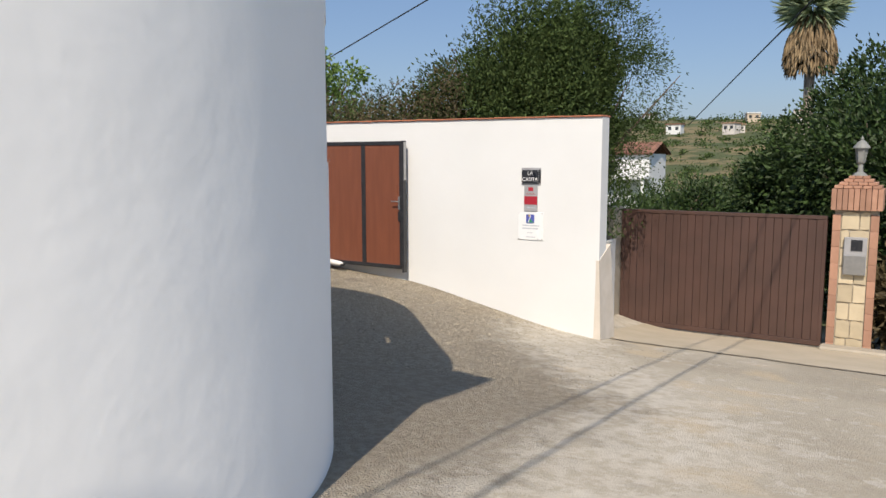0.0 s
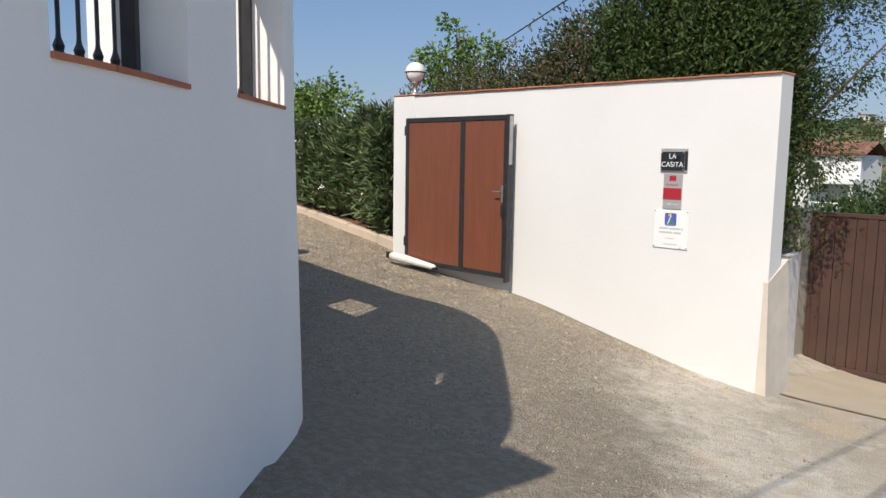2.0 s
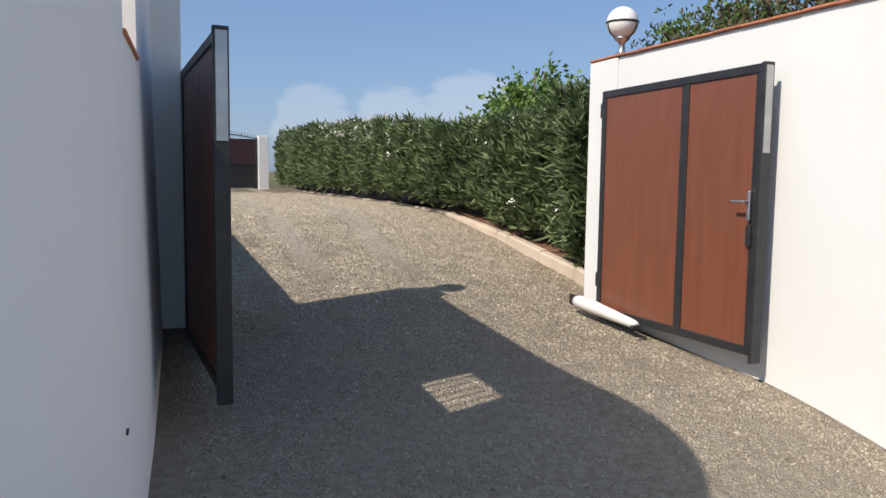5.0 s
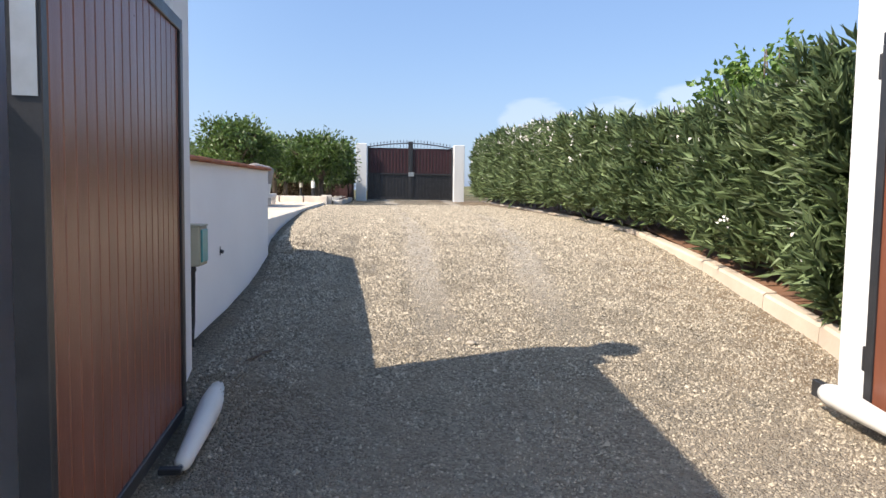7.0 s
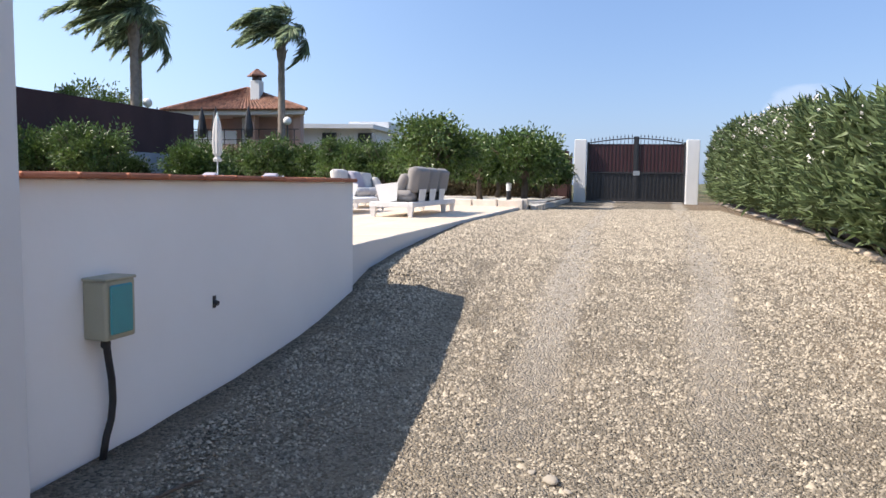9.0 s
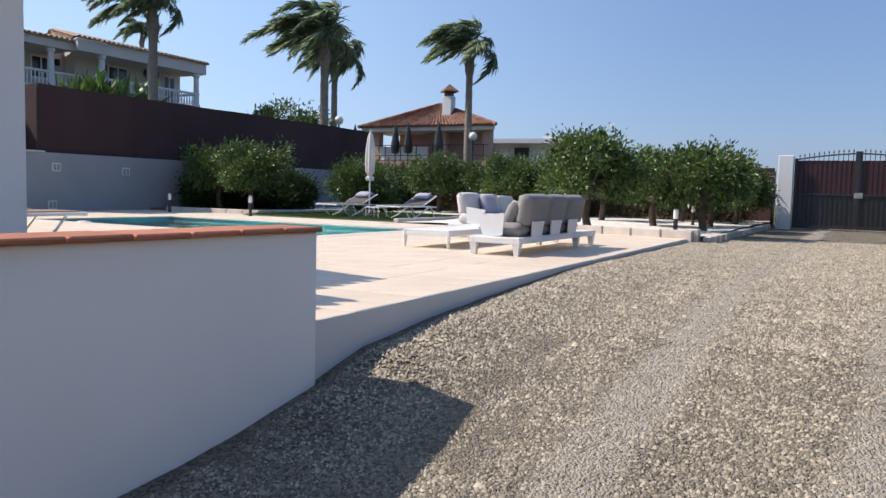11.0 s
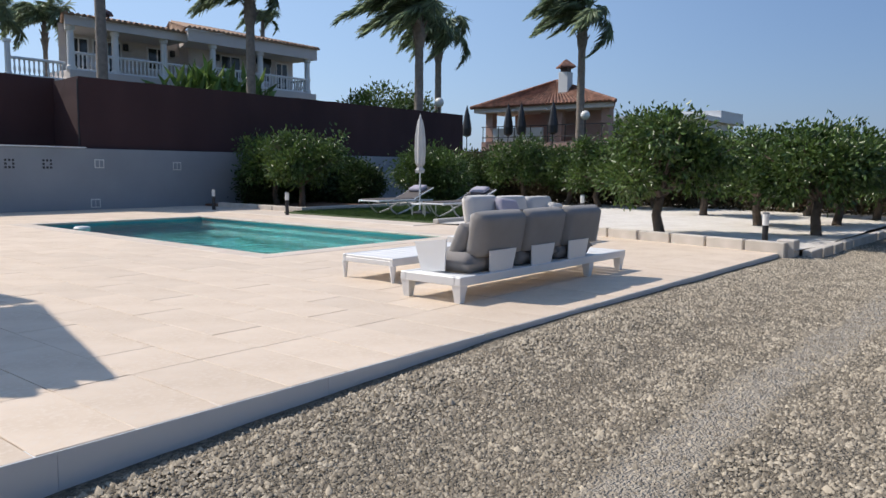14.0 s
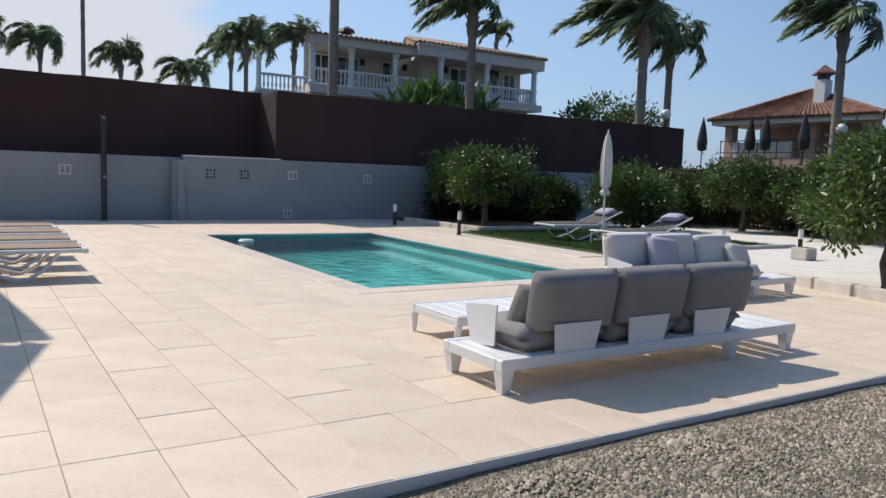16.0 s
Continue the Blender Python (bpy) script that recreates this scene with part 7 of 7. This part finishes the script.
# ---- loose stones on the drive ----
r = np.random.default_rng(9)
chip = np.array([(1, 0, 0), (0, 1, 0), (-1, 0, 0), (0, -1, 0), (0, 0, 1)], dtype=float)
of = np.array([(0, 1, 4), (1, 2, 4), (2, 3, 4), (3, 0, 4)])
n = 380000
sx = -2.6 - 25.0 * r.random(n) ** 1.35
sy = np.where(sx > -9.6, 6.2, 6.42) + (np.where(sx > -9.6, 4.1, 4.6)) * r.random(n)
sway = 0.25 * r.random(n)
worn = (np.abs(sy + 0.012 * (sx + 12) - 7.97) < 0.06 + sway) | (np.abs(sy + 0.065 * (sx + 12) - 9.05) < 0.06 + sway)
ok = ~(worn & (sx < -11.0) & (r.random(n) < 0.85))
# the stones thin out towards the street, but gather along the foot of the wall
drift = np.array([fbm(a, e, 0.9, 7.0) for a, e in zip(sx, sy)])
thick = np.clip((-2.6 - sx + 1.6 * drift) / 4.0, 0.0, 1.0) ** 1.5 * np.interp(-sx, [6.0, 9.5, 12.5], [0.4, 0.5, 1.0]) + np.clip((sy - 9.75) / 0.4, 0, 1) * (sx < -4.9) * 0.8
ok &= r.random(n) < thick + 0.03
sx, sy = sx[ok], sy[ok]
n = len(sx)
size = 0.0050 + 0.0072 * r.random(n) ** 1.6 + 0.012 * (r.random(n) < 0.006)
size *= np.interp(-sx, [4.0, 9.0, 13.0, 16.0], [0.65, 0.75, 1.0, 1.15])
V = chip[None] * (0.65 + 0.7 * r.random((n, 5, 1))) * size[:, None, None] * np.array([1.3, 1.0, 1.2])
an = r.random(n) * 6.283
c, s = np.cos(an)[:, None], np.sin(an)[:, None]
V = np.stack([V[:, :, 0] * c - V[:, :, 1] * s, V[:, :, 0] * s + V[:, :, 1] * c, V[:, :, 2]], 2)
sz = np.array([lie(a, e) + 0.012 * fbm(a, e, 1.3) for a, e in zip(sx, sy)])
V[:, 4, :2] += (r.random((n, 2)) - 0.5) * size[:, None] * 0.8
V += np.stack([sx, sy, sz - size * 0.15], 1)[:, None]
F = (of[None] + (np.arange(n) * 5)[:, None, None]).reshape(-1, 3)
keep = part("gravel_stones", raw_mesh("gravel_stones", V.reshape(-1, 3), F, 3), PEBBLE)
tagged(keep, "loose grey and fawn gravel stones on the drive", "gravel", kind="stuff")

# a few larger stones and a twig on the gravel
def field_stone(x, y, w, seed):
    q = random.Random(seed)
    b = bmesh.new()
    bmesh.ops.create_icosphere(b, subdivisions=2, radius=1.0)
    for v in b.verts:
        k = 1 + 0.22 * noise.noise(v.co * 1.3 + Vector((seed, 0, 0)))
        v.co = Vector((v.co.x * w * k, v.co.y * w * 0.7 * k, v.co.z * w * 0.32 * k))
    g = thing("field_stone", "flat pale stone lying on the gravel drive", "stone", "stones on the drive", at=pose(x, y, lie(x, y) + w * 0.17, 0, 0, q.uniform(0, 180)))
    part("stone", b, MORTAR, g, smooth=True)


for k, (x, y, w) in enumerate(((-10.78, 8.15, 0.05), (-10.84, 8.06, 0.028), (-10.70, 8.23, 0.024), (-10.95, 7.99, 0.02))):
    field_stone(x, y, w, k + 1)
g = thing("twig", "short dark twig lying on the gravel", "twig", at=pose(-10.1, 6.71, lie(-10.1, 6.71) + 0.008))
part("stick", tube([(-0.14, 0.05, 0.004), (-0.04, 0.01, 0.012), (0.05, -0.02, 0.006), (0.15, -0.07, 0.004)], [0.006, 0.009, 0.008, 0.004], 6), BARK, g)

# ---- terrace tiles ----
tw, tl = 0.41, 1.0
shared = {}


def slab(w, l):
    key = (round(w, 3), round(l, 3))
    if key not in shared:
        me = mesh_of(box(0, key[0], 0, key[1], 0, 0.014, 0.0025), "tile")
        me.materials.append(TILE)
        shared[key] = me
    return shared[key]


far_tiles = bmesh.new()
gap = 0.004


def lay(x0, x1, y0, y1):
    """Lays one tile, cut round the pool's coping."""
    px0, px1, py0, py1 = PX0 - 0.302, PX1 + 0.302, PY0 - 0.302, PY1 + 0.302
    if x1 > px0 and x0 < px1 and y1 > py0 and y0 < py1:
        for a, c, d, e in ((x0, min(x1, px0), y0, y1), (max(x0, px1), x1, y0, y1), (max(x0, px0), min(x1, px1), y0, min(y1, py0)), (max(x0, px0), min(x1, px1), max(y0, py1), y1)):
            if c - a > 0.03 and e - d > 0.03:
                lay(a, c, d, e)
        return
    w, l = x1 - x0 - gap, y1 - y0 - gap
    if w < 0.02 or l < 0.02:
        return
    if y0 > -1.2 and x0 > -21.6:
        part("tile", slab(w, l), TILE, TERR, at=pose(x0 + gap / 2, y0 + gap / 2, TERRACE - 0.014 + 0.0012 * math.sin(x0 * 37 + y0 * 11)))
    else:
        box(x0 + gap / 2, x1 - gap / 2, y0 + gap / 2, y1 - gap / 2, TERRACE - 0.014, TERRACE, bm=far_tiles)


col = 0
x = -13.19
while x > -24.1:
    x0 = max(-24.14, x - tw)
    lay(x0, x, 5.52, 6.33)
    y = 5.52 - (0.5 if col % 2 else 0.0)
    if col % 2:
        lay(x0, x, 5.02, 5.52)
    while y > -9.6:
        y0 = max(-9.69, y - tl)
        lay(x0, x, y0, y)
        y = y0
    x = x0
    col += 1
x = -9.92
while x > -13.18:
    x0 = max(-13.19, x - tw)
    y = 5.88
    while y > -9.6:
        y0 = max(-9.69, y - tl)
        box(x0 + gap / 2, x - gap / 2, y0 + gap / 2, y - gap / 2, TERRACE - 0.014, TERRACE, bm=far_tiles)
        y = y0
    x = x0
y = 6.3
while y > -0.3:
    y0 = max(-0.38, y - tl)
    for x0, x in ((-24.56, -24.15), (-24.97, -24.56)):
        box(x0 + gap / 2, x - gap / 2, y0 + gap / 2, y - gap / 2, TERRACE - 0.014, TERRACE, bm=far_tiles)
    y = y0
rest = part("far_tiles", far_tiles, TILE, TERR)
tagged(rest, kind="stuff")
